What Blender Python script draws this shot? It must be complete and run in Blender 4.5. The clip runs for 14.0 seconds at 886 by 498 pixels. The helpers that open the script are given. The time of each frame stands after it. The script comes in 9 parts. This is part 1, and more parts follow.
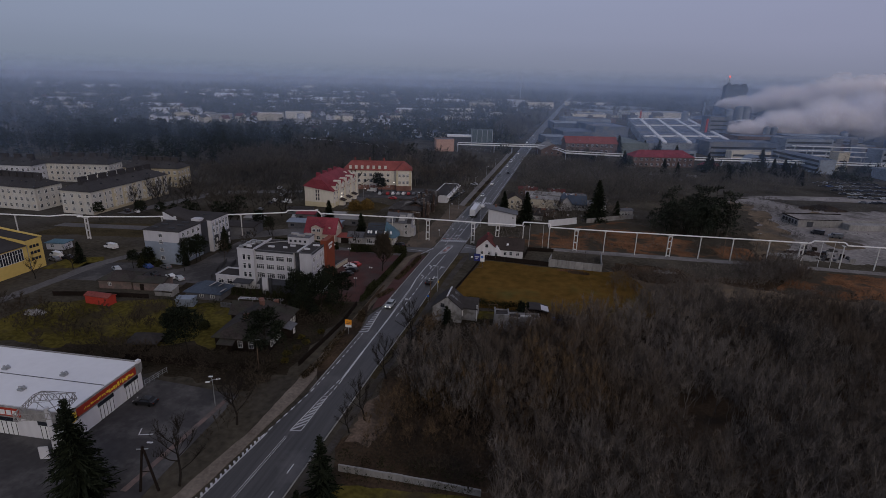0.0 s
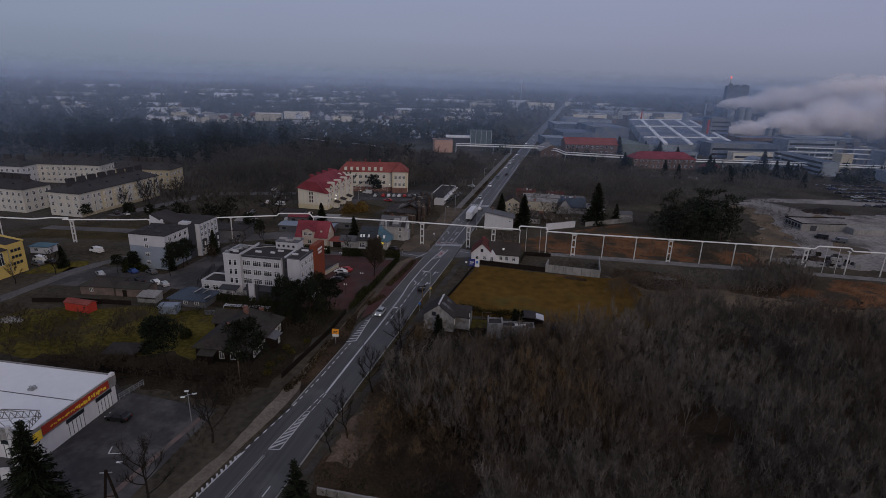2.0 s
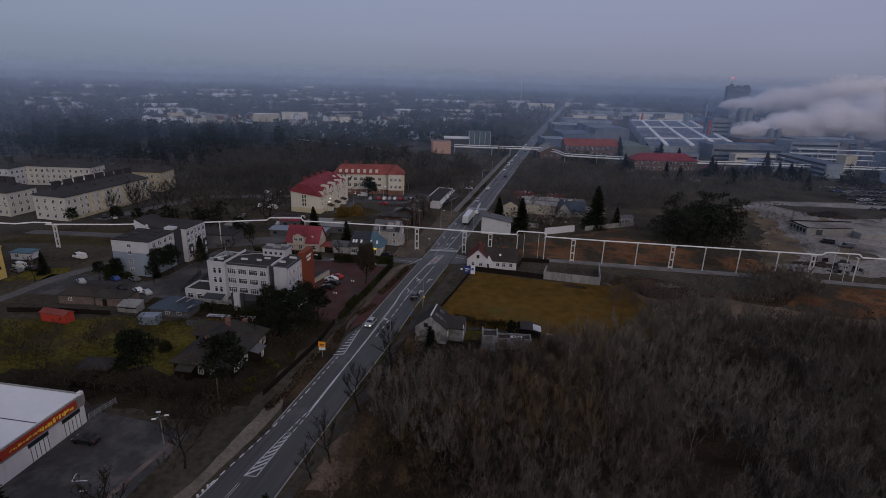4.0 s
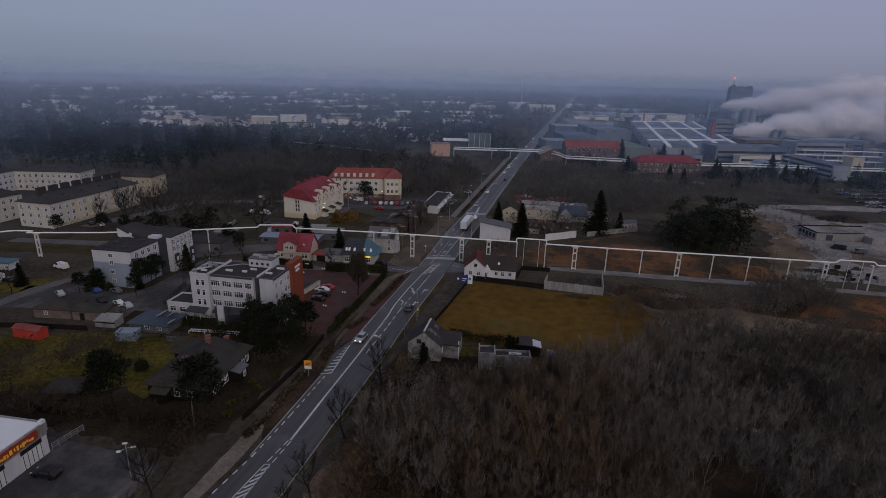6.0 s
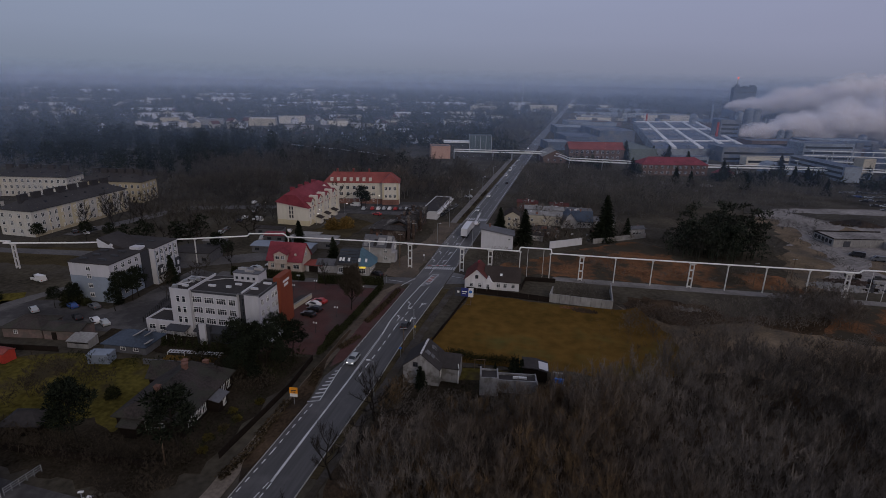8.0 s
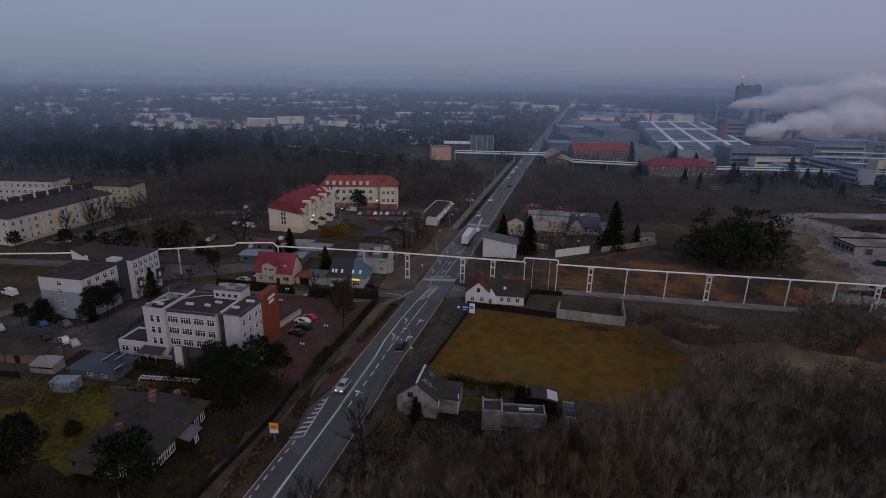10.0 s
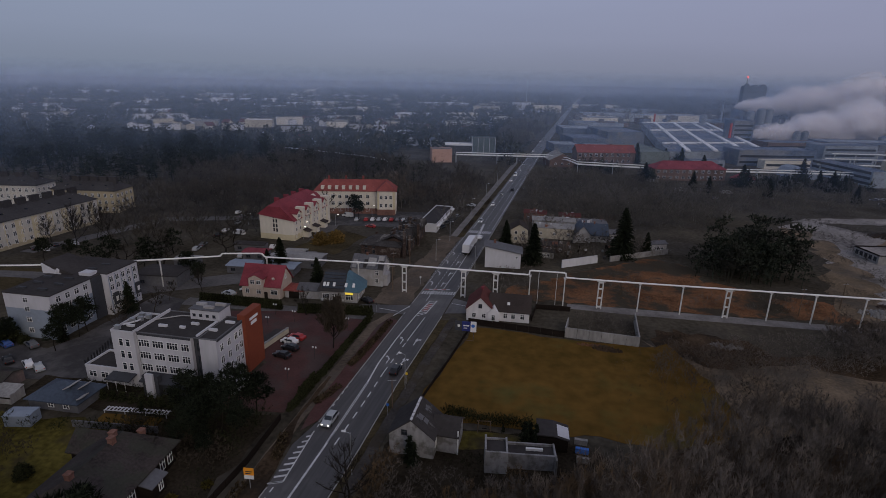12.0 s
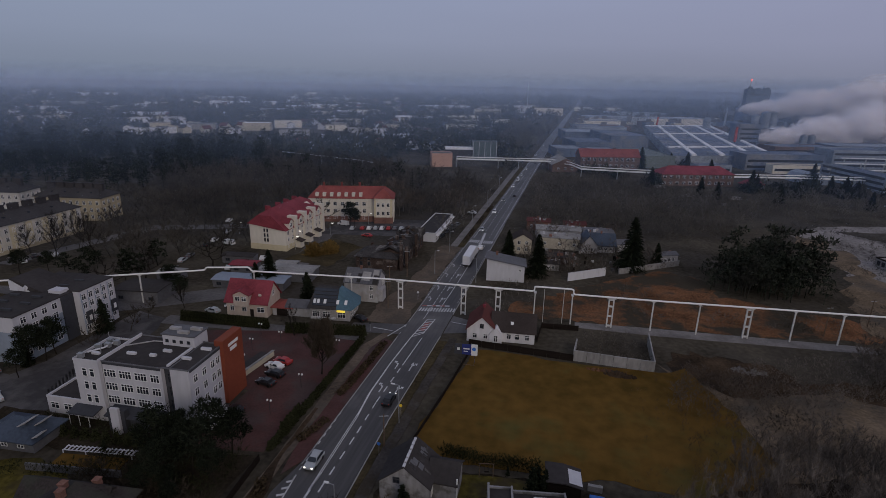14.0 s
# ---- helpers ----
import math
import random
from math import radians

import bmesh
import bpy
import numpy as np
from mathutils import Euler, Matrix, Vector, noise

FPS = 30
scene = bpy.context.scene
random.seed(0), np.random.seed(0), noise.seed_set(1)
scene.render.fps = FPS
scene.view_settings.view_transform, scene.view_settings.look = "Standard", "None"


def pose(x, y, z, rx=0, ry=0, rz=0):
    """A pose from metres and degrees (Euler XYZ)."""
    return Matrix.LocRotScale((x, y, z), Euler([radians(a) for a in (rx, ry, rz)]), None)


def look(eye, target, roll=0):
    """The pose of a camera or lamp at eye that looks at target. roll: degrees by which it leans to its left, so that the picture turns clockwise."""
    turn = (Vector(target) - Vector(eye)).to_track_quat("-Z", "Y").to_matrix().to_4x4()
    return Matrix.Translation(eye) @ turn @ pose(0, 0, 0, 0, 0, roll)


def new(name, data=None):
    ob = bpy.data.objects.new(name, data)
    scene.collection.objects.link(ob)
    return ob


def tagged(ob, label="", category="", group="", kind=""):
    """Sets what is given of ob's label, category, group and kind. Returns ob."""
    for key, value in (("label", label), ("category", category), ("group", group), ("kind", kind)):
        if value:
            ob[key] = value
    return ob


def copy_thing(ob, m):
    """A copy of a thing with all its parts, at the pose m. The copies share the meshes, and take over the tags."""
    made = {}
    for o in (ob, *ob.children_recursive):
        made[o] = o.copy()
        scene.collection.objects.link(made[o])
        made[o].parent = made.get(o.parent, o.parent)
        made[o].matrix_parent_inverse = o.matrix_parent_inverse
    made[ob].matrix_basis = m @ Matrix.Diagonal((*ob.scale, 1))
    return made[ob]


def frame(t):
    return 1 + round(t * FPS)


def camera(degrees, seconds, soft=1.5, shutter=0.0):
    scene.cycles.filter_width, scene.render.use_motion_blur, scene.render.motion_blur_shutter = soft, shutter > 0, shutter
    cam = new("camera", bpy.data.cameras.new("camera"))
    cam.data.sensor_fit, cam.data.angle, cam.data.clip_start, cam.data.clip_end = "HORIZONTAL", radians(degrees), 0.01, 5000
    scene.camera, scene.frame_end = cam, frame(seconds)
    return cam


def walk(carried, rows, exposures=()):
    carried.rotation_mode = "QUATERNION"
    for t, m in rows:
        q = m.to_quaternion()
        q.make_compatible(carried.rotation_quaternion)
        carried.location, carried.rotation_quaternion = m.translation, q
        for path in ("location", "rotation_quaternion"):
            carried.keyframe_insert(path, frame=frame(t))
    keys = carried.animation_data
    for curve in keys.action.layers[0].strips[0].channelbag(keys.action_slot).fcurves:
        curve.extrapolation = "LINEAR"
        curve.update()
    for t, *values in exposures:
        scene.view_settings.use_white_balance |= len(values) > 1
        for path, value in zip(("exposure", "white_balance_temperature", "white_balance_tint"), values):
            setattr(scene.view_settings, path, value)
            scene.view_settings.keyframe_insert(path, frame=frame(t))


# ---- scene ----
cam = camera(79.6, 14.0, 0.78)
PATH = [
    (0, (45.577, 7.92, 60.275), (45.146, 9.775, 59.663), 1.6),
    (0.5, (45.841, 9.273, 60.28), (45.408, 11.127, 59.667), 1.6),
    (1, (46.119, 10.634, 60.287), (45.685, 12.488, 59.675), 1.6),
    (1.5, (46.403, 12.004, 60.292), (45.969, 13.858, 59.682), 1.7),
    (2, (46.645, 13.393, 60.299), (46.211, 15.247, 59.688), 1.7),
    (2.5, (46.829, 14.848, 60.304), (46.395, 16.702, 59.694), 1.7),
    (3, (46.944, 16.452, 60.308), (46.51, 18.306, 59.698), 1.8),
    (5.5, (46.972, 25.61, 60.332), (46.533, 27.464, 59.725), 1.5),
    (6, (46.809, 27.65, 60.334), (46.368, 29.505, 59.729), 1.5),
    (6.5, (46.495, 29.881, 60.346), (46.054, 31.736, 59.741), 1.4),
    (7, (46.08, 32.262, 60.358), (45.637, 34.117, 59.754), 1.3),
    (7.5, (45.602, 34.772, 60.36), (45.157, 36.626, 59.756), 1.3),
    (8, (45.089, 37.43, 60.35), (44.643, 39.285, 59.747), 1.3),
    (10.5, (42.449, 51.362, 60.229), (41.996, 53.214, 59.625), 1.2),
    (11, (41.914, 54.141, 60.207), (41.459, 55.993, 59.603), 1.2),
    (11.5, (41.373, 56.891, 60.179), (40.918, 58.742, 59.575), 1.2),
    (12, (40.832, 59.592, 60.154), (40.376, 61.443, 59.551), 1.2),
    (12.5, (40.297, 62.233, 60.135), (39.841, 64.085, 59.533), 1.2),
    (13, (39.796, 64.832, 60.121), (39.34, 66.684, 59.52), 1.2),
    (13.5, (39.292, 67.387, 60.116), (38.835, 69.24, 59.517), 1.2),
    (14, (38.784, 69.901, 60.115), (38.324, 71.755, 59.521), 1.2),
]
walk(cam, [(t, look(eye, target, roll)) for t, eye, target, roll in PATH])

# ---- world and light: an overcast dusk ----
SUN_ELEVATION, SUN_ROTATION = radians(24), radians(142)
world = bpy.data.worlds.new("overcast_sky")
world.use_nodes = True
scene.world = world
wn, wl = world.node_tree.nodes, world.node_tree.links
wn.clear()
w_out = wn.new("ShaderNodeOutputWorld")
w_bg = wn.new("ShaderNodeBackground")
w_sky = wn.new("ShaderNodeTexSky")
w_sky.sky_type, w_sky.sun_disc = "NISHITA", False
w_sky.sun_elevation, w_sky.sun_rotation = SUN_ELEVATION, SUN_ROTATION
w_sky.air_density, w_sky.dust_density = 1.5, 3.0
w_geo = wn.new("ShaderNodeTexCoord")
w_sep = wn.new("ShaderNodeSeparateXYZ")
w_ramp = wn.new("ShaderNodeValToRGB")
w_mix = wn.new("ShaderNodeMix")
w_mix.data_type = "RGBA"
w_noise = wn.new("ShaderNodeTexNoise")
w_noise.inputs["Scale"].default_value = 2.2
w_noise.inputs["Detail"].default_value = 4
w_map = wn.new("ShaderNodeMapping")
w_map.inputs["Scale"].default_value = (1, 1, 5)
w_cloud = wn.new("ShaderNodeMix")
w_cloud.data_type, w_cloud.blend_type = "RGBA", "MULTIPLY"
w_cloud.inputs["Factor"].default_value = 0.10
SKY = [(0.0, (0.205, 0.240, 0.312)), (0.022, (0.226, 0.257, 0.340)), (0.07, (0.268, 0.301, 0.408)), (0.17, (0.298, 0.336, 0.468)), (0.5, (0.29, 0.315, 0.41)), (1.0, (0.33, 0.35, 0.43))]
while len(w_ramp.color_ramp.elements) < len(SKY):
    w_ramp.color_ramp.elements.new(0.5)
for el, (p, c) in zip(w_ramp.color_ramp.elements, SKY):
    el.position, el.color = p, (*c, 1)
wl.new(w_geo.outputs["Generated"], w_sep.inputs[0])
wl.new(w_sep.outputs["Z"], w_ramp.inputs[0])
w_scale = wn.new("ShaderNodeVectorMath")
w_scale.operation = "SCALE"
w_scale.inputs["Scale"].default_value = 0.05
wl.new(w_sky.outputs[0], w_scale.inputs[0])
wl.new(w_scale.outputs[0], w_mix.inputs["A"])
wl.new(w_ramp.outputs[0], w_mix.inputs["B"])
w_mix.inputs["Factor"].default_value = 0.95
wl.new(w_geo.outputs["Generated"], w_map.inputs[0])
wl.new(w_map.outputs[0], w_noise.inputs["Vector"])
wl.new(w_mix.outputs["Result"], w_cloud.inputs["A"])
wl.new(w_noise.outputs["Fac"], w_cloud.inputs["B"])
# the west is a little cooler than the east
w_side = wn.new("ShaderNodeMapRange")
w_side.inputs["From Min"].default_value, w_side.inputs["From Max"].default_value = -0.7, 0.7
wl.new(w_sep.outputs["X"], w_side.inputs["Value"])
w_tint = wn.new("ShaderNodeMix")
w_tint.data_type = "RGBA"
w_tint.inputs["A"].default_value, w_tint.inputs["B"].default_value = (0.955, 0.995, 1.03, 1), (1.06, 0.98, 1.045, 1)
wl.new(w_side.outputs[0], w_tint.inputs["Factor"])
w_mul = wn.new("ShaderNodeMix")
w_mul.data_type, w_mul.blend_type = "RGBA", "MULTIPLY"
w_mul.inputs["Factor"].default_value = 1.0
wl.new(w_cloud.outputs["Result"], w_mul.inputs["A"])
wl.new(w_tint.outputs["Result"], w_mul.inputs["B"])
wl.new(w_mul.outputs["Result"], w_bg.inputs[0])
wl.new(w_bg.outputs[0], w_out.inputs[0])

sun_data = bpy.data.lights.new("sun", "SUN")
sun_data.energy, sun_data.angle, sun_data.color = 0.85, radians(35), (1.0, 0.88, 0.74)
sun = new("sun", sun_data)
sun.matrix_world = look((0, 0, 300), (0 + math.sin(SUN_ROTATION + math.pi) * 100, math.cos(SUN_ROTATION + math.pi) * 100, 300 - 100 * math.tan(SUN_ELEVATION)))

# ---- materials ----
def mat(name, col, rough=0.85, var=0.3, scale=0.6, bump=0.25, col2=None, metal=0.0, island=0.0, streak=(1, 1, 1), spec=0.08, patch_col=None, patch_scale=0.03, patch_at=(0.47, 0.60)):
    """A surface with variation at two scales: broad stains and a fine grain, in world metres; patch_col grows in wide drifts."""
    m = bpy.data.materials.new(name)
    m.use_nodes = True
    n, l = m.node_tree.nodes, m.node_tree.links
    b = n["Principled BSDF"]
    b.inputs["Roughness"].default_value, b.inputs["Metallic"].default_value = rough, metal
    b.inputs["Specular IOR Level"].default_value = spec
    geo, mp = n.new("ShaderNodeNewGeometry"), n.new("ShaderNodeMapping")
    mp.inputs["Scale"].default_value = streak
    l.new(geo.outputs["Position"], mp.inputs[0])
    big, fine = n.new("ShaderNodeTexNoise"), n.new("ShaderNodeTexNoise")
    big.inputs["Scale"].default_value, big.inputs["Detail"].default_value = scale * 0.25, 5
    fine.inputs["Scale"].default_value, fine.inputs["Detail"].default_value = scale * 3.0, 4
    l.new(mp.outputs[0], big.inputs["Vector"])
    l.new(mp.outputs[0], fine.inputs["Vector"])
    add = n.new("ShaderNodeMath")
    add.operation = "MULTIPLY_ADD"
    l.new(fine.outputs["Fac"], add.inputs[0])
    add.inputs[1].default_value = 0.45
    half = n.new("ShaderNodeMath")
    half.operation = "MULTIPLY"
    l.new(big.outputs["Fac"], half.inputs[0])
    half.inputs[1].default_value = 0.55
    l.new(half.outputs[0], add.inputs[2])
    last = add.outputs[0]
    if island:
        rnd = n.new("ShaderNodeMath")
        rnd.operation = "MULTIPLY_ADD"
        l.new(geo.outputs["Random Per Island"], rnd.inputs[0])
        rnd.inputs[1].default_value = island
        sub = n.new("ShaderNodeMath")
        sub.operation = "SUBTRACT"
        l.new(last, sub.inputs[0])
        sub.inputs[1].default_value = island / 2
        l.new(sub.outputs[0], rnd.inputs[2])
        last = rnd.outputs[0]
    ramp = n.new("ShaderNodeValToRGB")
    lo = tuple(c * (1 - var) for c in col)
    hi = tuple(min(1, c * (1 + var)) for c in (col2 or col))
    ramp.color_ramp.elements[0].position, ramp.color_ramp.elements[0].color = 0.30, (*lo, 1)
    ramp.color_ramp.elements[1].position, ramp.color_ramp.elements[1].color = 0.70, (*hi, 1)
    l.new(last, ramp.inputs[0])
    colour = ramp.outputs[0]
    if patch_col:
        drift, edge, blend = n.new("ShaderNodeTexNoise"), n.new("ShaderNodeMapRange"), n.new("ShaderNodeMix")
        drift.inputs["Scale"].default_value, drift.inputs["Detail"].default_value, drift.inputs["Roughness"].default_value = patch_scale, 6, 0.62
        edge.inputs["From Min"].default_value, edge.inputs["From Max"].default_value = patch_at
        blend.data_type = "RGBA"
        l.new(geo.outputs["Position"], drift.inputs["Vector"])
        l.new(drift.outputs["Fac"], edge.inputs["Value"])
        l.new(edge.outputs[0], blend.inputs["Factor"])
        l.new(colour, blend.inputs["A"])
        tone = n.new("ShaderNodeMix")
        tone.data_type, tone.blend_type = "RGBA", "MULTIPLY"
        tone.inputs["Factor"].default_value = 0.7
        tone.inputs["A"].default_value = (*(2.0 * c for c in patch_col), 1)
        l.new(last, tone.inputs["B"])
        l.new(tone.outputs["Result"], blend.inputs["B"])
        colour = blend.outputs["Result"]
    l.new(colour, b.inputs["Base Color"])
    if bump:
        bp = n.new("ShaderNodeBump")
        bp.inputs["Strength"].default_value, bp.inputs["Distance"].default_value = bump, 0.05
        l.new(fine.outputs["Fac"], bp.inputs["Height"])
        l.new(bp.outputs[0], b.inputs["Normal"])
    return m


def thin(name, col, alpha, through_light=0.0):
    """A veil that lets most light through: haze and vapour."""
    m = bpy.data.materials.new(name)
    m.use_nodes = True
    n, l = m.node_tree.nodes, m.node_tree.links
    n.clear()
    out, mx, tr, df = n.new("ShaderNodeOutputMaterial"), n.new("ShaderNodeMixShader"), n.new("ShaderNodeBsdfTransparent"), n.new("ShaderNodeBsdfDiffuse")
    df.inputs[0].default_value = (*col, 1)
    mx.inputs[0].default_value = alpha
    l.new(tr.outputs[0], mx.inputs[1])
    tl, half = n.new("ShaderNodeBsdfTranslucent"), n.new("ShaderNodeMixShader")
    tl.inputs[0].default_value = (*col, 1)
    half.inputs[0].default_value = through_light
    l.new(df.outputs[0], half.inputs[1])
    l.new(tl.outputs[0], half.inputs[2])
    l.new(half.outputs[0], mx.inputs[2])
    l.new(mx.outputs[0], out.inputs[0])
    return m


def glow(name, col, power):
    m = bpy.data.materials.new(name)
    m.use_nodes = True
    b = m.node_tree.nodes["Principled BSDF"]
    b.inputs["Base Color"].default_value = (*col, 1)
    b.inputs["Emission Color"].default_value = (*col, 1)
    b.inputs["Emission Strength"].default_value = power
    return m


M_GROUND = mat("winter_ground", (0.036, 0.032, 0.026), 0.95, 0.45, 0.25, 0.5, (0.068, 0.059, 0.045), spec=0.0, patch_col=(0.052, 0.046, 0.039), patch_scale=0.04, patch_at=(0.50, 0.66))
M_LITTER = mat("leaf_litter", (0.032, 0.024, 0.017), 0.95, 0.5, 0.6, 0.6, (0.064, 0.044, 0.029), spec=0.0, patch_col=(0.024, 0.019, 0.015), patch_scale=0.08)
M_STREET = mat("worn_side_street", (0.085, 0.082, 0.083), 0.9, 0.3, 0.4, 0.2, (0.115, 0.108, 0.106))
M_LAWN = mat("winter_lawn", (0.036, 0.032, 0.011), 0.95, 0.5, 0.3, 0.5, (0.104, 0.085, 0.022), spec=0.0, patch_col=(0.042, 0.034, 0.020), patch_scale=0.09, patch_at=(0.50, 0.62))
M_FIELD = mat("dry_field", (0.070, 0.048, 0.014), 0.95, 0.25, 0.11, 0.2, (0.132, 0.073, 0.020), spec=0.0, patch_col=(0.062, 0.058, 0.020), patch_scale=0.028, patch_at=(0.53, 0.64))
M_RUST = mat("rust_brown_soil", (0.050, 0.036, 0.024), 0.95, 0.45, 0.6, 0.6, (0.21, 0.100, 0.052), spec=0.0, patch_col=(0.040, 0.034, 0.026), patch_scale=0.075, patch_at=(0.46, 0.56))
M_WEED = mat("weedy_waste_ground", (0.085, 0.072, 0.053), 0.95, 0.4, 0.5, 0.6, (0.171, 0.127, 0.087), spec=0.0, patch_col=(0.071, 0.061, 0.051), patch_scale=0.06)
M_DIRT = mat("bare_sandy_dirt", (0.085, 0.064, 0.050), 0.95, 0.4, 0.7, 0.5, (0.150, 0.108, 0.080), spec=0.0, patch_col=(0.055, 0.043, 0.033), patch_scale=0.3)
M_SAND = mat("grey_rubble_ground", (0.123, 0.113, 0.111), 0.95, 0.4, 0.22, 0.5, (0.260, 0.238, 0.224), patch_col=(0.073, 0.065, 0.057), patch_scale=0.03, patch_at=(0.50, 0.62))
M_PATHS = mat("sandy_path", (0.080, 0.064, 0.051), 0.95, 0.35, 0.5, 0.4, (0.125, 0.098, 0.075), patch_col=(0.064, 0.053, 0.044), patch_scale=0.15)
M_SANDWALK = mat("pale_sandy_footpath", (0.125, 0.103, 0.084), 0.95, 0.3, 0.6, 0.3, (0.180, 0.150, 0.124))
M_ASPHALT = mat("worn_asphalt", (0.040, 0.038, 0.039), 0.55, 0.3, 0.6, 0.15, (0.066, 0.062, 0.062), streak=(1, 0.05, 1), spec=0.35, patch_col=(0.080, 0.075, 0.075), patch_scale=0.04, patch_at=(0.54, 0.66))
M_LOT = mat("lot_asphalt", (0.054, 0.051, 0.052), 0.9, 0.3, 0.3, 0.25, patch_col=(0.072, 0.068, 0.067), patch_scale=0.12)
M_PAVER = mat("red_brown_pavers", (0.078, 0.039, 0.036), 0.9, 0.3, 0.8, 0.3, patch_col=(0.052, 0.036, 0.034), patch_scale=0.12)
# soil kept near black: tree shade is put into this ground colour
M_SHADESOIL = mat("dark_needle_litter", (0.017, 0.014, 0.010), 0.95, 0.5, 0.6, 0.5, (0.036, 0.029, 0.021), spec=0.0)
M_PALEGREY = mat("stained_pale_render", (0.33, 0.325, 0.33), 0.85, 0.25, 0.4, 0.1, streak=(1, 1, 0.3), patch_col=(0.22, 0.21, 0.205), patch_scale=0.35)
M_BLOCKWORK = mat("weathered_blockwork", (0.25, 0.245, 0.25), 0.9, 0.35, 0.5, 0.1, streak=(1, 1, 0.3), patch_col=(0.11, 0.105, 0.10), patch_scale=0.6)
M_WALK = mat("grey_pavers", (0.175, 0.163, 0.156), 0.9, 0.3, 0.9, 0.3, patch_col=(0.10, 0.092, 0.088), patch_scale=0.2)
M_FOOT = mat("dark_worn_footpath", (0.040, 0.036, 0.033), 0.9, 0.35, 0.6, 0.3, (0.066, 0.058, 0.052), patch_col=(0.036, 0.030, 0.023), patch_scale=0.2)
M_VERGE = mat("trodden_verge", (0.036, 0.031, 0.020), 0.95, 0.45, 0.5, 0.4, (0.066, 0.052, 0.030), spec=0.0)
M_KERB = mat("concrete_kerb", (0.30, 0.29, 0.28), 0.9, 0.2, 1.2, 0.2)
M_PAINT = mat("road_paint", (0.50, 0.50, 0.51), 0.7, 0.3, 1.5, 0.1)
M_PAINTRED = mat("red_road_paint", (0.27, 0.10, 0.09), 0.7, 0.3, 1.5, 0.1)
M_WHITE = mat("white_render", (0.57, 0.56, 0.58), 0.85, 0.14, 0.35, 0.1, streak=(1, 1, 0.3))
M_PEACH = mat("faded_peach_render", (0.43, 0.36, 0.31), 0.85, 0.2, 0.4, 0.1, streak=(1, 1, 0.3))
M_HOTEL = mat("dull_white_render", (0.45, 0.445, 0.475), 0.85, 0.15, 0.35, 0.1, streak=(1, 1, 0.3))
M_ESTROOF = mat("weathered_grey_roof", (0.046, 0.043, 0.043), 0.9, 0.35, 0.5, 0.2)
M_GREYW = mat("pale_grey_render", (0.50, 0.50, 0.53), 0.85, 0.12, 0.35, 0.1, streak=(1, 1, 0.3))
M_BLUEGREY = mat("blue_grey_render", (0.22, 0.255, 0.31), 0.85, 0.14, 0.35, 0.1)
M_DARKW = mat("dark_grey_cladding", (0.05, 0.052, 0.06), 0.7, 0.2, 0.5, 0.1)
M_CREAM = mat("cream_render", (0.57, 0.53, 0.46), 0.85, 0.14, 0.3, 0.1, streak=(1, 1, 0.3))
M_TAN = mat("tan_render", (0.36, 0.31, 0.215), 0.85, 0.2, 0.3, 0.1)
M_ESTWALL = mat("weathered_cream_render", (0.46, 0.445, 0.415), 0.85, 0.2, 0.35, 0.1, streak=(1, 1, 0.3), patch_col=(0.38, 0.355, 0.31), patch_scale=0.2)
M_OLDPINK = mat("faded_pinkish_render", (0.15, 0.110, 0.100), 0.9, 0.35, 0.5, 0.2, patch_col=(0.085, 0.072, 0.066), patch_scale=0.3)
M_YELLOW = mat("yellow_render", (0.55, 0.40, 0.13), 0.85, 0.13, 0.3, 0.1)
M_PALEYEL = mat("pale_yellow_render", (0.49, 0.43, 0.30), 0.85, 0.14, 0.3, 0.1)
M_BEIGE = mat("beige_render", (0.40, 0.36, 0.29), 0.85, 0.2, 0.3, 0.1)
M_BRICK = mat("red_brick", (0.17, 0.090, 0.070), 0.9, 0.4, 1.2, 0.3)
M_ORANGEP = mat("rust_red_panel", (0.20, 0.055, 0.032), 0.6, 0.15, 0.5, 0.1)
M_CONC = mat("weathered_concrete", (0.235, 0.228, 0.222), 0.9, 0.4, 0.6, 0.3, streak=(1, 1, 0.3))
M_ROOFDK = mat("dark_felt_roof", (0.044, 0.040, 0.040), 0.9, 0.3, 0.4, 0.2)
M_ROOFGR = mat("grey_sheet_roof", (0.11, 0.11, 0.12), 0.6, 0.3, 0.5, 0.2)
M_ROOFBR = mat("brown_tile_roof", (0.046, 0.037, 0.034), 0.85, 0.3, 0.9, 0.3)
M_ROOFRED = mat("red_tile_roof", (0.190, 0.040, 0.052), 0.7, 0.4, 0.8, 0.3)
M_ROOFRUST = mat("red_brown_roof", (0.095, 0.034, 0.031), 0.8, 0.3, 0.8, 0.3)
M_ROOFOR = mat("orange_red_roof", (0.215, 0.060, 0.052), 0.75, 0.4, 0.8, 0.3)
M_ROOFBLUE = mat("blue_grey_roof", (0.052, 0.066, 0.092), 0.5, 0.35, 0.6, 0.15)
M_ROOFTEAL = mat("teal_sheet_roof", (0.075, 0.135, 0.175), 0.5, 0.25, 0.6, 0.15)
M_ROOFWH = mat("white_membrane_roof", (0.68, 0.68, 0.70), 0.7, 0.06, 0.25, 0.05)
M_WOODDK = mat("tarred_dark_timber", (0.018, 0.014, 0.012), 0.85, 0.4, 1.0, 0.3, streak=(1, 1, 4), spec=0.02)
M_ROOFOLD = mat("mossy_dark_tile_roof", (0.030, 0.026, 0.025), 0.9, 0.4, 0.9, 0.3, (0.050, 0.042, 0.040), patch_col=(0.034, 0.034, 0.028), patch_scale=0.3)
M_WOOD = mat("weathered_timber", (0.12, 0.085, 0.06), 0.85, 0.4, 1.0, 0.3)
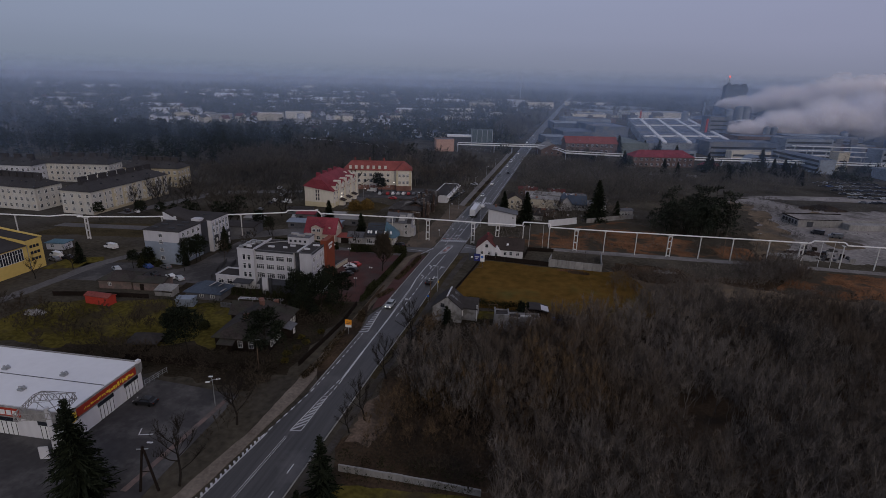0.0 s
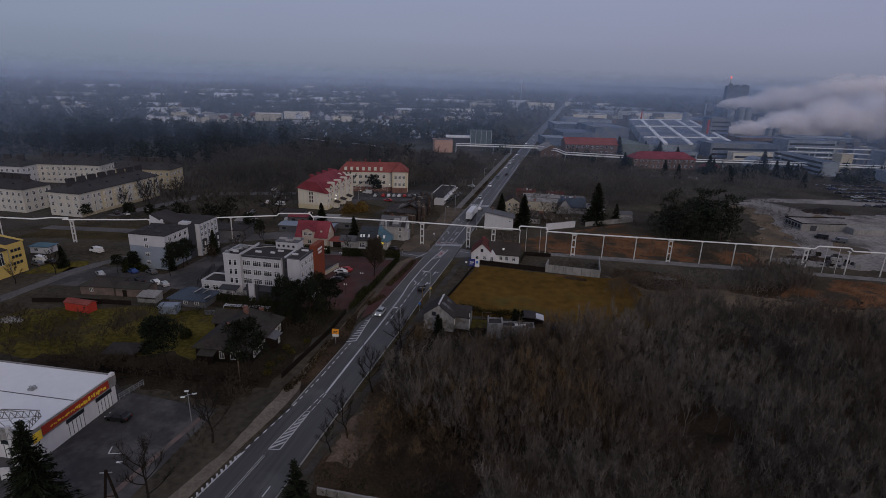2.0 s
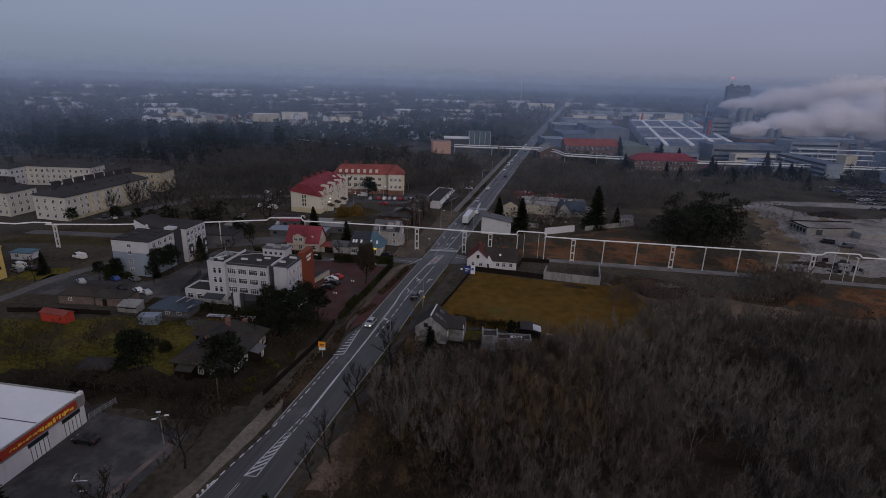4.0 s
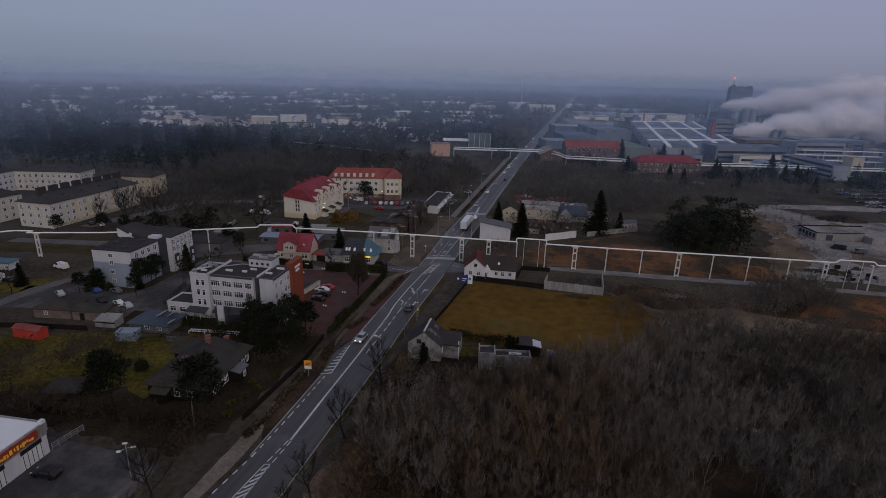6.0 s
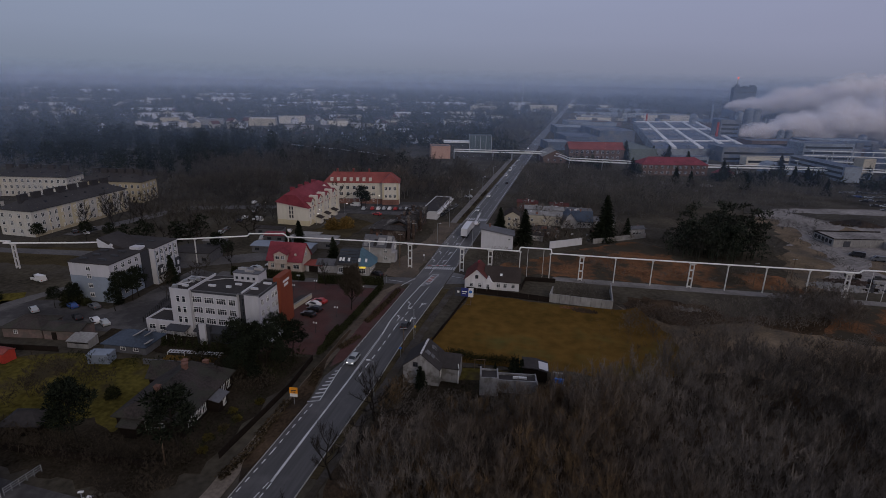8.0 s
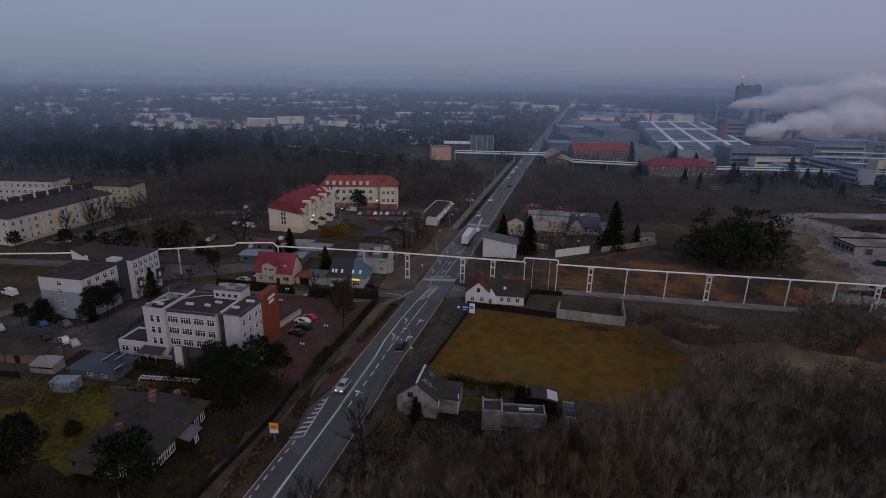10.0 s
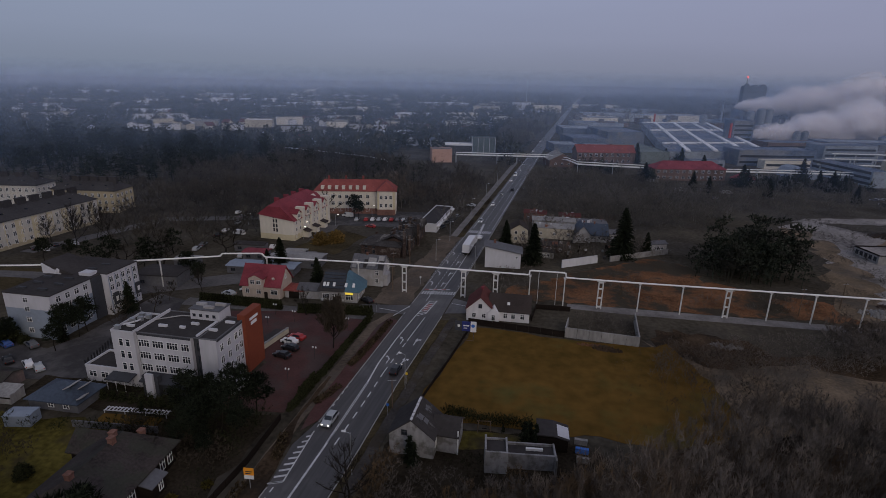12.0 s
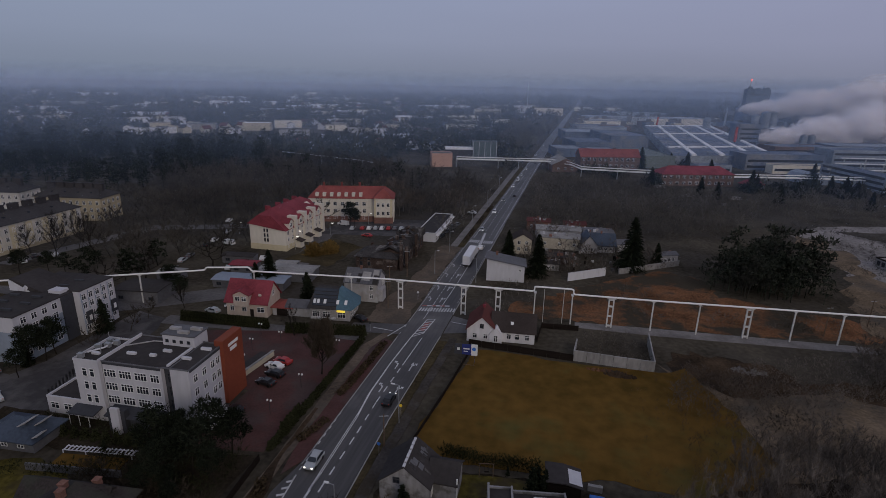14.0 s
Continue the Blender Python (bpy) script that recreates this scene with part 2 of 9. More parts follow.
M_GLASS = mat("dark_window_glass", (0.022, 0.026, 0.034), 0.12, 0.3, 0.5, 0.0, spec=0.5)
M_FRAME = mat("white_window_frame", (0.66, 0.66, 0.66), 0.6, 0.08, 1.0, 0.0)
M_FRAMEDK = mat("dark_window_frame", (0.06, 0.06, 0.065), 0.6, 0.1, 1.0, 0.0)
M_PIPE = mat("pale_pipe_cladding", (0.74, 0.73, 0.72), 0.5, 0.10, 0.8, 0.05)
M_PYLON = mat("pale_concrete_pylon", (0.52, 0.51, 0.50), 0.9, 0.2, 0.8, 0.2)
M_STEEL = mat("galvanised_steel", (0.34, 0.35, 0.36), 0.5, 0.2, 1.0, 0.1, metal=0.6)
M_STEELDK = mat("dark_steel", (0.04, 0.04, 0.042), 0.6, 0.2, 1.0, 0.1)
M_BARK = mat("bare_bark", (0.075, 0.058, 0.046), 0.95, 0.4, 1.5, 0.3)
M_BARKDK = mat("dark_wet_bark", (0.022, 0.018, 0.015), 0.95, 0.4, 1.5, 0.3)
M_TWIG = mat("bare_twigs", (0.074, 0.067, 0.060), 0.95, 0.45, 0.10, 0.0, (0.150, 0.129, 0.114), island=0.25, spec=0.0, patch_col=(0.078, 0.062, 0.050), patch_scale=0.03, patch_at=(0.48, 0.60))
M_TWIGDK = mat("dark_garden_twigs", (0.030, 0.026, 0.021), 0.95, 0.4, 0.3, 0.0, (0.060, 0.048, 0.036), island=0.2, spec=0.0)
M_TWIGMID = mat("grey_park_twigs", (0.038, 0.037, 0.034), 0.95, 0.4, 0.08, 0.0, (0.070, 0.062, 0.053), island=0.2, spec=0.0)
M_TWIGOCH = mat("ochre_twigs", (0.084, 0.060, 0.036), 0.95, 0.45, 0.12, 0.0, (0.136, 0.093, 0.054), island=0.25, spec=0.0, patch_col=(0.070, 0.050, 0.034), patch_scale=0.08)
M_TWIGFAR = mat("far_bare_twigs", (0.073, 0.070, 0.065), 0.95, 0.4, 0.05, 0.0, (0.127, 0.116, 0.101), island=0.2, spec=0.0, patch_col=(0.061, 0.054, 0.047), patch_scale=0.03)
M_BIRCH = mat("birch_bark", (0.26, 0.245, 0.225), 0.9, 0.3, 2.0, 0.1)
M_NEEDLE = mat("dark_needles", (0.008, 0.011, 0.008), 0.9, 0.5, 0.5, 0.0, (0.018, 0.022, 0.014), island=0.4, spec=0.0)
M_PINEN = mat("pine_needles", (0.008, 0.011, 0.008), 0.9, 0.5, 0.5, 0.0, (0.020, 0.024, 0.016), island=0.4, spec=0.0)
# lighter than the other needles: haze over these trees is put into the colour
M_HAZEPINEN = mat("grove_needles", (0.018, 0.024, 0.018), 0.9, 0.5, 0.3, 0.0, (0.040, 0.046, 0.034), island=0.4, spec=0.0, patch_col=(0.026, 0.026, 0.022), patch_scale=0.12)
M_HEDGE = mat("evergreen_hedge", (0.013, 0.015, 0.009), 0.9, 0.5, 0.8, 0.0, (0.030, 0.032, 0.016), island=0.4, spec=0.0)
M_BEDS = mat("brown_shrubs", (0.036, 0.028, 0.018), 0.95, 0.5, 0.8, 0.0, (0.06, 0.044, 0.026), island=0.4, spec=0.0)
M_REDS = mat("red_paint", (0.40, 0.05, 0.035), 0.6, 0.2, 0.6, 0.1)
M_SIGNRED = mat("red_sign_panel", (0.32, 0.045, 0.03), 0.5, 0.1, 0.6, 0.0)
M_SIGNYEL = mat("yellow_sign_paint", (0.80, 0.55, 0.06), 0.5, 0.1, 0.6, 0.0)
M_SIGNOR = mat("orange_sign_paint", (0.75, 0.30, 0.03), 0.5, 0.1, 0.6, 0.0)
M_SIGNBLUE = mat("blue_sign_paint", (0.05, 0.16, 0.50), 0.5, 0.1, 0.6, 0.0)
M_SIGNNAVY = mat("navy_sign_paint", (0.03, 0.04, 0.16), 0.5, 0.2, 0.6, 0.0)
M_TYRE = mat("black_tyre", (0.012, 0.012, 0.012), 0.9, 0.2, 2, 0.0)
M_LAMP = glow("lit_lamp", (1.0, 0.93, 0.80), 2.2)
M_SHOPLIT = glow("lit_yellow_sign", (1.0, 0.72, 0.08), 0.55)
M_REDLIT = glow("red_beacon", (1.0, 0.12, 0.10), 1.5)
PAINTS = {k: mat(k + "_car_paint", c, 0.3, 0.06, 0.5, 0.0, spec=0.5) for k, c in {
    "black": (0.012, 0.012, 0.014), "white": (0.62, 0.62, 0.63), "silver": (0.33, 0.35, 0.37), "grey": (0.10, 0.105, 0.115),
    "blue": (0.03, 0.07, 0.22), "red": (0.30, 0.025, 0.025), "teal": (0.16, 0.24, 0.28)}.items()}

# ---- shaping ----
class Shape:
    """Corners and faces of one mesh in the making."""

    def __init__(self):
        self.v, self.f = [], []

    def add(self, verts, faces):
        k = len(self.v)
        self.v.extend(verts)
        self.f.extend(tuple(i + k for i in f) for f in faces)
        return self

    def box(self, x0, x1, y0, y1, z0, z1):
        return self.add([(x0, y0, z0), (x1, y0, z0), (x1, y1, z0), (x0, y1, z0), (x0, y0, z1), (x1, y0, z1), (x1, y1, z1), (x0, y1, z1)],
                        [(3, 2, 1, 0), (4, 5, 6, 7), (0, 1, 5, 4), (1, 2, 6, 5), (2, 3, 7, 6), (3, 0, 4, 7)])

    def prism(self, poly, z0, z1):
        n = len(poly)
        area = sum(poly[i][0] * poly[(i + 1) % n][1] - poly[(i + 1) % n][0] * poly[i][1] for i in range(n))
        if area < 0:
            poly = poly[::-1]
        return self.add([(x, y, z0) for x, y in poly] + [(x, y, z1) for x, y in poly],
                        [tuple(range(n))[::-1], tuple(range(n, 2 * n))] + [(i, (i + 1) % n, n + (i + 1) % n, n + i) for i in range(n)])

    def along_x(self, profile, x0, x1):
        """A profile in y and z drawn out along x."""
        n = len(profile)
        return self.add([(x0, y, z) for y, z in profile] + [(x1, y, z) for y, z in profile],
                        [tuple(range(n))[::-1], tuple(range(n, 2 * n))] + [(i, (i + 1) % n, n + (i + 1) % n, n + i) for i in range(n)])

    def along_y(self, profile, y0, y1):
        n = len(profile)
        return self.add([(x, y0, z) for x, z in profile] + [(x, y1, z) for x, z in profile],
                        [tuple(range(n)), tuple(range(n, 2 * n))[::-1]] + [(i, n + i, n + (i + 1) % n, (i + 1) % n) for i in range(n)])

    def rod(self, a, b, r0, r1=None, n=6):
        """A tapered round bar from a to b."""
        a, b = Vector(a), Vector(b)
        r1 = r0 if r1 is None else r1
        d = (b - a).normalized()
        u = d.cross(Vector((0, 0, 1)) if abs(d.z) < 0.9 else Vector((1, 0, 0))).normalized()
        w = d.cross(u)
        ring = [(math.cos(2 * math.pi * i / n), math.sin(2 * math.pi * i / n)) for i in range(n)]
        return self.add([tuple(a + (u * c + w * s) * r0) for c, s in ring] + [tuple(b + (u * c + w * s) * r1) for c, s in ring],
                        [tuple(range(n)), tuple(range(n, 2 * n))[::-1]] + [(i, n + i, n + (i + 1) % n, (i + 1) % n) for i in range(n)])

    def path(self, pts, r, n=10):
        """A round pipe through the points, with mitred bends."""
        pts = [Vector(p) for p in pts]
        k = len(pts)
        rings = []
        for i, p in enumerate(pts):
            d = ((pts[min(i + 1, k - 1)] - p).normalized() + (p - pts[max(i - 1, 0)]).normalized()).normalized()
            u = d.cross(Vector((0, 0, 1)))
            u = u.normalized() if u.length > 0.05 else Vector((0, 1, 0))
            w = d.cross(u).normalized()
            rings += [tuple(p + u * math.cos(2 * math.pi * j / n) * r + w * math.sin(2 * math.pi * j / n) * r) for j in range(n)]
        faces = [(i * n + j, i * n + n + j, i * n + n + (j + 1) % n, i * n + (j + 1) % n) for i in range(k - 1) for j in range(n)]
        return self.add(rings, faces + [tuple(range(n)), tuple(range((k - 1) * n, k * n))[::-1]])

    def mesh(self, name):
        me = bpy.data.meshes.new(name)
        me.from_pydata(self.v, [], self.f)
        me.update()
        return me


def part(name, shape, material, parent, label="", at=None):
    """One mesh under a thing or under a part."""
    me = shape if isinstance(shape, bpy.types.Mesh) else shape.mesh(name)
    if not me.materials:
        me.materials.append(material)
    ob = new(name, me)
    ob.parent = parent
    if at is not None:
        ob.matrix_basis = at
    return tagged(ob, label)


def thing(name, x, y, z=0.0, rz=0.0, label="", category="", group="", kind=""):
    ob = new(name)
    ob.empty_display_size = 0.5
    ob.matrix_basis = pose(x, y, z, 0, 0, rz)
    return tagged(ob, label, category, group, kind)


def solid(name, shape, material, label="", category="", group="", kind=""):
    """A thing of one mesh, in world metres."""
    me = shape.mesh(name)
    me.materials.append(material)
    return tagged(new(name, me), label, category, group, kind)


def tri_mesh(name, verts, tris, material):
    me = bpy.data.meshes.new(name)
    verts, tris = np.asarray(verts, np.float32), np.asarray(tris, np.int32)
    me.vertices.add(len(verts))
    me.vertices.foreach_set("co", verts.ravel())
    me.loops.add(tris.size)
    me.loops.foreach_set("vertex_index", tris.ravel())
    me.polygons.add(len(tris))
    me.polygons.foreach_set("loop_start", np.arange(0, tris.size, 3, dtype=np.int32))
    me.update(calc_edges=True)
    me.materials.append(material)
    return me


def scatter(templates, places):
    """Joins turned and scaled copies of the templates. A place: (template, x, y, z, turn, width, height)."""
    vs, ts, k = [], [], 0
    for n, x, y, z, a, w, h in places:
        v, t = templates[n]
        c, s = math.cos(a) * w, math.sin(a) * w
        vs.append(np.stack([v[:, 0] * c - v[:, 1] * s + x, v[:, 0] * s + v[:, 1] * c + y, v[:, 2] * h + z], 1))
        ts.append(t + k)
        k += len(v)
    return np.concatenate(vs), np.concatenate(ts)


def patch(pts, wobble=0.8, step=3.0, seed=1):
    """An outline through the points with an uneven edge."""
    out, rng = [], random.Random(seed)
    n = len(pts)
    for i in range(n):
        (x0, y0), (x1, y1) = pts[i], pts[(i + 1) % n]
        m = max(1, int(math.hypot(x1 - x0, y1 - y0) / step))
        for j in range(m):
            out.append((x0 + (x1 - x0) * j / m + rng.uniform(-wobble, wobble), y0 + (y1 - y0) * j / m + rng.uniform(-wobble, wobble)))
    return out


def lattice(xs, zs, y0, y1):
    """An upright lattice in one piece: bars between every odd pair of the lines, openings between every even pair."""
    s, index = Shape(), {}
    full = lambda i, j: 0 <= i < len(xs) - 1 and 0 <= j < len(zs) - 1 and (i % 2 == 0 or j % 2 == 0)

    def corner(i, j, y):
        if (i, j, y) not in index:
            index[i, j, y] = len(s.v)
            s.v.append((xs[i], y, zs[j]))
        return index[i, j, y]

    for i in range(len(xs) - 1):
        for j in range(len(zs) - 1):
            if full(i, j):
                s.f.append((corner(i, j, y0), corner(i + 1, j, y0), corner(i + 1, j + 1, y0), corner(i, j + 1, y0)))
                for (di, dj), (a, b) in {(-1, 0): ((0, 0), (0, 1)), (1, 0): ((1, 1), (1, 0)), (0, -1): ((1, 0), (0, 0)), (0, 1): ((0, 1), (1, 1))}.items():
                    if not full(i + di, j + dj):
                        s.f.append((corner(i + a[0], j + a[1], y0), corner(i + b[0], j + b[1], y0), corner(i + b[0], j + b[1], y1), corner(i + a[0], j + a[1], y1)))
    return s


WINDOWS = {}


def window(parent, x, y, z, rz, w, h, bars=1, cross=True, frame_mat=None, depth=0.10, sill=True):
    """A window on a wall: its centre, the turn of the wall (0 faces -y), width and height."""
    frame_mat = frame_mat or M_FRAME
    key = (w, h, bars, cross, frame_mat.name, sill)
    if key not in WINDOWS:
        t, b = 0.07, 0.035
        cuts = [-w / 2] + [-w / 2 + w * (k + 1) / (bars + 1) for k in range(bars)] + [w / 2]
        xs = [-w / 2 - t, -w / 2] + [v for c in cuts[1:-1] for v in (c - b, c + b)] + [w / 2, w / 2 + t]
        zs = [-h / 2 - t, -h / 2] + ([h * 0.16, h * 0.16 + 0.06] if cross else []) + [h / 2, h / 2 + t]
        f = lattice(xs, zs, -depth, 0.02)
        me = f.mesh("window")
        me.materials.append(frame_mat)
        p = Shape().box(-w / 2, w / 2, -0.03, 0.01, -h / 2, h / 2).mesh("pane")
        p.materials.append(M_GLASS)
        WINDOWS[key] = (me, p)
    me, p = WINDOWS[key]
    ob = part("window", me, frame_mat, parent, at=pose(x, y, z, 0, 0, rz))
    part("pane", p, M_GLASS, ob)
    return ob


def face_point(L, W, side, s):
    """A place on a wall of a house of L by W, s metres along it from its left end as seen from outside, and the wall's turn."""
    return {"front": (s, 0, 0), "right": (L, s, 90), "back": (L - s, W, 180), "left": (0, W - s, 270)}[side]


def wall_windows(parent, L, W, side, places, heights, w=1.2, h=1.4, bars=1, cross=True, frame_mat=None):
    for z in heights:
        for s in places:
            x, y, rz = face_point(L, W, side, s)
            window(parent, x, y, z, rz, w, h, bars, cross, frame_mat)


def gable_roof(L, W, h, rise, over=0.4, t=0.18, axis="x"):
    a, b = (W, L) if axis == "x" else (L, W)
    slope = rise / (a / 2)
    z0 = h - over * slope
    prof = [(-over, z0 + t), (-over, z0), (a / 2, h + rise), (a + over, z0), (a + over, z0 + t), (a / 2, h + rise + t * 1.2)]
    s = Shape()
    return s.along_x(prof[::-1], -over, b + over) if axis == "x" else s.along_y(prof[::-1], -over, b + over)


def gable_walls(L, W, h, rise, axis="x"):
    a, b = (W, L) if axis == "x" else (L, W)
    prof = [(0, 0), (a, 0), (a, h), (a / 2, h + rise - 0.02), (0, h)]
    s = Shape()
    return s.along_x(prof, 0, b) if axis == "x" else s.along_y(prof, 0, b)


def hip_roof(L, W, h, rise, over=0.4, inset=None, t=0.2):
    inset = W / 2 if inset is None else inset
    o = over
    v = [(-o, -o, h), (L + o, -o, h), (L + o, W + o, h), (-o, W + o, h), (inset, W / 2, h + rise), (L - inset, W / 2, h + rise),
         (-o, -o, h - t), (L + o, -o, h - t), (L + o, W + o, h - t), (-o, W + o, h - t)]
    return Shape().add(v, [(0, 1, 5, 4), (1, 2, 5), (2, 3, 4, 5), (3, 0, 4), (6, 7, 1, 0), (7, 8, 2, 1), (8, 9, 3, 2), (9, 6, 0, 3), (9, 8, 7, 6)])


def chimney(parent, x, y, z, w=0.6, h=1.4, material=None):
    c = Shape().box(x - w / 2, x + w / 2, y - w / 2, y + w / 2, z - 1.0, z + h).box(x - w / 2 - 0.08, x + w / 2 + 0.08, y - w / 2 - 0.08, y + w / 2 + 0.08, z + h, z + h + 0.15)
    return part("chimney", c, material or M_BRICK, parent)


def flat_block(name, x, y, rz, L, W, H, wall, roof, label, category="building", parapet=0.35, group=""):
    b = thing(name, x, y, 0, rz, label, category, group)
    part("wall", Shape().box(0, L, 0, W, 0, H), wall, b)
    part("roof", Shape().box(0.25, L - 0.25, 0.25, W - 0.25, H - 0.1, H + 0.02), roof, b)
    p = Shape().box(-0.05, L + 0.05, -0.05, 0.25, H, H + parapet).box(-0.05, L + 0.05, W - 0.25, W + 0.05, H, H + parapet)
    p.box(-0.05, 0.25, 0.25, W - 0.25, H, H + parapet).box(L - 0.25, L + 0.05, 0.25, W - 0.25, H, H + parapet)
    part("parapet", p, wall, b)
    return b


def pitched_house(name, x, y, rz, L, W, h, rise, wall, roof, label, axis="x", hip=False, over=0.4, inset=None, category="house", group=""):
    b = thing(name, x, y, 0, rz, label, category, group)
    if hip:
        part("wall", Shape().box(0, L, 0, W, 0, h - 0.05), wall, b)
        part("roof", hip_roof(L, W, h, rise, over, inset), roof, b)
    else:
        part("wall", gable_walls(L, W, h, rise, axis), wall, b)
        part("roof", gable_roof(L, W, h, rise, over, axis=axis), roof, b)
    return b

# ---- ground, road, lots ----
SHEETS = []


def ground_z(x, y):
    return max([z for poly, z in SHEETS if inside(x, y, poly)] or [0.0])


def inside(x, y, poly):
    hit, n = False, len(poly)
    for i in range(n):
        (x0, y0), (x1, y1) = poly[i], poly[(i + 1) % n]
        if (y0 > y) != (y1 > y) and x < (x1 - x0) * (y - y0) / (y1 - y0) + x0:
            hit = not hit
    return hit


def sheet(name, pts, z, material, label, category, wobble=0.0, step=3.0, seed=1, thick=0.3):
    poly = patch(pts, wobble, step, seed) if wobble else pts
    SHEETS.append((poly, z))
    return solid(name, Shape().prism(poly, z - thick, z), material, label, category, kind="structure")


def ground_grid():
    s = Shape()
    xs = [-5200, -2500, -1200, -600, -300, -150, 0, 150, 300, 600, 1200, 2500, 5200]
    ys = [-900, -300, 0, 100, 200, 300, 450, 700, 1100, 1800, 3000, 5300]
    s.v = [(x, y, 0.0) for y in ys for x in xs]
    n = len(xs)
    s.f = [(j * n + i, j * n + i + 1, j * n + n + i + 1, j * n + n + i) for j in range(len(ys) - 1) for i in range(n - 1)]
    return s


solid("ground", ground_grid(), M_GROUND, "flat winter ground of dry grass, soil and litter", "ground", kind="structure")
sheet("ground_litter", [(11, -60), (170, -60), (190, 150), (150, 190), (122, 197), (64, 178), (60, 130), (27, 126), (13, 122)], 0.02, M_LITTER, "brown leaf litter under bare young trees", "ground", 1.5, 4, 2)
sheet("ground_field", [(14.5, 141), (16.5, 160), (19.5, 182.2), (42, 182), (60, 182.3), (66, 186), (73, 170), (76, 157), (70, 148), (60, 144.5), (50, 144.5), (44, 143.5), (30, 142.6)], 0.05, M_FIELD, "mown field of dry olive and brown grass", "field", 0.6, 3, 3)
sheet("ground_soil", [(24, 204), (60, 207), (96, 210.5), (122, 214.5), (120, 226), (98, 232), (84, 236), (82, 250), (70, 256), (58, 246), (44, 232), (34, 221), (25, 213)], 0.05, M_RUST, "rust-brown bare soil with dry weeds", "ground", 1.2, 2.0, 4)
sheet("ground_soil", [(112, 182), (118, 177), (136, 182), (170, 184), (230, 188), (230, 205), (160, 207), (126, 204), (118, 192)], 0.04, M_RUST, "rust-brown bare soil with dry weeds", "ground", 1.5, 3, 5)
sheet("ground_weeds", [(62, 150), (80, 154), (108, 149), (190, 154), (200, 186), (136, 182), (116, 178), (92, 184), (74, 178), (62, 186)], 0.038, M_WEED, "weedy waste ground behind a thicket", "ground", 2.0, 3, 16)
sheet("ground_soil", [(62, 186), (74, 176), (92, 184), (84, 194), (66, 195)], 0.045, M_LITTER, "brown weedy soil beside the field", "ground", 1.5, 2, 6)
sheet("ground_rubble", [(126, 219), (235, 226), (260, 300), (222, 330), (186, 316), (168, 322), (150, 340), (132, 322), (140, 298), (132, 266), (122, 240)], 0.05, M_SAND, "grey cleared demolition ground with rubble", "ground", 1.3, 2.2, 7)
for k, (x, y, q) in enumerate(((124, 226, 7), (127, 238, 6), (131, 250, 7), (136, 264, 6), (137, 280, 6), (140, 296, 7), (136, 312, 7), (158, 248, 6), (170, 300, 7))):
    sheet("ground_weeds", [(x + q * math.cos(a) * (1 + 0.3 * math.sin(2 * a + k)), y + 1.4 * q * math.sin(a) * (1 + 0.25 * math.cos(3 * a + k))) for a in [i * 0.3927 for i in range(16)]], 0.056 + 0.003 * (k % 3), M_WEED, "weeds spreading over cleared ground", "ground", 0.5, 3, 41 + k)
sheet("ground_rubble", [(140, 335), (200, 345), (240, 352), (250, 372), (200, 360), (150, 346)], 0.06, M_SAND, "pale dirt track on cleared land", "ground", 1.0, 4, 8)
sheet("ground_dirt", [(12.2, 80), (16.5, 79), (18.5, 86), (16.5, 93), (13.0, 95), (11.8, 88)], 0.045, M_DIRT, "bare sandy dirt beside the road", "ground", 0.7, 1.5, 37)
sheet("garden", [(-88, 92), (-48, 93), (-30, 96), (-30, 118), (-36, 125), (-62, 121), (-88, 112)], 0.04, M_LAWN, "garden lawn of winter grass", "lawn", 1.0, 3, 9)
# the shade under the pines is painted as a dark ground sheet
sheet("garden", [(-30, 98), (-8.5, 96), (-8.6, 134.6), (-21, 134.4), (-30, 130)], 0.03, M_SHADESOIL, "shaded garden of dark needle litter under pines", "lawn", 0.8, 3, 10)
sheet("ground_soil", [(-60, 126.5), (-46, 127), (-24, 129), (-22, 136.5), (-46, 135.8), (-62, 134)], 0.062, M_SHADESOIL, "dark planted ground before a hotel", "ground", 0.5, 2, 39)
sheet("ground_soil", [(-62, 89.5), (-40, 89.2), (-12, 89), (-9.5, 97), (-28, 99), (-36, 103), (-48, 97), (-62, 95)], 0.044, M_SHADESOIL, "dark litter under garden trees", "ground", 0.9, 2, 43)
sheet("garden", [(-112, 131), (-101, 136), (-98, 142), (-104, 146), (-113, 142)], 0.05, M_LAWN, "grass plot beside a side street", "lawn", 0.5, 3, 11)
sheet("garden", [(24.5, 134.5), (31, 136), (36, 138), (36, 141), (25, 140)], 0.055, M_LAWN, "small garden lawn behind a house", "lawn", 0.3, 2, 12)
sheet("ground_soil", [(13, 118), (30, 124), (52, 128), (50, 140), (37, 142), (22, 140), (14, 138)], 0.035, M_SHADESOIL, "dark trodden soil round sheds", "ground", 0.6, 2, 38)
sheet("garden", [(13.5, 52), (40, 56), (38.5, 73), (14.5, 69.5)], 0.05, M_LAWN, "walled lawn of winter grass", "lawn", 0.3, 2, 13)
sheet("garden", [(-58, 228), (-40, 226), (-38, 250), (-54, 258)], 0.05, M_VERGE, "trodden lawn with ochre shrubs", "lawn", 0.8, 3, 14)
sheet("garden", [(-150, 160), (-95, 172), (-80, 190), (-120, 186), (-150, 178)], 0.03, M_VERGE, "worn grass between housing blocks", "lawn", 1.0, 4, 15)
sheet("parking_shop", [(-90, 40), (-9, 40), (-11.5, 62), (-13, 87), (-90, 88)], 0.05, M_LOT, "dark asphalt car park of a shop", "car park")
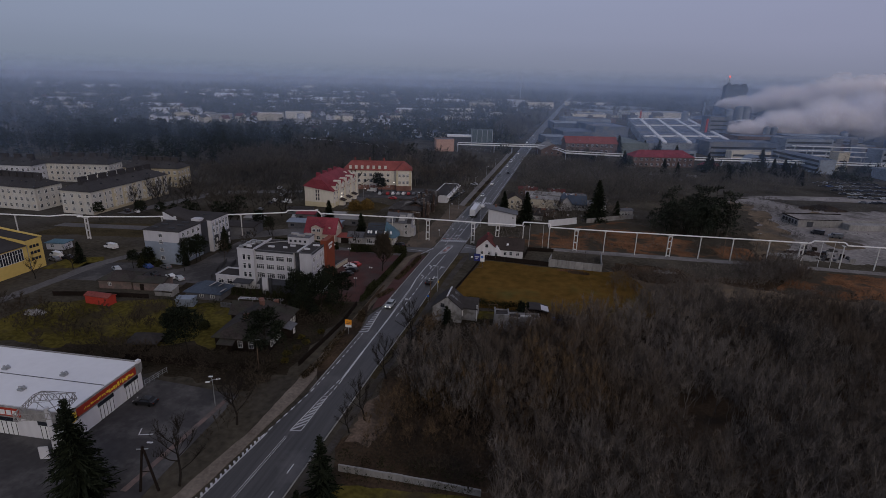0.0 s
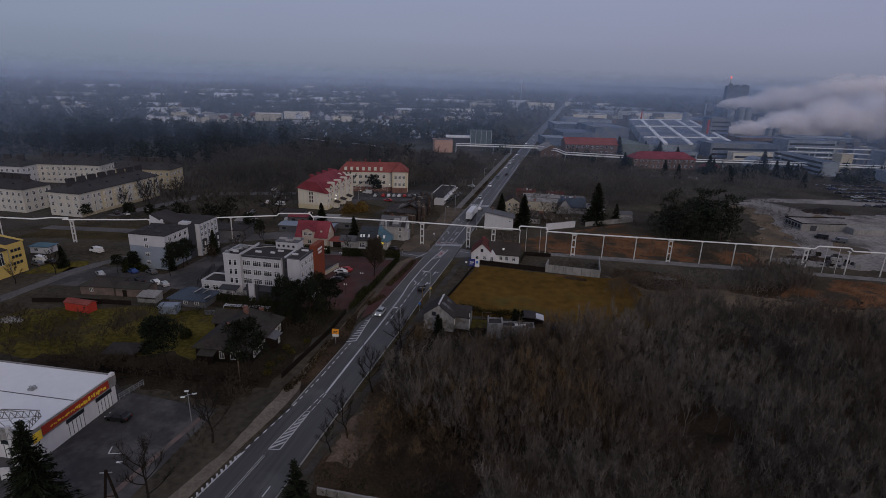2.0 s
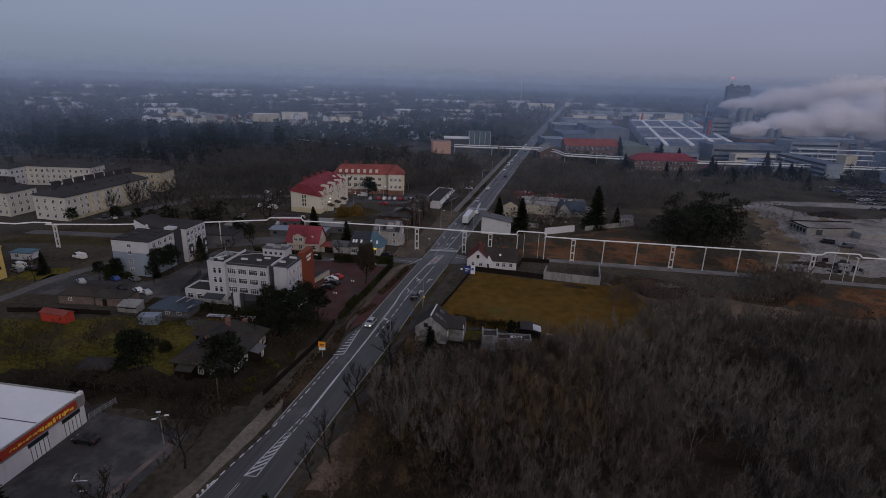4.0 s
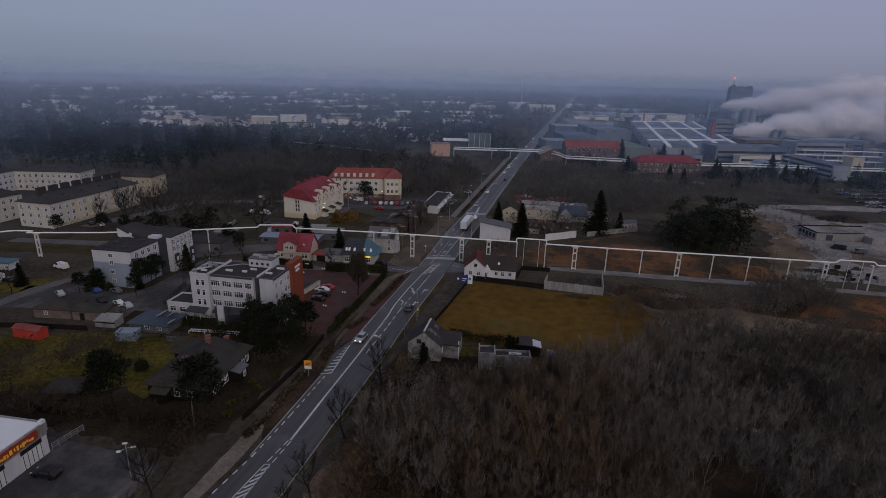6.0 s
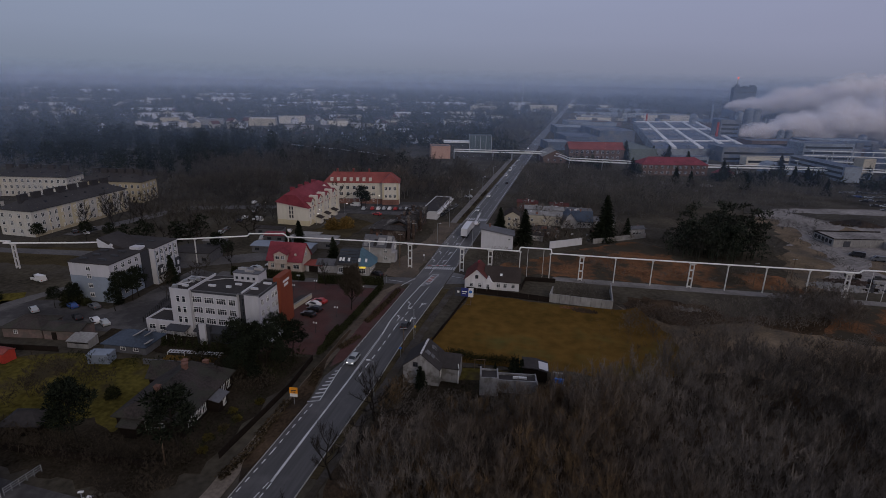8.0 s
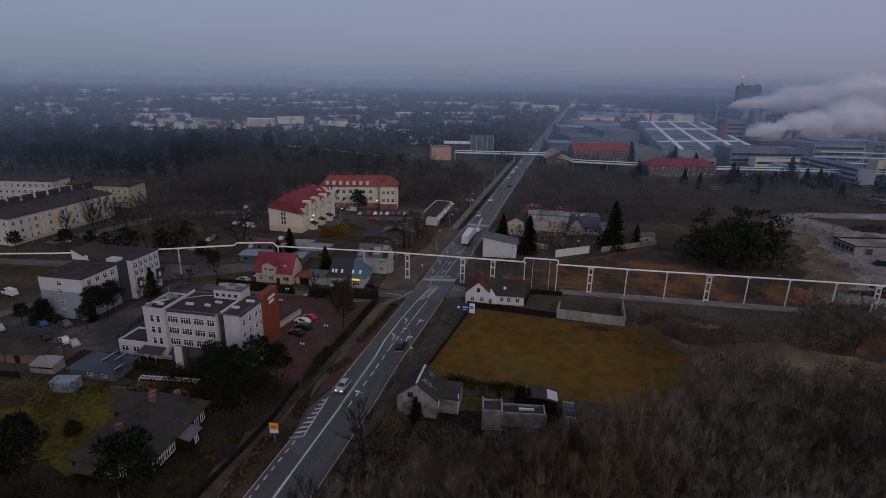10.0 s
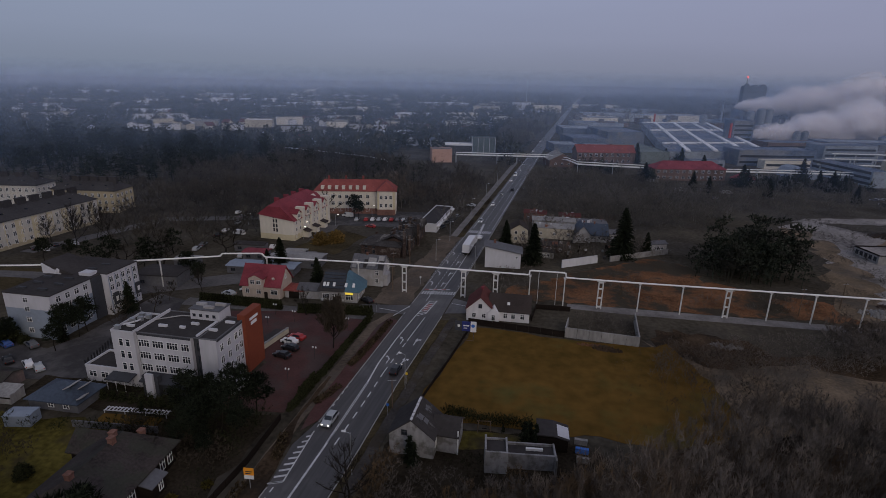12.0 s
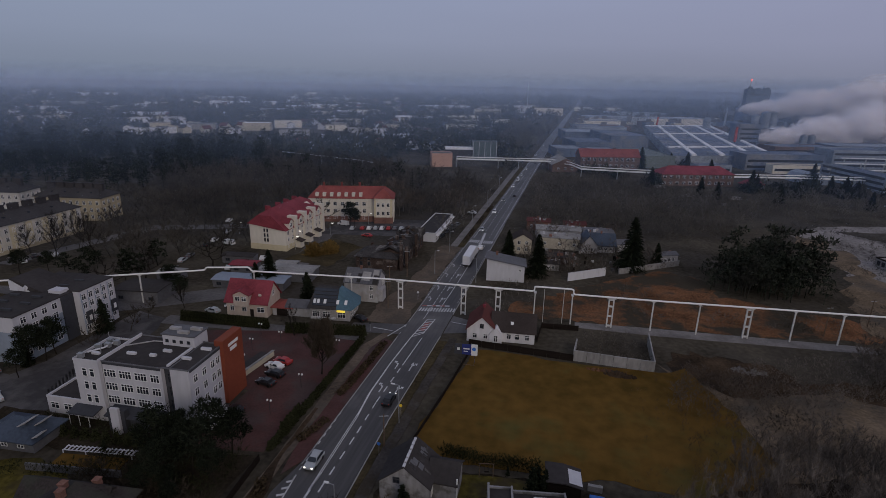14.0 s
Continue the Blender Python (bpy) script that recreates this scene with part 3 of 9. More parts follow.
sheet("parking_hotel", [(-21.5, 134), (-8.2, 136), (-7.6, 178), (-29, 178), (-50, 172), (-50, 150), (-21.5, 152)], 0.05, M_PAVER, "car park paved in red-brown blocks", "car park")
sheet("parking_yard", [(-73, 140.5), (-55, 138), (-52, 150), (-62, 176), (-72, 178), (-70.5, 150)], 0.048, M_LOT, "dark asphalt yard between blocks", "car park", 0.4, 3, 27)
sheet("parking_block", [(-100, 126), (-54, 134), (-52, 141), (-88, 145), (-104, 140)], 0.05, M_LOT, "asphalt car park of a housing block", "car park")
sheet("street_side", [(-102, 108), (-101.5, 128), (-102, 138), (-99.5, 147), (-96.5, 155), (-93, 153), (-96, 145), (-98, 137), (-97.5, 128), (-98, 108)], 0.07, M_STREET, "worn side street", "street", 0.3, 2, 36)
sheet("street_side", [(-90, 176), (-60, 200), (-52, 216), (-62, 260), (-95, 296), (-90, 300), (-56, 264), (-45, 216), (-52, 194), (-88, 168)], 0.045, M_STREET, "side street between houses and blocks", "street")
sheet("street_side", [(-62, 178), (-29, 181), (-8, 183), (-8, 178.5), (-62, 173)], 0.04, M_STREET, "side street beside the hedge", "street")
sheet("forecourt", [(-12, 189), (-1.5, 189), (-1.5, 262), (-10, 262), (-9, 240), (-10, 215), (-12, 202)], 0.06, M_PATHS, "sandy forecourt along the road", "forecourt", 0.7, 2, 35)
sheet("parking_flats", [(-62, 262), (-34, 268), (-20, 270), (-18, 300), (-62, 290)], 0.05, M_LOT, "asphalt yard between yellow buildings", "car park")
sheet("street_side", [(-152, 176), (-120, 182), (-92, 186), (-84, 182), (-90, 178), (-120, 176.5), (-152, 171)], 0.046, M_STREET, "side street before a housing estate", "street")
sheet("street_side", [(-146, 196), (-140, 196), (-128, 246), (-92, 262), (-94, 268), (-134, 252)], 0.047, M_STREET, "narrow estate road", "street")
sheet("street_rear", [(42, 201.2), (62, 202), (119, 207.2), (230, 213), (230, 216), (118, 211), (60, 206.2), (42, 204.5)], 0.09, M_WALK, "pale concrete service road under a pipeline", "street")

# carriageway: a straight road that runs to the horizon
sheet("road", [(-8, -80), (-3.0, 62), (-0.4, 92), (-0.6, 118), (-2.0, 128), (-0.8, 135), (-0.6, 200), (-1.4, 225), (-1.2, 300), (1, 700), (8, 1400), (26, 2600), (34, 2600), (17, 1400), (10.5, 700), (9.6, 300), (9.7, 180), (9.1, 150), (9.5, 130), (9.0, 100), (8.6, 60), (9, -80)], 0.10, M_ASPHALT, "grey worn asphalt road with white markings", "road")
sheet("road_joining", [(-14, 182.3), (-0.2, 184.5), (-0.2, 190.5), (-14, 187.5)], 0.085, M_ASPHALT, "asphalt mouth of a side street", "road")
sheet("road_joining", [(10, 188), (16, 190), (16, 197), (10, 199)], 0.085, M_ASPHALT, "asphalt mouth of a side street", "road")
sheet("pavement_left", [(-9.5, 40), (-4.6, 78), (-4.9, 118), (-3.1, 118), (-1.6, 92), (-3.9, 62), (-8.3, 40)], 0.14, M_SANDWALK, "pale sandy footpath beside the road", "pavement", 0.12, 2, 20)
sheet("pavement_left", [(-4.9, 118), (-7.0, 176), (-4.5, 184), (-2.6, 184), (-4.6, 176), (-3.1, 118)], 0.14, M_PATHS, "worn brown footpath beside the road", "pavement", 0.12, 2, 25)
sheet("pavement_bay", [(-2.6, 132), (-0.7, 136), (-0.6, 180), (-4.3, 182), (-6.6, 176), (-5.4, 150)], 0.12, M_PAVER, "brown-paved strip with planted beds", "pavement")
sheet("pavement_right", [(9.8, 60), (10.6, 100), (10.8, 140), (11.4, 165), (12.2, 186), (14.0, 186), (13.4, 165), (12.8, 140), (12.0, 100), (11.2, 60)], 0.10, M_FOOT, "grey footpath beside the road", "pavement", 0.10, 2, 21)
sheet("pavement_far", [(-6, 262), (-3.2, 262), (-3.6, 480), (-7, 480)], 0.12, M_WALK, "grey footpath along the avenue", "pavement")
sheet("verge_right", [(9.2, 100), (9.5, 130), (9.25, 150), (9.8, 184), (12.0, 184), (11.2, 165), (10.6, 140), (10.5, 100)], 0.09, M_VERGE, "grass verge between road and footpath", "verge", 0.15, 2, 22)
sheet("verge_far", [(-3.1, 262), (-0.6, 262), (-0.5, 480), (-3.4, 480)], 0.11, M_VERGE, "grass verge along the avenue", "verge", 0.15, 3, 23)
sheet("verge_left", [(-2.9, 100), (-0.8, 96), (-0.9, 118), (-2.6, 128), (-4.4, 134), (-5.0, 150), (-5.8, 150), (-4.8, 122)], 0.15, M_LITTER, "brown grass verge beside the footpath", "verge", 0.15, 2, 24)
kerbs = Shape()
for x0, y0, x1, y1 in ((-0.45, 92, -0.6, 118), (-0.45, 135, -0.4, 183), (-0.4, 192, -0.35, 300), (8.9, 62, 9.1, 100), (9.1, 100, 9.5, 130), (9.5, 130, 9.15, 150), (9.15, 150, 9.75, 186), (9.75, 200, 9.7, 300)):
    kerbs.add([(x0 - 0.08, y0, 0), (x0 + 0.08, y0, 0), (x1 + 0.08, y1, 0), (x1 - 0.08, y1, 0), (x0 - 0.08, y0, 0.2), (x0 + 0.08, y0, 0.2), (x1 + 0.08, y1, 0.2), (x1 - 0.08, y1, 0.2)],
              [(3, 2, 1, 0), (4, 5, 6, 7), (0, 1, 5, 4), (1, 2, 6, 5), (2, 3, 7, 6), (3, 0, 4, 7)])
solid("kerb", kerbs, M_KERB, "concrete kerbs along the road", "kerb", kind="structure")


def strip(s, x0, y0, x1, y1, w, z=0.106):
    """A painted bar on the road from one place to another."""
    d = Vector((x1 - x0, y1 - y0)).normalized()
    nx, ny = -d.y * w / 2, d.x * w / 2
    return s.prism([(x0 + nx, y0 + ny), (x0 - nx, y0 - ny), (x1 - nx, y1 - ny), (x1 + nx, y1 + ny)], z - 0.02, z)


def dashes(x0, y0, x1, y1, on, off, w):
    s, n = Shape(), math.hypot(x1 - x0, y1 - y0)
    dx, dy, t = (x1 - x0) / n, (y1 - y0) / n, 0.0
    while t < n:
        strip(s, x0 + dx * t, y0 + dy * t, x0 + dx * min(t + on, n), y0 + dy * min(t + on, n), w)
        t += on + off
    return s


marks = thing("road_marking", 0, 0, 0, 0, "white painted lines, hatching and arrows on asphalt", "road marking", kind="structure")
for a in ((-1.9, 76.5, -0.1, 92, 1.1, 1.1, 0.24), (-0.1, 92, 0.3, 104, 1.1, 1.1, 0.24), (0.3, 104, 0.3, 119, 1.1, 1.1, 0.24), (-0.1, 131.5, -0.4, 150, 0.9, 1.3, 0.2), (6.7, 45, 6.9, 76, 2.2, 4.0, 0.2), (5.0, 130, 5.0, 145, 2.0, 1.9, 0.26), (5.0, 145, 4.8, 155, 2.0, 1.9, 0.26), (4.8, 155, 5.2, 170, 2.0, 1.9, 0.26),
          (-0.5, 160, -0.4, 198, 0.9, 3.2, 0.14), (-0.4, 206, -1.2, 226, 1.0, 1.6, 0.18), (-1.2, 226, -0.6, 262, 1.0, 1.6, 0.18), (2.8, 206, 2.8, 266, 1.3, 1.3, 0.2), (9.2, 208, 9.3, 262, 1.0, 1.5, 0.16), (3.4, 278, 3.6, 480, 2.0, 3.0, 0.22), (6.6, 278, 6.6, 480, 1.5, 3.0, 0.2),
          (3.0, 91.5, 3.6, 97.5, 1.4, 0.8, 0.2), (3.9, 91.5, 4.1, 97.5, 1.4, 0.8, 0.2)):
    part("dashed_line", dashes(*a), M_PAINT, marks)
for a in ((-3.0, 60, -1.5, 78, 0.2), (1.4, 55, 2.0, 78, 0.08), (1.75, 55, 2.35, 78, 0.08), (3.9, 97.5, 3.7, 110, 0.42), (3.7, 110, 3.5, 134, 0.36), (3.35, 130, 2.85, 150, 0.15), (3.65, 130, 3.15, 150, 0.15), (3.0, 150, 2.35, 158, 0.34), (2.35, 158, 2.35, 170, 0.3), (2.35, 170, 2.9, 184, 0.26), (5.2, 170, 5.6, 184, 0.22),
          (2.85, 194.8, 2.85, 206, 0.16), (5.4, 203, 5.6, 225, 0.2), (5.6, 225, 5.4, 256, 0.2), (5.6, 256, 4.0, 285, 0.5), (4.6, 262, 3.6, 285, 0.4)):
    part("solid_line", strip(Shape(), *a), M_PAINT, marks)
comb = Shape()
for i in range(15):
    y = 61.0 + i * 1.05
    x = -2.9 + (y - 60) * 0.083
    strip(comb, x, y, x - 0.65, y + 0.75, 0.32)
part("edge_hatching", comb, M_PAINT, marks)
hatch = Shape()
strip(hatch, 2.0, 79.6, 2.9, 90.8, 0.16), strip(hatch, 3.9, 80.0, 3.8, 91.0, 0.16), strip(hatch, 2.9, 90.8, 3.8, 91.1, 0.16), strip(hatch, 2.0, 79.6, 3.9, 80.0, 0.16)
for i in range(8):
    y = 79.9 + i * 1.35
    x = 1.95 + (y - 79.4) * 0.11
    strip(hatch, x + 0.1, y, min(3.95, x + 1.7), y + 2.1 * min(1, (3.95 - x) / 1.7), 0.34)
part("island_hatching", hatch, M_PAINT, marks)
hatch = Shape()
strip(hatch, 1.1, 119.8, -0.1, 132.5, 0.22), strip(hatch, -1.3, 118.6, 1.1, 119.8, 0.2)
for i in range(9):
    y = 119.8 + i * 1.42
    x = 1.1 - (y - 119.8) * 0.094
    strip(hatch, x, y, x - 1.9 + i * 0.14, y - 1.0 + i * 0.06, 0.42)
part("edge_hatching", hatch, M_PAINT, marks)
hatch = Shape()
for a in ((2.9, 184, 5.2, 186.5), (5.2, 186.5, 5.9, 195.5), (5.9, 195.5, 3.9, 194.8), (3.9, 194.8, 2.9, 184)):
    strip(hatch, *a, 0.24)
for i in range(5):
    strip(hatch, 3.2 + 0.12 * i, 185.6 + i * 1.7, 5.2 + 0.12 * i, 187.4 + i * 1.7, 0.35)
part("island_hatching", hatch, M_PAINT, marks)
part("island_paint", Shape().prism([(3.7, 187.5), (4.9, 188), (5.2, 193.5), (4.1, 193)], 0.09, 0.104), M_PAINTRED, marks)


for x in (0.55, 8.75):
    part("solid_line", strip(Shape(), x, 276, x + 0.2, 520, 0.2, 0.112), M_PAINT, marks)


def arrow(x, y, turn):
    """A lane arrow that points ahead and to one side."""
    s = Shape()
    strip(s, x, y - 1.9, x, y + 0.6, 0.24)
    strip(s, x, y, x + turn * 0.55, y + 0.9, 0.24)
    s.prism([(x + turn * 0.3, y + 1.35), (x + turn * 1.05, y + 1.5), (x + turn * 0.95, y + 0.55)], 0.086, 0.106)
    if turn > 0:
        s.prism([(x - 0.38, y + 0.6), (x + 0.38, y + 0.6), (x, y + 1.9)], 0.086, 0.106)
    return s


for x, y, k in ((4.0, 160.4, -1), (7.3, 160.2, 1), (4.1, 170, -1), (7.3, 170.1, 1), (1.0, 208.8, -1), (4.1, 208.8, 1), (1.0, 218.2, -1), (4.1, 218.2, 1), (0.8, 230, -1), (4.1, 230, 1), (0.8, 240, -1), (4.1, 241, 1)):
    part("lane_arrow", arrow(x, y, k), M_PAINT, marks)
zebra = Shape()
for i in range(13):
    strip(zebra, 0.2 + i * 0.76, 199.4 + i * 0.16, 0.25 + i * 0.76, 201.9 + i * 0.16, 0.40)
part("crossing_bar", zebra, M_PAINT, marks)
for i in range(6):
    part("crossing_bar", strip(Shape(), 0.0 + i * 1.25, 203.3 + i * 0.3, 1.25 + i * 1.25, 203.6 + i * 0.3, 0.75), M_PAINTRED if i % 2 == 0 else M_PAINT, marks)
zebra = Shape()
for i in range(12):
    if i not in (5, 6):
        strip(zebra, 0.1 + i * 0.78, 269.5, 0.2 + i * 0.78, 273.5, 0.42)
part("crossing_bar", zebra, M_PAINT, marks)
for x0, y0, x1, y1 in ((-8, 186.1, -2.5, 185.6), (10.4, 195, 14.6, 194.4), (-0.4, 190, -2.8, 182.5)):
    part("solid_line", strip(Shape(), x0, y0, x1, y1, 0.22, 0.17), M_PAINT, marks)

# ---- shop with a white flat roof ----
shop = thing("shop", -91.3, 62.3, 0, 4.4, "low white supermarket with flat white roof and red signs", "shop")
SL, SW, SH = 60.2, 17.3, 5.8
part("wall", Shape().box(0, SL, 0, SW, 0, SH - 0.2), M_WHITE, shop)
part("roof", Shape().box(0.3, SL - 0.3, 0.3, SW - 0.3, SH - 0.25, SH - 0.05), M_ROOFWH, shop)
part("fascia", Shape().box(-0.15, SL + 0.25, -0.25, 0.0, 3.7, SH).box(SL, SL + 0.25, 0.0, SW, 3.7, SH).box(-0.15, SL + 0.25, SW, SW + 0.25, 4.2, SH), M_CONC, shop, "grey sheet fascia")
part("parapet", Shape().box(SL - 0.4, SL + 0.3, SW - 0.7, SW + 0.1, SH, SH + 0.55), M_WHITE, shop)
part("roof_seam", Shape().box(20, SL - 0.4, 8.6, 8.75, SH - 0.05, SH + 0.02), M_ROOFGR, shop)
sg = part("sign_panel", Shape().box(SL + 0.25, SL + 0.40, 1.6, 15.6, 4.1, 5.6), M_SIGNRED, shop, "red sign panel with yellow lettering bars")
lg = random.Random(4)
y = 3.0
while y < 15.0:
    big = y > 8.0
    w = lg.uniform(0.16, 0.36) * (1.3 if big else 0.8)
    h = lg.uniform(0.35, 0.8) if big else lg.uniform(0.18, 0.4)
    z = 4.75 + lg.uniform(-0.12, 0.12)
    part("letter_bar", Shape().box(SL + 0.40, SL + 0.46, y, y + w, z - h / 2, z + h / 2), M_SIGNYEL, sg)
    y += w + lg.uniform(0.06, 0.3)
sg = part("sign_panel", Shape().box(36, 51.5, -0.42, -0.25, 4.1, 5.6), M_SIGNRED, shop, "red sign panel with white lettering bars")
for k in range(4):
    part("letter_bar", Shape().box(46.6 + k * 1.2, 47.5 + k * 1.2, -0.5, -0.42, 4.4, 5.3), M_FRAME, sg)
part("sign_panel", Shape().box(SL + 0.25, SL + 0.38, -0.1, 1.4, 3.7, 5.3), M_SIGNYEL, shop, "yellow sign panel")
for s in (8.0, 14.4):
    x, y, rz = face_point(SL, SW, "right", s)
    window(shop, x, y, 3.25, rz, 3.6, 0.75, 0, False, M_FRAMEDK)
    dr = part("shop_door", Shape().box(SL, SL + 0.06, s - 1.7, s + 1.7, 0.1, 2.75), M_FRAME, shop)
    for k in range(5):
        part("door_post", Shape().box(SL + 0.06, SL + 0.10, s - 1.6 + k * 0.78, s - 1.52 + k * 0.78, 0.1, 2.7), M_STEELDK, dr)
for s in (41.0, 48.0, 56.5):
    window(shop, s, 0, 3.2, 0, 4.4, 0.75, 0, False, M_FRAMEDK)
    dr = part("shop_door", Shape().box(s - 2.0, s + 2.0, -0.06, 0.0, 0.1, 2.7), M_FRAME, shop)
    for k in range(5):
        part("door_post", Shape().box(s - 1.9 + k * 0.93, s - 1.8 + k * 0.93, -0.10, -0.06, 0.1, 2.65), M_STEELDK, dr)
for x, y in ((50.2, 10.2), (47.0, 4.6), (38, 10)):
    part("roof_vent", Shape().box(x - 0.5, x + 0.5, y - 0.5, y + 0.5, SH - 0.1, SH + 0.3).rod((x, y, SH + 0.2), (x + 0.6, y, SH + 0.7), 0.28).rod((x - 0.3, y, SH + 0.2), (x - 0.5, y + 0.1, SH + 0.55), 0.2), M_STEEL, shop)

# lattice sign tower in front of the shop
tower = thing("sign_tower", -31.2, 63.9, 0, 22, "steel sign tower with an open lattice crown", "sign tower")
part("pole", Shape().rod((0, 0, 0), (0, 0, 9.0), 0.36, 0.36, 10), M_GREYW, tower, "stout pale pole")
crown = Shape()
R = 3.2
base = [(R, R * 0.85), (-R, R * 0.85), (-R, -R * 0.85), (R, -R * 0.85)]
for z in (8.6, 9.7):
    for i in range(4):
        crown.rod((*base[i], z), (*base[(i + 1) % 4], z), 0.06, n=4)
for i in range(4):
    (x0, y0), (x1, y1) = base[i], base[(i + 1) % 4]
    for j in range(7):
        a, b = j / 7, (j + 0.5) / 7
        crown.rod((x0 + (x1 - x0) * a, y0 + (y1 - y0) * a, 8.6), (x0 + (x1 - x0) * b, y0 + (y1 - y0) * b, 9.7), 0.06, n=4)
        crown.rod((x0 + (x1 - x0) * b, y0 + (y1 - y0) * b, 9.7), (x0 + (x1 - x0) * (a + 1 / 7), y0 + (y1 - y0) * (a + 1 / 7), 8.6), 0.06, n=4)
    crown.rod((x0, y0, 9.7), (0, 0, 12.0), 0.06, n=4)
    crown.rod(((x0 + x1) / 2, (y0 + y1) / 2, 9.7), (0, 0, 12.0), 0.04, n=4)
    crown.rod((x0 / 2, y0 / 2, 10.85), (x1 / 2, y1 / 2, 10.85), 0.04, n=4)
    crown.rod((x0, y0, 8.6), (0, 0, 8.6), 0.06, n=4)
part("crown", crown, M_CONC, tower, "open lattice crown of grey steel")
part("sign_panel", Shape().box(-2.0, -0.6, -0.9, -0.7, 0, 2.3), M_GREYW, tower, "white panel at the foot")

# ---- hotel ----
hotel = thing("hotel", -44.8, 135.6, 0, 3.5, "white four-storey hotel with flat dark roof and rust-red end panel", "hotel")
HH = 12.0
part("wall", Shape().box(5.0, 17.0, 0.6, 11.0, 0, HH), M_HOTEL, hotel)
part("wall", Shape().box(0, 5.0, 0.0, 8.6, 0, HH), M_HOTEL, hotel)
part("wall", Shape().box(17.0, 18.6, 1.4, 11.0, 0, HH), M_DARKW, hotel, "dark glazed stair strip")
part("wall", Shape().box(18.6, 22.2, 0.8, 10.0, 0, HH), M_HOTEL, hotel)
part("end_panel", Shape().box(21.2, 23.0, 10.0, 16.4, 0, 13.2), M_ORANGEP, hotel, "rust-red clad end panel")
part("sign_bar", Shape().box(23.0, 23.06, 11.6, 14.8, 11.3, 11.9).box(23.0, 23.06, 12.0, 14.2, 10.2, 10.9), M_FRAME, hotel)
part("roof", Shape().box(0.3, 4.8, 0.3, 8.4, HH, HH + 0.06).box(5.2, 22.0, 1.0, 10.8, HH, HH + 0.05), M_ROOFDK, hotel)
for a in ((-0.05, 5.05, -0.05, 0.12, 0.4), (-0.05, 0.12, 0.12, 8.6, 0.4), (4.9, 5.1, 0.12, 11.0, 0.6), (5.1, 17.0, 0.55, 0.7, 0.2), (17.0, 22.25, 0.75, 0.9, 0.25), (22.1, 22.25, 0.9, 10.0, 0.25), (5.1, 21.2, 10.85, 11.0, 0.25), (18.45, 18.6, 0.9, 10.85, 0.2), (0.12, 4.9, 8.45, 8.6, 0.4)):
    part("parapet", Shape().box(a[0], a[1], a[2], a[3], HH, HH + a[4]), M_HOTEL if a[4] > 0.3 else M_ROOFGR, hotel)
pent = part("penthouse", Shape().box(11.6, 18.2, 8.5, 12.5, HH - 3, HH + 2.2), M_HOTEL, hotel, "white rooftop room")
part("roof", Shape().box(11.4, 18.4, 8.3, 12.7, HH + 2.2, HH + 2.4), M_ROOFGR, pent)
for i in range(4):
    window(hotel, 12.5 + i * 1.5, 8.5, HH + 1.0, 0, 0.5, 0.5, 0, False, M_FRAMEDK)
for x, y, l in ((8.6, 4.0, 1.8), (14.2, 6.2, 1.6), (19.3, 4.5, 1.8), (20.6, 8.4, 2.0), (2.4, 2.6, 1.5), (12.8, 4.2, 1.2)):
    part("roof_duct", Shape().box(x - l / 2, x + l / 2, y - 0.25, y + 0.25, HH + 0.05, HH + 0.5), M_GREYW, hotel)
for x, y in ((1.2, 4.5), (2.4, 5.4), (3.3, 6.6), (1.6, 6.9), (0.8, 1.0)):
    part("air_conditioner", Shape().box(x - 0.5, x + 0.5, y - 0.35, y + 0.35, HH + 0.05, HH + 0.95), M_STEEL, hotel)
for x, y, h in ((1.0, 7.4, 2.0), (2.9, 3.2, 1.8)):
    part("aerial", Shape().rod((x, y, HH), (x, y, HH + h), 0.05), M_STEEL, hotel)
for z in (4.55, 7.2, 9.85):
    for x in (2.0, 3.5):
        window(hotel, x, 0.0, z, 0, 0.8, 1.5, 0)
    for x in (6.6, 9.7, 12.8):
        window(hotel, x, 0.6, z, 0, 2.3, 1.4, 3)
    window(hotel, 15.6, 0.6, z, 0, 1.6, 1.4, 2)
    for s in (2.4, 4.9, 7.4, 9.0):
        window(hotel, 22.2, s, z, 90, 1.0, 1.4, 1)
    window(hotel, 18.0, 1.4, z, 0, 0.7, 1.8, 1, True, M_FRAMEDK)
for z in (4.55, 7.2, 9.85):
    for x, w in ((2.0, 1.0), (3.5, 1.0)):
        part("sill", Shape().box(x - w / 2, x + w / 2, -0.1, 0.0, z - 0.95, z - 0.89), M_GREYW, hotel)
    for x, w in ((6.6, 2.6), (9.7, 2.6), (12.8, 2.6), (15.6, 1.9)):
        part("sill", Shape().box(x - w / 2, x + w / 2, 0.5, 0.6, z - 0.87, z - 0.81), M_GREYW, hotel)
part("eaves_band", Shape().box(5.2, 16.9, 0.52, 0.6, 11.55, 12.0).box(22.2, 22.28, 1.05, 10.0, 11.55, 12.0), M_DARKW, hotel, "dark band under the parapet")
part("roof", Shape().box(6.0, 21.2, 11.0, 17.5, 3.4, 3.6), M_ROOFDK, hotel, "low flat rear roof")
part("wall", Shape().box(6.0, 21.2, 11.0, 17.4, 0, 3.4), M_HOTEL, hotel, "low rear wing")
for x, y in ((13.0, 10.6), (15.5, 9.4), (17.0, 11.2)):
    part("roof_duct", Shape().box(x - 1.1, x + 1.1, y - 0.35, y + 0.35, HH + 2.4, HH + 2.9), M_PALEGREY, hotel)
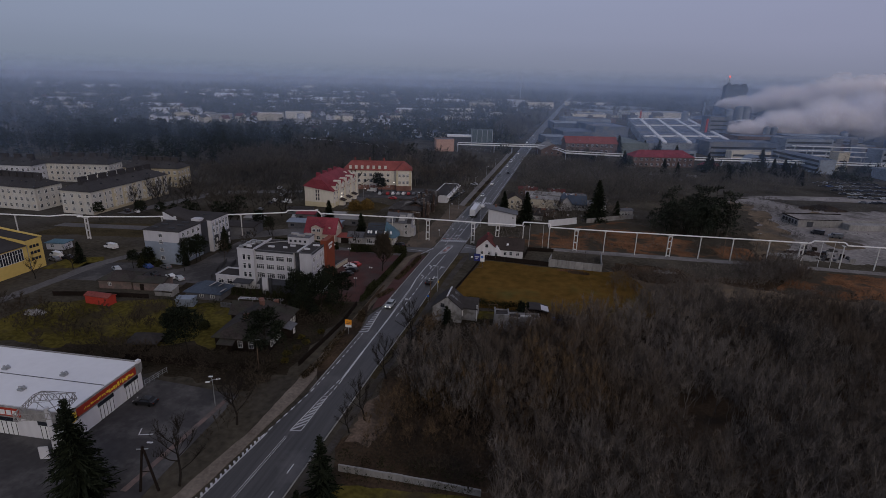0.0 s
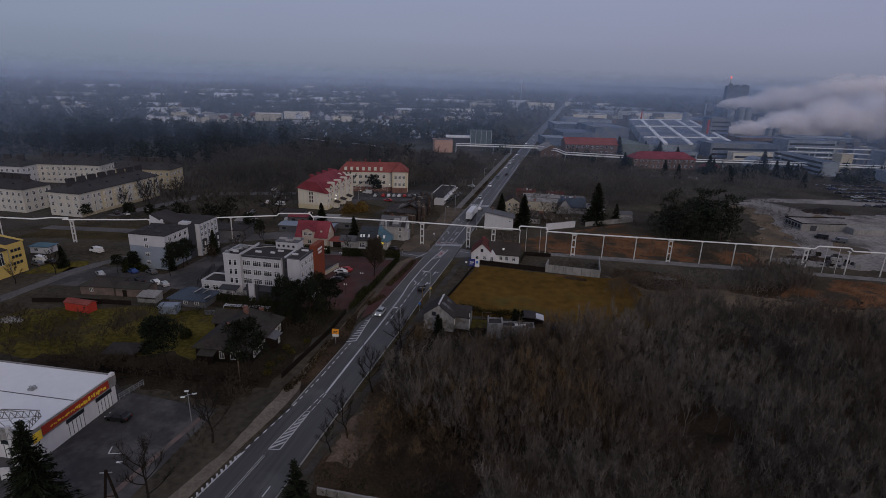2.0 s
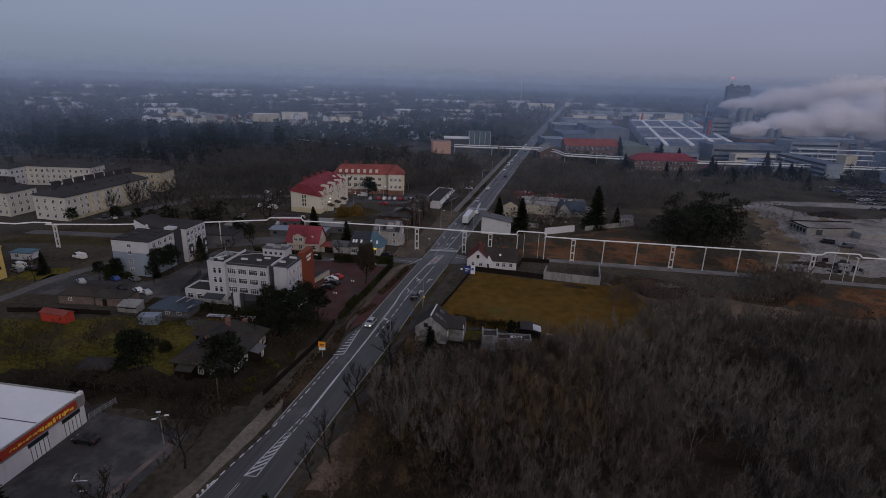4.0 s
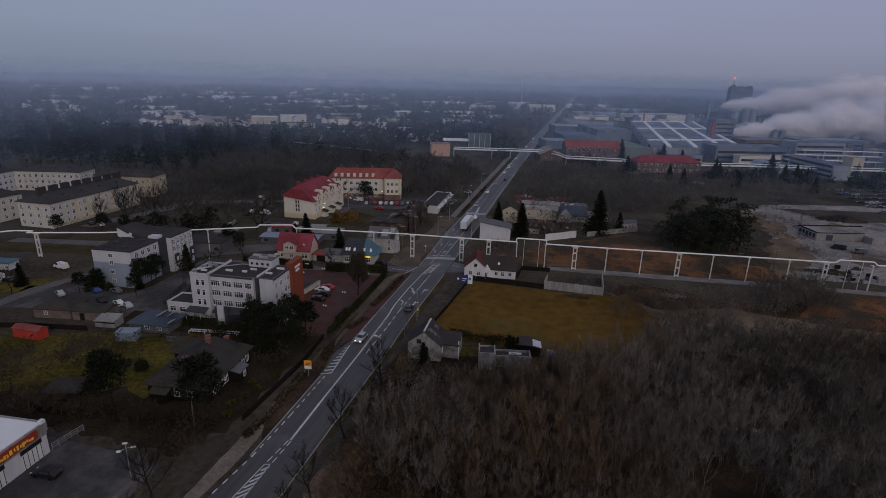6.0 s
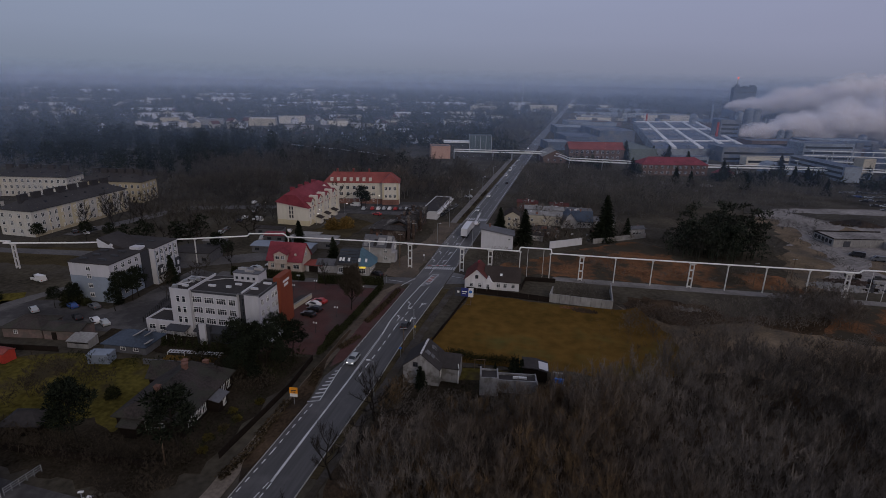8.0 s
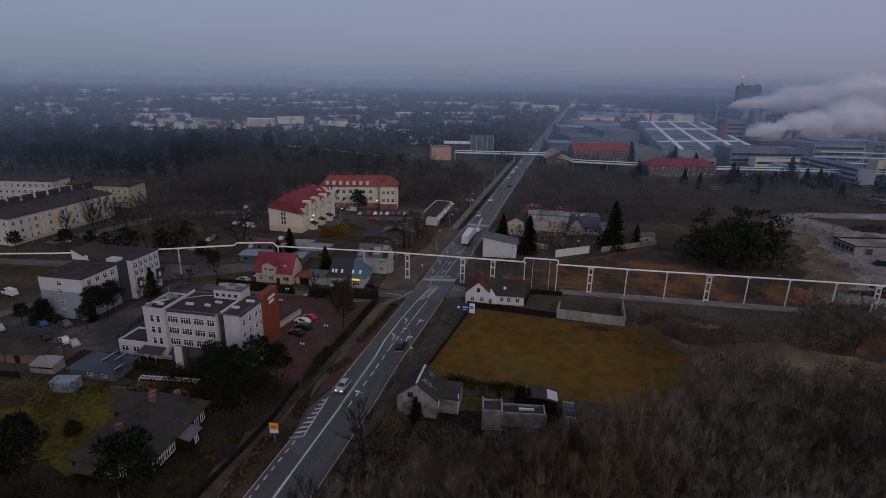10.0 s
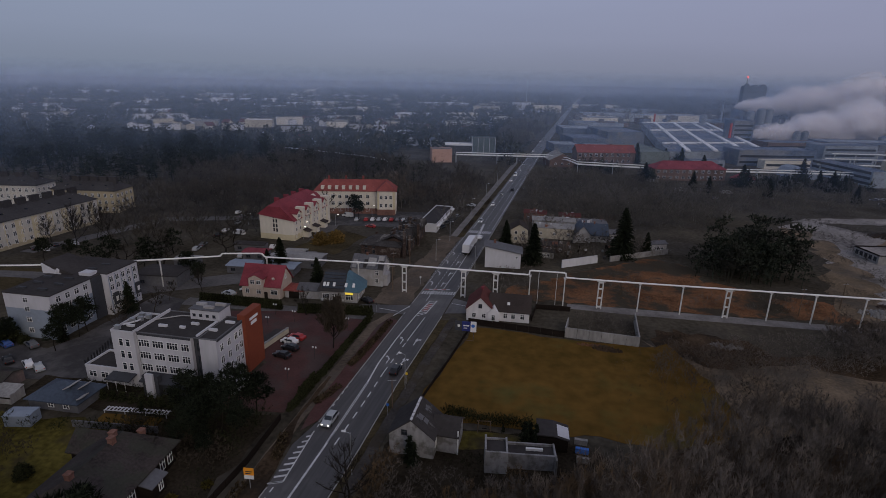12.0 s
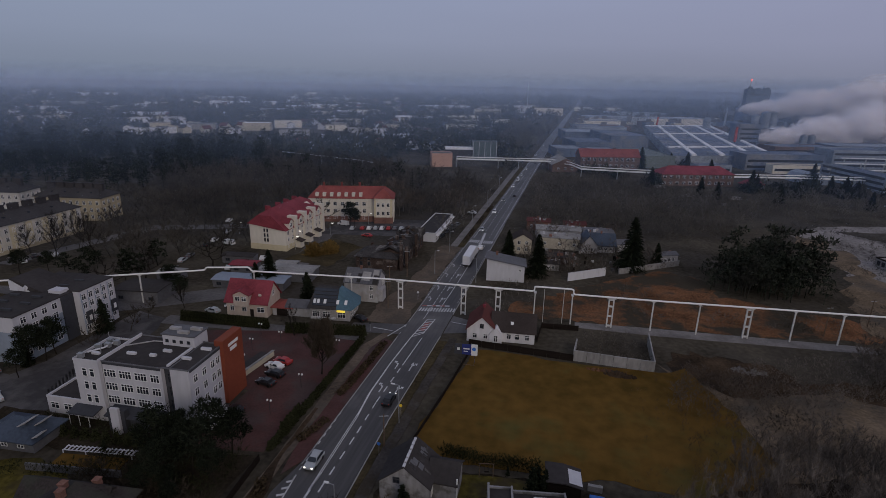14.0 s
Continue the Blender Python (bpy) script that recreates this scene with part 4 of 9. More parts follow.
part("pipe", Shape().path([(5.6, 6.0, HH + 0.4), (9.4, 8.8, HH + 0.4), (11.4, 9.0, HH + 0.4)], 0.12, 6), M_PALEGREY, hotel)
part("awning", Shape().along_x([(-2.2, 3.0), (0.55, 3.6), (0.55, 3.3), (-2.2, 2.75)], 6.5, 17.5), M_DARKW, hotel, "dark entrance awning")
part("awning", Shape().along_x([(-2.4, 2.6), (0.0, 3.1), (0.0, 2.85), (-2.4, 2.4)], -1.0, 4.4), M_DARKW, hotel, "dark entrance canopy")
part("porch", Shape().box(7.0, 17.2, -1.4, 0.6, 0, 2.9), M_DARKW, hotel, "dark glazed ground-floor front")
part("pillar", Shape().box(8.6, 10.2, -2.9, -2.4, 0, 5.2), M_HOTEL, hotel, "tall white pillar")
for x in (-0.8, 1.2, 3.2):
    part("canopy_post", Shape().rod((x, -2.2, 0), (x, -2.2, 2.5), 0.06), M_FRAME, hotel)
part("drainpipe", Shape().rod((5.3, 0.5, 0.2), (5.3, 0.5, 11.8), 0.07), M_STEEL, hotel)
part("roof_duct", Shape().box(17.6, 18.0, 1.4, 8.2, HH + 0.05, HH + 0.4), M_GREYW, hotel)
part("roof_duct", Shape().path([(1.0, 2.2, HH + 0.5), (2.6, 4.4, HH + 0.5), (2.8, 7.8, HH + 0.5)], 0.16, 6), M_GREYW, hotel)
part("pedestal", Shape().box(7.6, 11.0, -2.4, -1.4, 0, 4.6), M_DARKW, hotel, "dark porch tower behind a white pillar")
annex = flat_block("hotel_annex", -52.6, 135.4, 3.5, 7.6, 6.5, 3.2, M_HOTEL, M_ROOFDK, "low white annex of a hotel", "annex", 0.4)
for s in (1.6, 4.4):
    window(annex, s, 0, 1.7, 0, 1.6, 1.2, 1)
terr = thing("terrace_fence", -57.0, 139.0, 0, 107, "dark slatted terrace rails beside the hotel", "fence")
for i in range(14):
    part("post", Shape().box(i * 1.1, i * 1.1 + 0.12, -0.05, 0.05, 0, 1.9), M_STEELDK, terr)
    part("slat", Shape().box(i * 1.1, i * 1.1 + 0.5, 0.0, 0.08, 0.4, 1.7), M_STEELDK, terr)
    part("slat", Shape().box(i * 1.1, i * 1.1 + 0.5, -2.8, -2.72, 0.0, 1.6), M_STEELDK, terr)
sidew = thing("ramp_wall", -25.6, 154.6, 0, 84, "low pale ramp wall beside a car park", "wall")
part("wall", Shape().box(0, 11.5, -0.2, 0.2, 0, 1.3), M_BEIGE, sidew)
part("coping", Shape().box(-0.1, 11.6, -0.3, 0.3, 1.3, 1.42), M_CONC, sidew)
part("deck", Shape().box(0, 11.4, 0.2, 3.4, 0, 0.5), M_ROOFDK, sidew, "dark sunken ramp")

# ---- grey housing block ----
gb = thing("apartment_block", -86.4, 146.4, 0, 4, "grey four-storey block with flat dark roof and pale blue gable", "apartment block")
part("wall", Shape().box(0, 12.6, 0, 11.8, 0, 7.4), M_BLUEGREY, gb, "blue-grey lower walls")
part("wall", Shape().box(0, 12.6, 0, 11.8, 7.4, 11.0), M_HOTEL, gb)
part("wall", Shape().box(0.5, 13.0, 11.8, 15.0, 0, 11.0), M_DARKW, gb, "dark recessed stair front")
part("wall", Shape().box(-1.0, 14.6, 15.0, 25.6, 0, 11.2), M_HOTEL, gb)
part("roof", Shape().box(-0.15, 12.8, -0.15, 15.0, 11.0, 11.25).box(-1.15, 14.75, 15.0, 25.75, 11.2, 11.45), M_ROOFDK, gb)
for z in (2.0, 4.7, 7.4, 9.6):
    window(gb, 6.0, 0, z, 0, 1.2, 1.1, 1)
    for s in (2.2, 4.8, 7.4, 10.0):
        window(gb, 12.6, s, z, 90, 1.2, 1.3, 1)
    for s in (16.1, 18.1, 20.1, 22.1, 24.3):
        window(gb, 14.6, s, z, 90, 1.1, 1.4, 1)
for s in (16.8, 20.6, 24.5):
    bay = part("balcony", Shape().box(14.6, 15.0, s - 0.85, s + 0.85, 2.5, 5.7), M_DARKW, gb, "dark blue framed bay")
    part("pane", Shape().box(15.0, 15.04, s - 0.4, s + 0.4, 3.4, 4.7), M_FRAME, bay, "white inner window")
for i, (z0, z1) in enumerate(((0.2, 10.6), (6.2, 10.8), (0.2, 10.6), (6.2, 10.8), (0.2, 10.6))):
    part("facade_panel", Shape().box(14.6, 14.66, 15.25 + i * 2.05, 15.6 + i * 2.05, z0, z1), M_BLUEGREY, gb)
for i in range(6):
    for j in range(2):
        x, y = 2.6 + j * 5.8 + (i % 2) * 0.8, 2.6 + i * 3.7
        part("roof_vent", Shape().box(x - 1.2, x + 1.2, y - 0.3, y + 0.3, 11.2, 11.75), M_DARKW, gb)
part("skylight", Shape().box(8.4, 11.6, 13.0, 15.4, 11.2, 12.0), M_HOTEL, gb, "white roof hatch")
part("satellite_dish", Shape().rod((2.4, 13.0, 11.2), (2.4, 13.0, 12.0), 0.06).rod((2.4, 13.0, 12.0), (2.3, 12.7, 12.1), 0.75, 0.6, 12), M_HOTEL, gb)
bk = part("bulkhead", Shape().along_y([(-1.8, 11.2), (3.6, 11.2), (-1.8, 13.8)], 12.6, 12.9), M_GREYW, gb, "pale wedge-shaped roof access")
part("roof", Shape().along_y([(-1.8, 11.3), (7.0, 11.3), (2.0, 13.0), (-1.8, 14.0)], 12.9, 21.0), M_ROOFDK, bk, "dark sloping roof")

# ---- dark timber house beside the road ----
dh = thing("timber_house", -16.4, 103.0, 0, 96, "old dark timber house with grey-brown hipped roof and white windows", "house")
part("wall", Shape().box(0, 17.0, 0, 12.4, 0, 3.3), M_WOODDK, dh)
part("roof", hip_roof(17.0, 12.4, 3.35, 3.6, 0.6, 3.2), M_ROOFOLD, dh)
part("wing", Shape().along_y([(13.0, 0), (17.6, 0), (17.6, 3.0), (15.3, 5.0), (13.0, 3.0)], 3.0, 15.5), M_WOODDK, dh)
part("roof", Shape().along_y([(12.4, 2.6), (15.3, 5.1), (18.2, 2.6), (18.2, 2.8), (15.3, 5.4), (12.4, 2.8)][::-1], 2.0, 16.0), M_ROOFOLD, dh)
part("porch", Shape().box(8.0, 11.0, -2.2, 0.2, 0, 2.4), M_WOODDK, dh)
part("roof", Shape().along_x([(0.2, 3.1), (-2.5, 2.45), (-2.5, 2.3), (0.2, 2.9)][::-1], 7.6, 11.4), M_ROOFGR, dh)
part("bay", Shape().box(-1.6, 0.2, 7.6, 10.6, 0, 2.5), M_WOODDK, dh)
part("roof", Shape().along_y([(0.3, 3.3), (-2.1, 2.5), (-2.1, 2.35), (0.3, 3.05)], 7.2, 11.0), M_ROOFOLD, dh)
for x, y, z in ((3.4, 6.2, 6.8), (11.2, 6.0, 6.9), (12.6, 6.9, 6.8), (15.4, 4.4, 5.4)):
    chimney(dh, x, y, z, 0.85, 0.8)
for s in (2.2, 3.8, 5.2, 6.6, 13.4, 15.2):
    window(dh, s, 0, 1.8, 0, 1.0, 1.8, 1)
window(dh, 9.8, -2.2, 1.4, 0, 0.8, 1.4, 1)
for s in (6.0, 8.6):
    window(dh, 0, 12.4 - s, 1.8, 270, 0.95, 1.6, 1)
gaz = thing("gazebo", -46.6, 95.0, 0, 15, "dark timber garden gazebo with tent roof", "gazebo")
part("roof", hip_roof(6.6, 4.6, 2.3, 1.5, 0.4, 2.3), M_ROOFDK, gaz)
for x in (0.1, 2.2, 4.4, 6.5):
    for y in (0.1, 4.5):
        part("post", Shape().box(x - 0.09, x + 0.09, y - 0.09, y + 0.09, 0, 2.3), M_WOODDK, gaz)
part("rail", Shape().box(0, 6.6, -0.05, 0.05, 0.2, 0.9).box(0, 6.6, 4.5, 4.6, 0.2, 0.9), M_WOODDK, gaz)
rs = pitched_house("garden_shed", -77.4, 114.0, 0, 7.4, 2.6, 2.3, 0.5, M_REDS, M_ROOFOR, "long bright red garden shed with low roof", category="shed", over=0.2)
part("door", Shape().box(5.4, 6.6, -0.06, 0.02, 0, 1.9), M_REDS, rs)
oh = pitched_house("outbuilding", -82.6, 123.6, 12, 9.5, 7.0, 2.6, 1.9, M_OLDPINK, M_ROOFOLD, "old brick outbuilding with brown roof", category="outbuilding", hip=True)
window(oh, 3.2, 0, 1.5, 0, 0.8, 0.9)
oh = pitched_house("outbuilding", -72.6, 125.4, 10, 9.0, 5.0, 2.4, 0.8, M_OLDPINK, M_ROOFOLD, "low pinkish shed with dark roof", category="outbuilding", over=0.3)
part("door", Shape().box(2.0, 3.2, -0.06, 0.02, 0, 1.9), M_WOODDK, oh)
lt = thing("lean_to", -64, 123.4, 0, 8, "pale sheet lean-to with clutter", "shed")
part("roof", Shape().along_x([(0, 1.6), (3.5, 2.4), (3.5, 2.5), (0, 1.7)], 0, 5.5), M_CONC, lt)
part("wall", Shape().box(0.1, 5.4, 0.2, 0.3, 0, 1.1).box(0.1, 0.2, 0.3, 3.4, 0, 1.8).box(5.3, 5.4, 0.3, 3.4, 0, 2.0), M_CONC, lt)
gh = thing("workshop", -54.6, 124.6, 0, 5, "low workshop with blue-grey hipped sheet roof", "workshop")
part("wall", Shape().box(0, 10.4, 0, 6.4, 0, 2.2), M_ROOFGR, gh)
part("roof", hip_roof(10.4, 6.4, 2.1, 2.4, 0.5, 4.4), M_ROOFBLUE, gh)
part("ridge_panel", Shape().along_y([(6.6, 3.7), (8.2, 4.5), (8.2, 4.66), (6.6, 3.86)], 1.2, 4.0).along_y([(8.4, 3.2), (10.0, 4.1), (10.0, 4.26), (8.4, 3.36)], 2.6, 4.8).along_y([(9.6, 2.3), (11.0, 2.9), (11.0, 3.05), (9.6, 2.45)], 0.4, 2.4), M_PALEGREY, gh, "loose pale roof panel")
for s in (4.8, 8.0):
    window(gh, s, 0, 1.2, 0, 1.1, 0.8, 1)
wb = pitched_house("site_cabin", -53.2, 118.8, 15, 4.6, 2.8, 2.1, 0.12, M_BLUEGREY, M_BLUEGREY, "small blue-grey steel site cabin", category="cabin", over=0.1)
deck = thing("terrace", -39.0, 123.0, 0, 9, "hotel terrace with ochre floor and white slatted pergola", "terrace")
part("floor", Shape().box(0, 11.5, 0, 3.6, 0, 0.3), M_FIELD, deck)
part("wall", Shape().box(-3, 13, -0.5, -0.2, 0, 1.3), M_ROOFGR, deck)
part("beam", Shape().box(0, 12.6, 3.6, 3.72, 0.9, 1.02).box(0, 12.6, 4.6, 4.72, 0.9, 1.02), M_GREYW, deck)
for i in range(18):
    part("slat", Shape().box(0.2 + i * 0.7, 0.45 + i * 0.7, 3.5, 4.8, 1.02, 1.1), M_GREYW, deck)
for i in range(4):
    part("post", Shape().box(i * 4.0, i * 4.0 + 0.12, 3.6, 3.72, 0, 0.9), M_GREYW, deck)

# ---- housing estate with dark hipped roofs ----
def estate(x, y, rz, L, W, wall, label, rows=3, long_side="front", chim=8):
    b = pitched_house("apartment_block", x, y, rz, L, W, 10.2, 3.4, wall, M_ESTROOF, label, hip=True, over=0.5, inset=5.0, category="apartment block", group="housing estate")
    n = int(L // 2.9)
    zs = [1.9, 4.9, 7.9]
    wall_windows(b, L, W, "front", [1.6 + i * (L - 3.2) / (n - 1) for i in range(n)], zs, 1.1, 1.5)
    m = int(W // 3.2)
    wall_windows(b, L, W, "right", [1.9 + i * (W - 3.8) / (m - 1) for i in range(m)], zs, 1.1, 1.5)
    wall_windows(b, L, W, "left", [1.9 + i * (W - 3.8) / (m - 1) for i in range(m)], zs, 1.1, 1.5)
    for i in range(chim):
        cx = 4 + (L - 8) * i / (chim - 1)
        part("chimney", Shape().box(cx - 1.7, cx + 1.7, W * 0.42, W * 0.42 + 1.4, 12.2, 15.3).box(cx - 1.85, cx + 1.85, W * 0.42 - 0.15, W * 0.42 + 1.55, 15.3, 15.5), M_ROOFDK, b, "broad dark chimney stack")
    for i in range(4):
        cx = L * (0.2 + 0.2 * i)
        part("skylight", Shape().box(cx, cx + 0.7, W * 0.2, W * 0.2 + 0.9, 11.5, 12.1), M_GLASS, b)
    return b


ea = estate(-151.4, 189.6, 91.5, 46.5, 15.6, M_ESTWALL, "long cream three-storey block with dark hipped roof and chimneys")
part("facade_panel", Shape().box(6.8, 7.2, -0.08, 0, 0, 10), M_PALEYEL, ea)
part("facade_panel", Shape().box(0, 46.5, -0.05, 0, 0, 1.4), M_TAN, ea, "tan painted plinth")
for k in range(6):
    part("facade_panel", Shape().box(11.0 + k * 6.2, 13.4 + k * 6.2, -0.04, 0, 1.4, 9.6), M_PALEYEL, ea, "pale yellow stair strip")
estate(-216, 186.6, 2, 37.0, 13.5, M_ESTWALL, "pale grey three-storey block with dark hipped roof and chimneys")
estate(-236, 241, 14, 36.0, 13.0, M_ESTWALL, "cream three-storey block with dark hipped roof", chim=5)
estate(-188, 246, 10, 30.0, 13.0, M_TAN, "yellow three-storey block with dark hipped roof", chim=6)
estate(-262, 226, 10, 30.0, 13.0, M_GREYW, "grey three-storey block at the edge of the wood", chim=4)

hall = thing("sports_hall", -112.8, 93.2, 0, 91, "yellow sports hall with ribbon glazing and grey sloping roof", "sports hall")
part("wall", Shape().along_x([(0, 0), (16, 0), (16, 10.6), (0, 8.2)], 0, 35.6), M_YELLOW, hall)
part("wall", Shape().along_x([(0, 0), (16, 0), (16, 11.0), (0, 9.6)], 35.6, 41), M_YELLOW, hall, "taller yellow end bay")
part("roof", Shape().along_x([(-0.6, 8.2), (15.8, 10.65), (15.8, 10.9), (-0.6, 8.45)], -0.4, 35.5), M_ROOFDK, hall)
part("parapet", Shape().along_x([(-0.2, 9.5), (16.2, 10.9), (16.2, 11.5), (-0.2, 9.9)], 40.4, 41.2), M_YELLOW, hall)
part("roof", Shape().along_x([(0, 9.62), (16, 11.02), (16, 11.1), (0, 9.7)], 35.7, 40.4), M_ROOFDK, hall)
for i in range(21):
    window(hall, 1.6 + i * 1.6, 0, 5.8, 0, 1.45, 3.6, 1, True)
part("downpipe", Shape().rod((35.9, -0.12, 0), (35.9, -0.12, 8.2), 0.09), M_STEEL, hall)
for z in (3.4, 5.4, 7.4):
    for s in (37.2, 38.3, 39.4):
        window(hall, s, 0, z, 0, 0.7, 0.75, 0, False, M_FRAMEDK)
kiosk = pitched_house("kiosk", -128, 147, 10, 6.5, 4.0, 2.5, 0.9, M_GREYW, M_ROOFTEAL, "small kiosk with teal sheet roof", hip=True, category="kiosk")
window(kiosk, 2.2, 0, 1.4, 0, 1.2, 1.0, 1)

# ---- yellow buildings with red roofs ----
y1 = thing("residential_building", -76.3, 236.5, 0, 1, "cream and yellow building with tall red half-hipped roof and dormers", "residential building")
L, W = 14.5, 29.5
part("wall", Shape().along_y([(0, 0), (L, 0), (L, 8.2), (L - 5.2, 12.9), (4.2, 12.9), (0, 9.9)], 0, W), M_CREAM, y1)
part("plinth", Shape().box(-0.06, L + 0.06, -0.06, W + 0.06, 0, 2.2), M_PALEYEL, y1)
part("roof", Shape().add([(-0.6, -0.6, 9.7), (L + 0.6, -0.6, 7.8), (L + 0.6, W + 0.6, 7.8), (-0.6, W + 0.6, 9.7), (4.0, -0.6, 13.1), (L - 5.0, -0.6, 13.1), (L / 2 - 0.4, 3.2, 15.0), (L / 2 - 0.4, W - 3.2, 15.0), (4.0, W + 0.6, 13.1), (L - 5.0, W + 0.6, 13.1)],
                          [(4, 5, 6), (0, 4, 6, 7, 8, 3), (1, 2, 9, 7, 6, 5), (8, 7, 9), (0, 1, 5, 4), (2, 3, 8, 9), (3, 2, 1, 0)]), M_ROOFRED, y1)
for z in (3.8, 5.6, 7.4, 9.2):
    window(y1, 6.0, 0, z, 0, 0.5, 1.2, 0, False, M_FRAMEDK)
    window(y1, 7.2, 0, z, 0, 0.5, 1.2, 0, False, M_FRAMEDK)
for i in range(4):
    s = 3.4 + i * 7.5
    part("bay", Shape().box(L, L + 0.9, s + 2.6, s + 4.4, 0, 10.2).box(L - 2.4, L + 0.9, s + 2.6, s + 4.4, 10.2, 12.0), M_CREAM, y1, "tall cream stair bay that rises through the roof")
    d = part("dormer", Shape().along_x([(s - 1.5, 7.6), (s + 1.5, 7.6), (s + 1.5, 10.4), (s, 11.6), (s - 1.5, 10.4)], L - 3.5, L + 0.5), M_CREAM, y1, "cream gabled dormer")
    part("roof", Shape().along_x([(s - 1.9, 10.1), (s, 11.6), (s + 1.9, 10.1), (s + 1.9, 10.3), (s, 11.9), (s - 1.9, 10.3)], L - 4.5, L + 0.8), M_ROOFRED, d)
    window(y1, L + 0.5, s, 9.3, 90, 1.2, 1.3, 1)
    for z in (1.6, 4.2, 6.6):
        window(y1, L, s - 1.6, z, 90, 1.0, 1.3, 1)
        window(y1, L, s + 1.6, z, 90, 1.0, 1.3, 1)
    if i < 3:
        p = part("porch", Shape().box(L + 0.9, L + 2.9, s + 2.4, s + 4.8, 0, 2.3), M_CREAM, y1)
        part("roof", Shape().along_y([(L + 0.9, 3.1), (L + 3.4, 2.3), (L + 3.4, 2.5), (L + 0.9, 3.35)], s + 1.9, s + 5.2), M_ROOFBR, p)
    part("downpipe", Shape().box(L, L + 0.15, s + 4.1, s + 4.25, 0, 8), M_FRAME, y1)
for x, y in ((L / 2 - 3.4, 5), (L / 2 - 3.0, 11.5), (L / 2 - 3.2, 18), (L / 2 - 2.8, 24)):
    part("chimney", Shape().box(x, x + 2.0, y, y + 0.8, 12.5, 15.4), M_ROOFRED, y1)
y2 = pitched_house("residential_building", -75.0, 279.5, 17, 37.5, 12.0, 10.8, 4.4, M_CREAM, M_ROOFOR, "cream building with orange-red hipped roof", hip=True, inset=4.0, category="residential building")
wall_windows(y2, 37.5, 12.0, "front", [2 + i * 3.2 for i in range(8)], (2.0, 5.0, 8.2), 1.4, 1.5)
part("wall", Shape().box(29, 37.1, -3.0, 0, 0, 11.3), M_CREAM, y2)
part("plinth", Shape().box(28.9, 37.2, -3.08, 0, 0, 2.8).box(-0.06, 29, -0.08, 0, 0, 2.6), M_BRICK, y2)
part("roof", Shape().add([(28.4, -3.6, 11.4), (37.7, -3.6, 11.4), (37.7, 5, 11.4), (28.4, 5, 11.4), (33.0, 0.5, 15.3), (33.0, 5, 15.3)], [(0, 1, 4), (1, 2, 5, 4), (3, 0, 4, 5), (2, 3, 5), (3, 2, 1, 0)]), M_ROOFOR, y2)
for z in (4.6, 8.4):
    for s in (30.8, 33.0, 35.2):
        window(y2, s, -3.0, z, 0, 1.1, 1.5, 1)
    for s in (1.8, 4.6, 7.8):
        window(y2, 37.5, s, z, 90, 1.1, 1.5, 1)
part("facade_panel", Shape().box(29.0, 29.8, -3.1, -3.0, 2.8, 11).box(36.1, 37.1, -3.1, -3.0, 2.8, 11), M_PALEYEL, y2)
for i in range(7):
    part("dormer", Shape().box(3 + i * 3.2, 4.4 + i * 3.2, 0.4, 2.6, 11.4, 12.9), M_CREAM, y2)
for x in (6, 14, 22):
    chimney(y2, x, 6.4, 15.8, 0.8, 0.8, M_ROOFOR)

# ---- red-roofed house, inn and neighbours by the pipeline ----
rh = thing("house", -48.2, 182.6, 0, 6, "pale peach house with steep red tile roof and front dormer", "house")
part("wall", gable_walls(11.4, 8.0, 4.2, 4.6, "x"), M_PEACH, rh)
part("roof", gable_roof(11.4, 8.0, 4.2, 4.6, 0.5), M_ROOFRED, rh)
d = part("dormer", Shape().along_y([(2.6, 3.0), (6.8, 3.0), (6.8, 6.3), (4.7, 7.3), (2.6, 6.3)], -0.9, 2.6), M_PEACH, rh, "peach front dormer")
part("roof", Shape().along_y([(2.2, 6.1), (4.7, 7.35), (7.2, 6.1), (7.2, 6.35), (4.7, 7.65), (2.2, 6.35)][::-1], -1.2, 3.0), M_ROOFRED, d)
for s in (3.8, 5.6):
    window(rh, s, -0.9, 5.2, 0, 1.2, 1.1, 1)
for s, w in ((1.6, 1.0), (5.0, 1.2), (9.6, 1.9)):
    window(rh, s, 0, 2.1, 0, w, 1.3, 1)
part("door", Shape().box(6.6, 7.6, -0.06, 0.02, 0, 2.1), M_WOODDK, rh)
window(rh, 11.4, 4.0, 5.6, 90, 1.0, 1.2, 1)
part("satellite_dish", Shape().rod((9.2, 1.2, 5.6), (9.1, 0.8, 6.0), 0.4, 0.35, 10), M_PEACH, rh)
ga = pitched_house("garage", -36.6, 185.8, 6, 5.4, 5.2, 2.4, 1.0, M_PALEGREY, M_ROOFOR, "small garage with orange-red hipped roof", hip=True, category="garage")
part("door", Shape().box(1.2, 4.2, -0.06, 0.02, 0, 2.0), M_WOODDK, ga)
pub = thing("inn", -25.8, 186.4, 0, 8, "white roadside inn with grey and blue mansard roof and lit sign", "inn")
part("wall", Shape().box(0, 10.6, 0, 8.8, 0, 3.4), M_PALEGREY, pub)
part("roof", Shape().add([(-0.7, -0.7, 3.3), (7.2, -0.7, 3.3), (7.2, 9.4, 3.3), (-0.7, 9.4, 3.3), (0.8, 3.2, 7.6), (7.2, 3.2, 7.6), (7.2, 5.4, 7.6), (0.8, 5.4, 7.6)], [(0, 1, 5, 4), (1, 2, 6, 5), (2, 3, 7, 6), (3, 0, 4, 7), (4, 5, 6, 7), (3, 2, 1, 0)]), M_ESTROOF, pub)
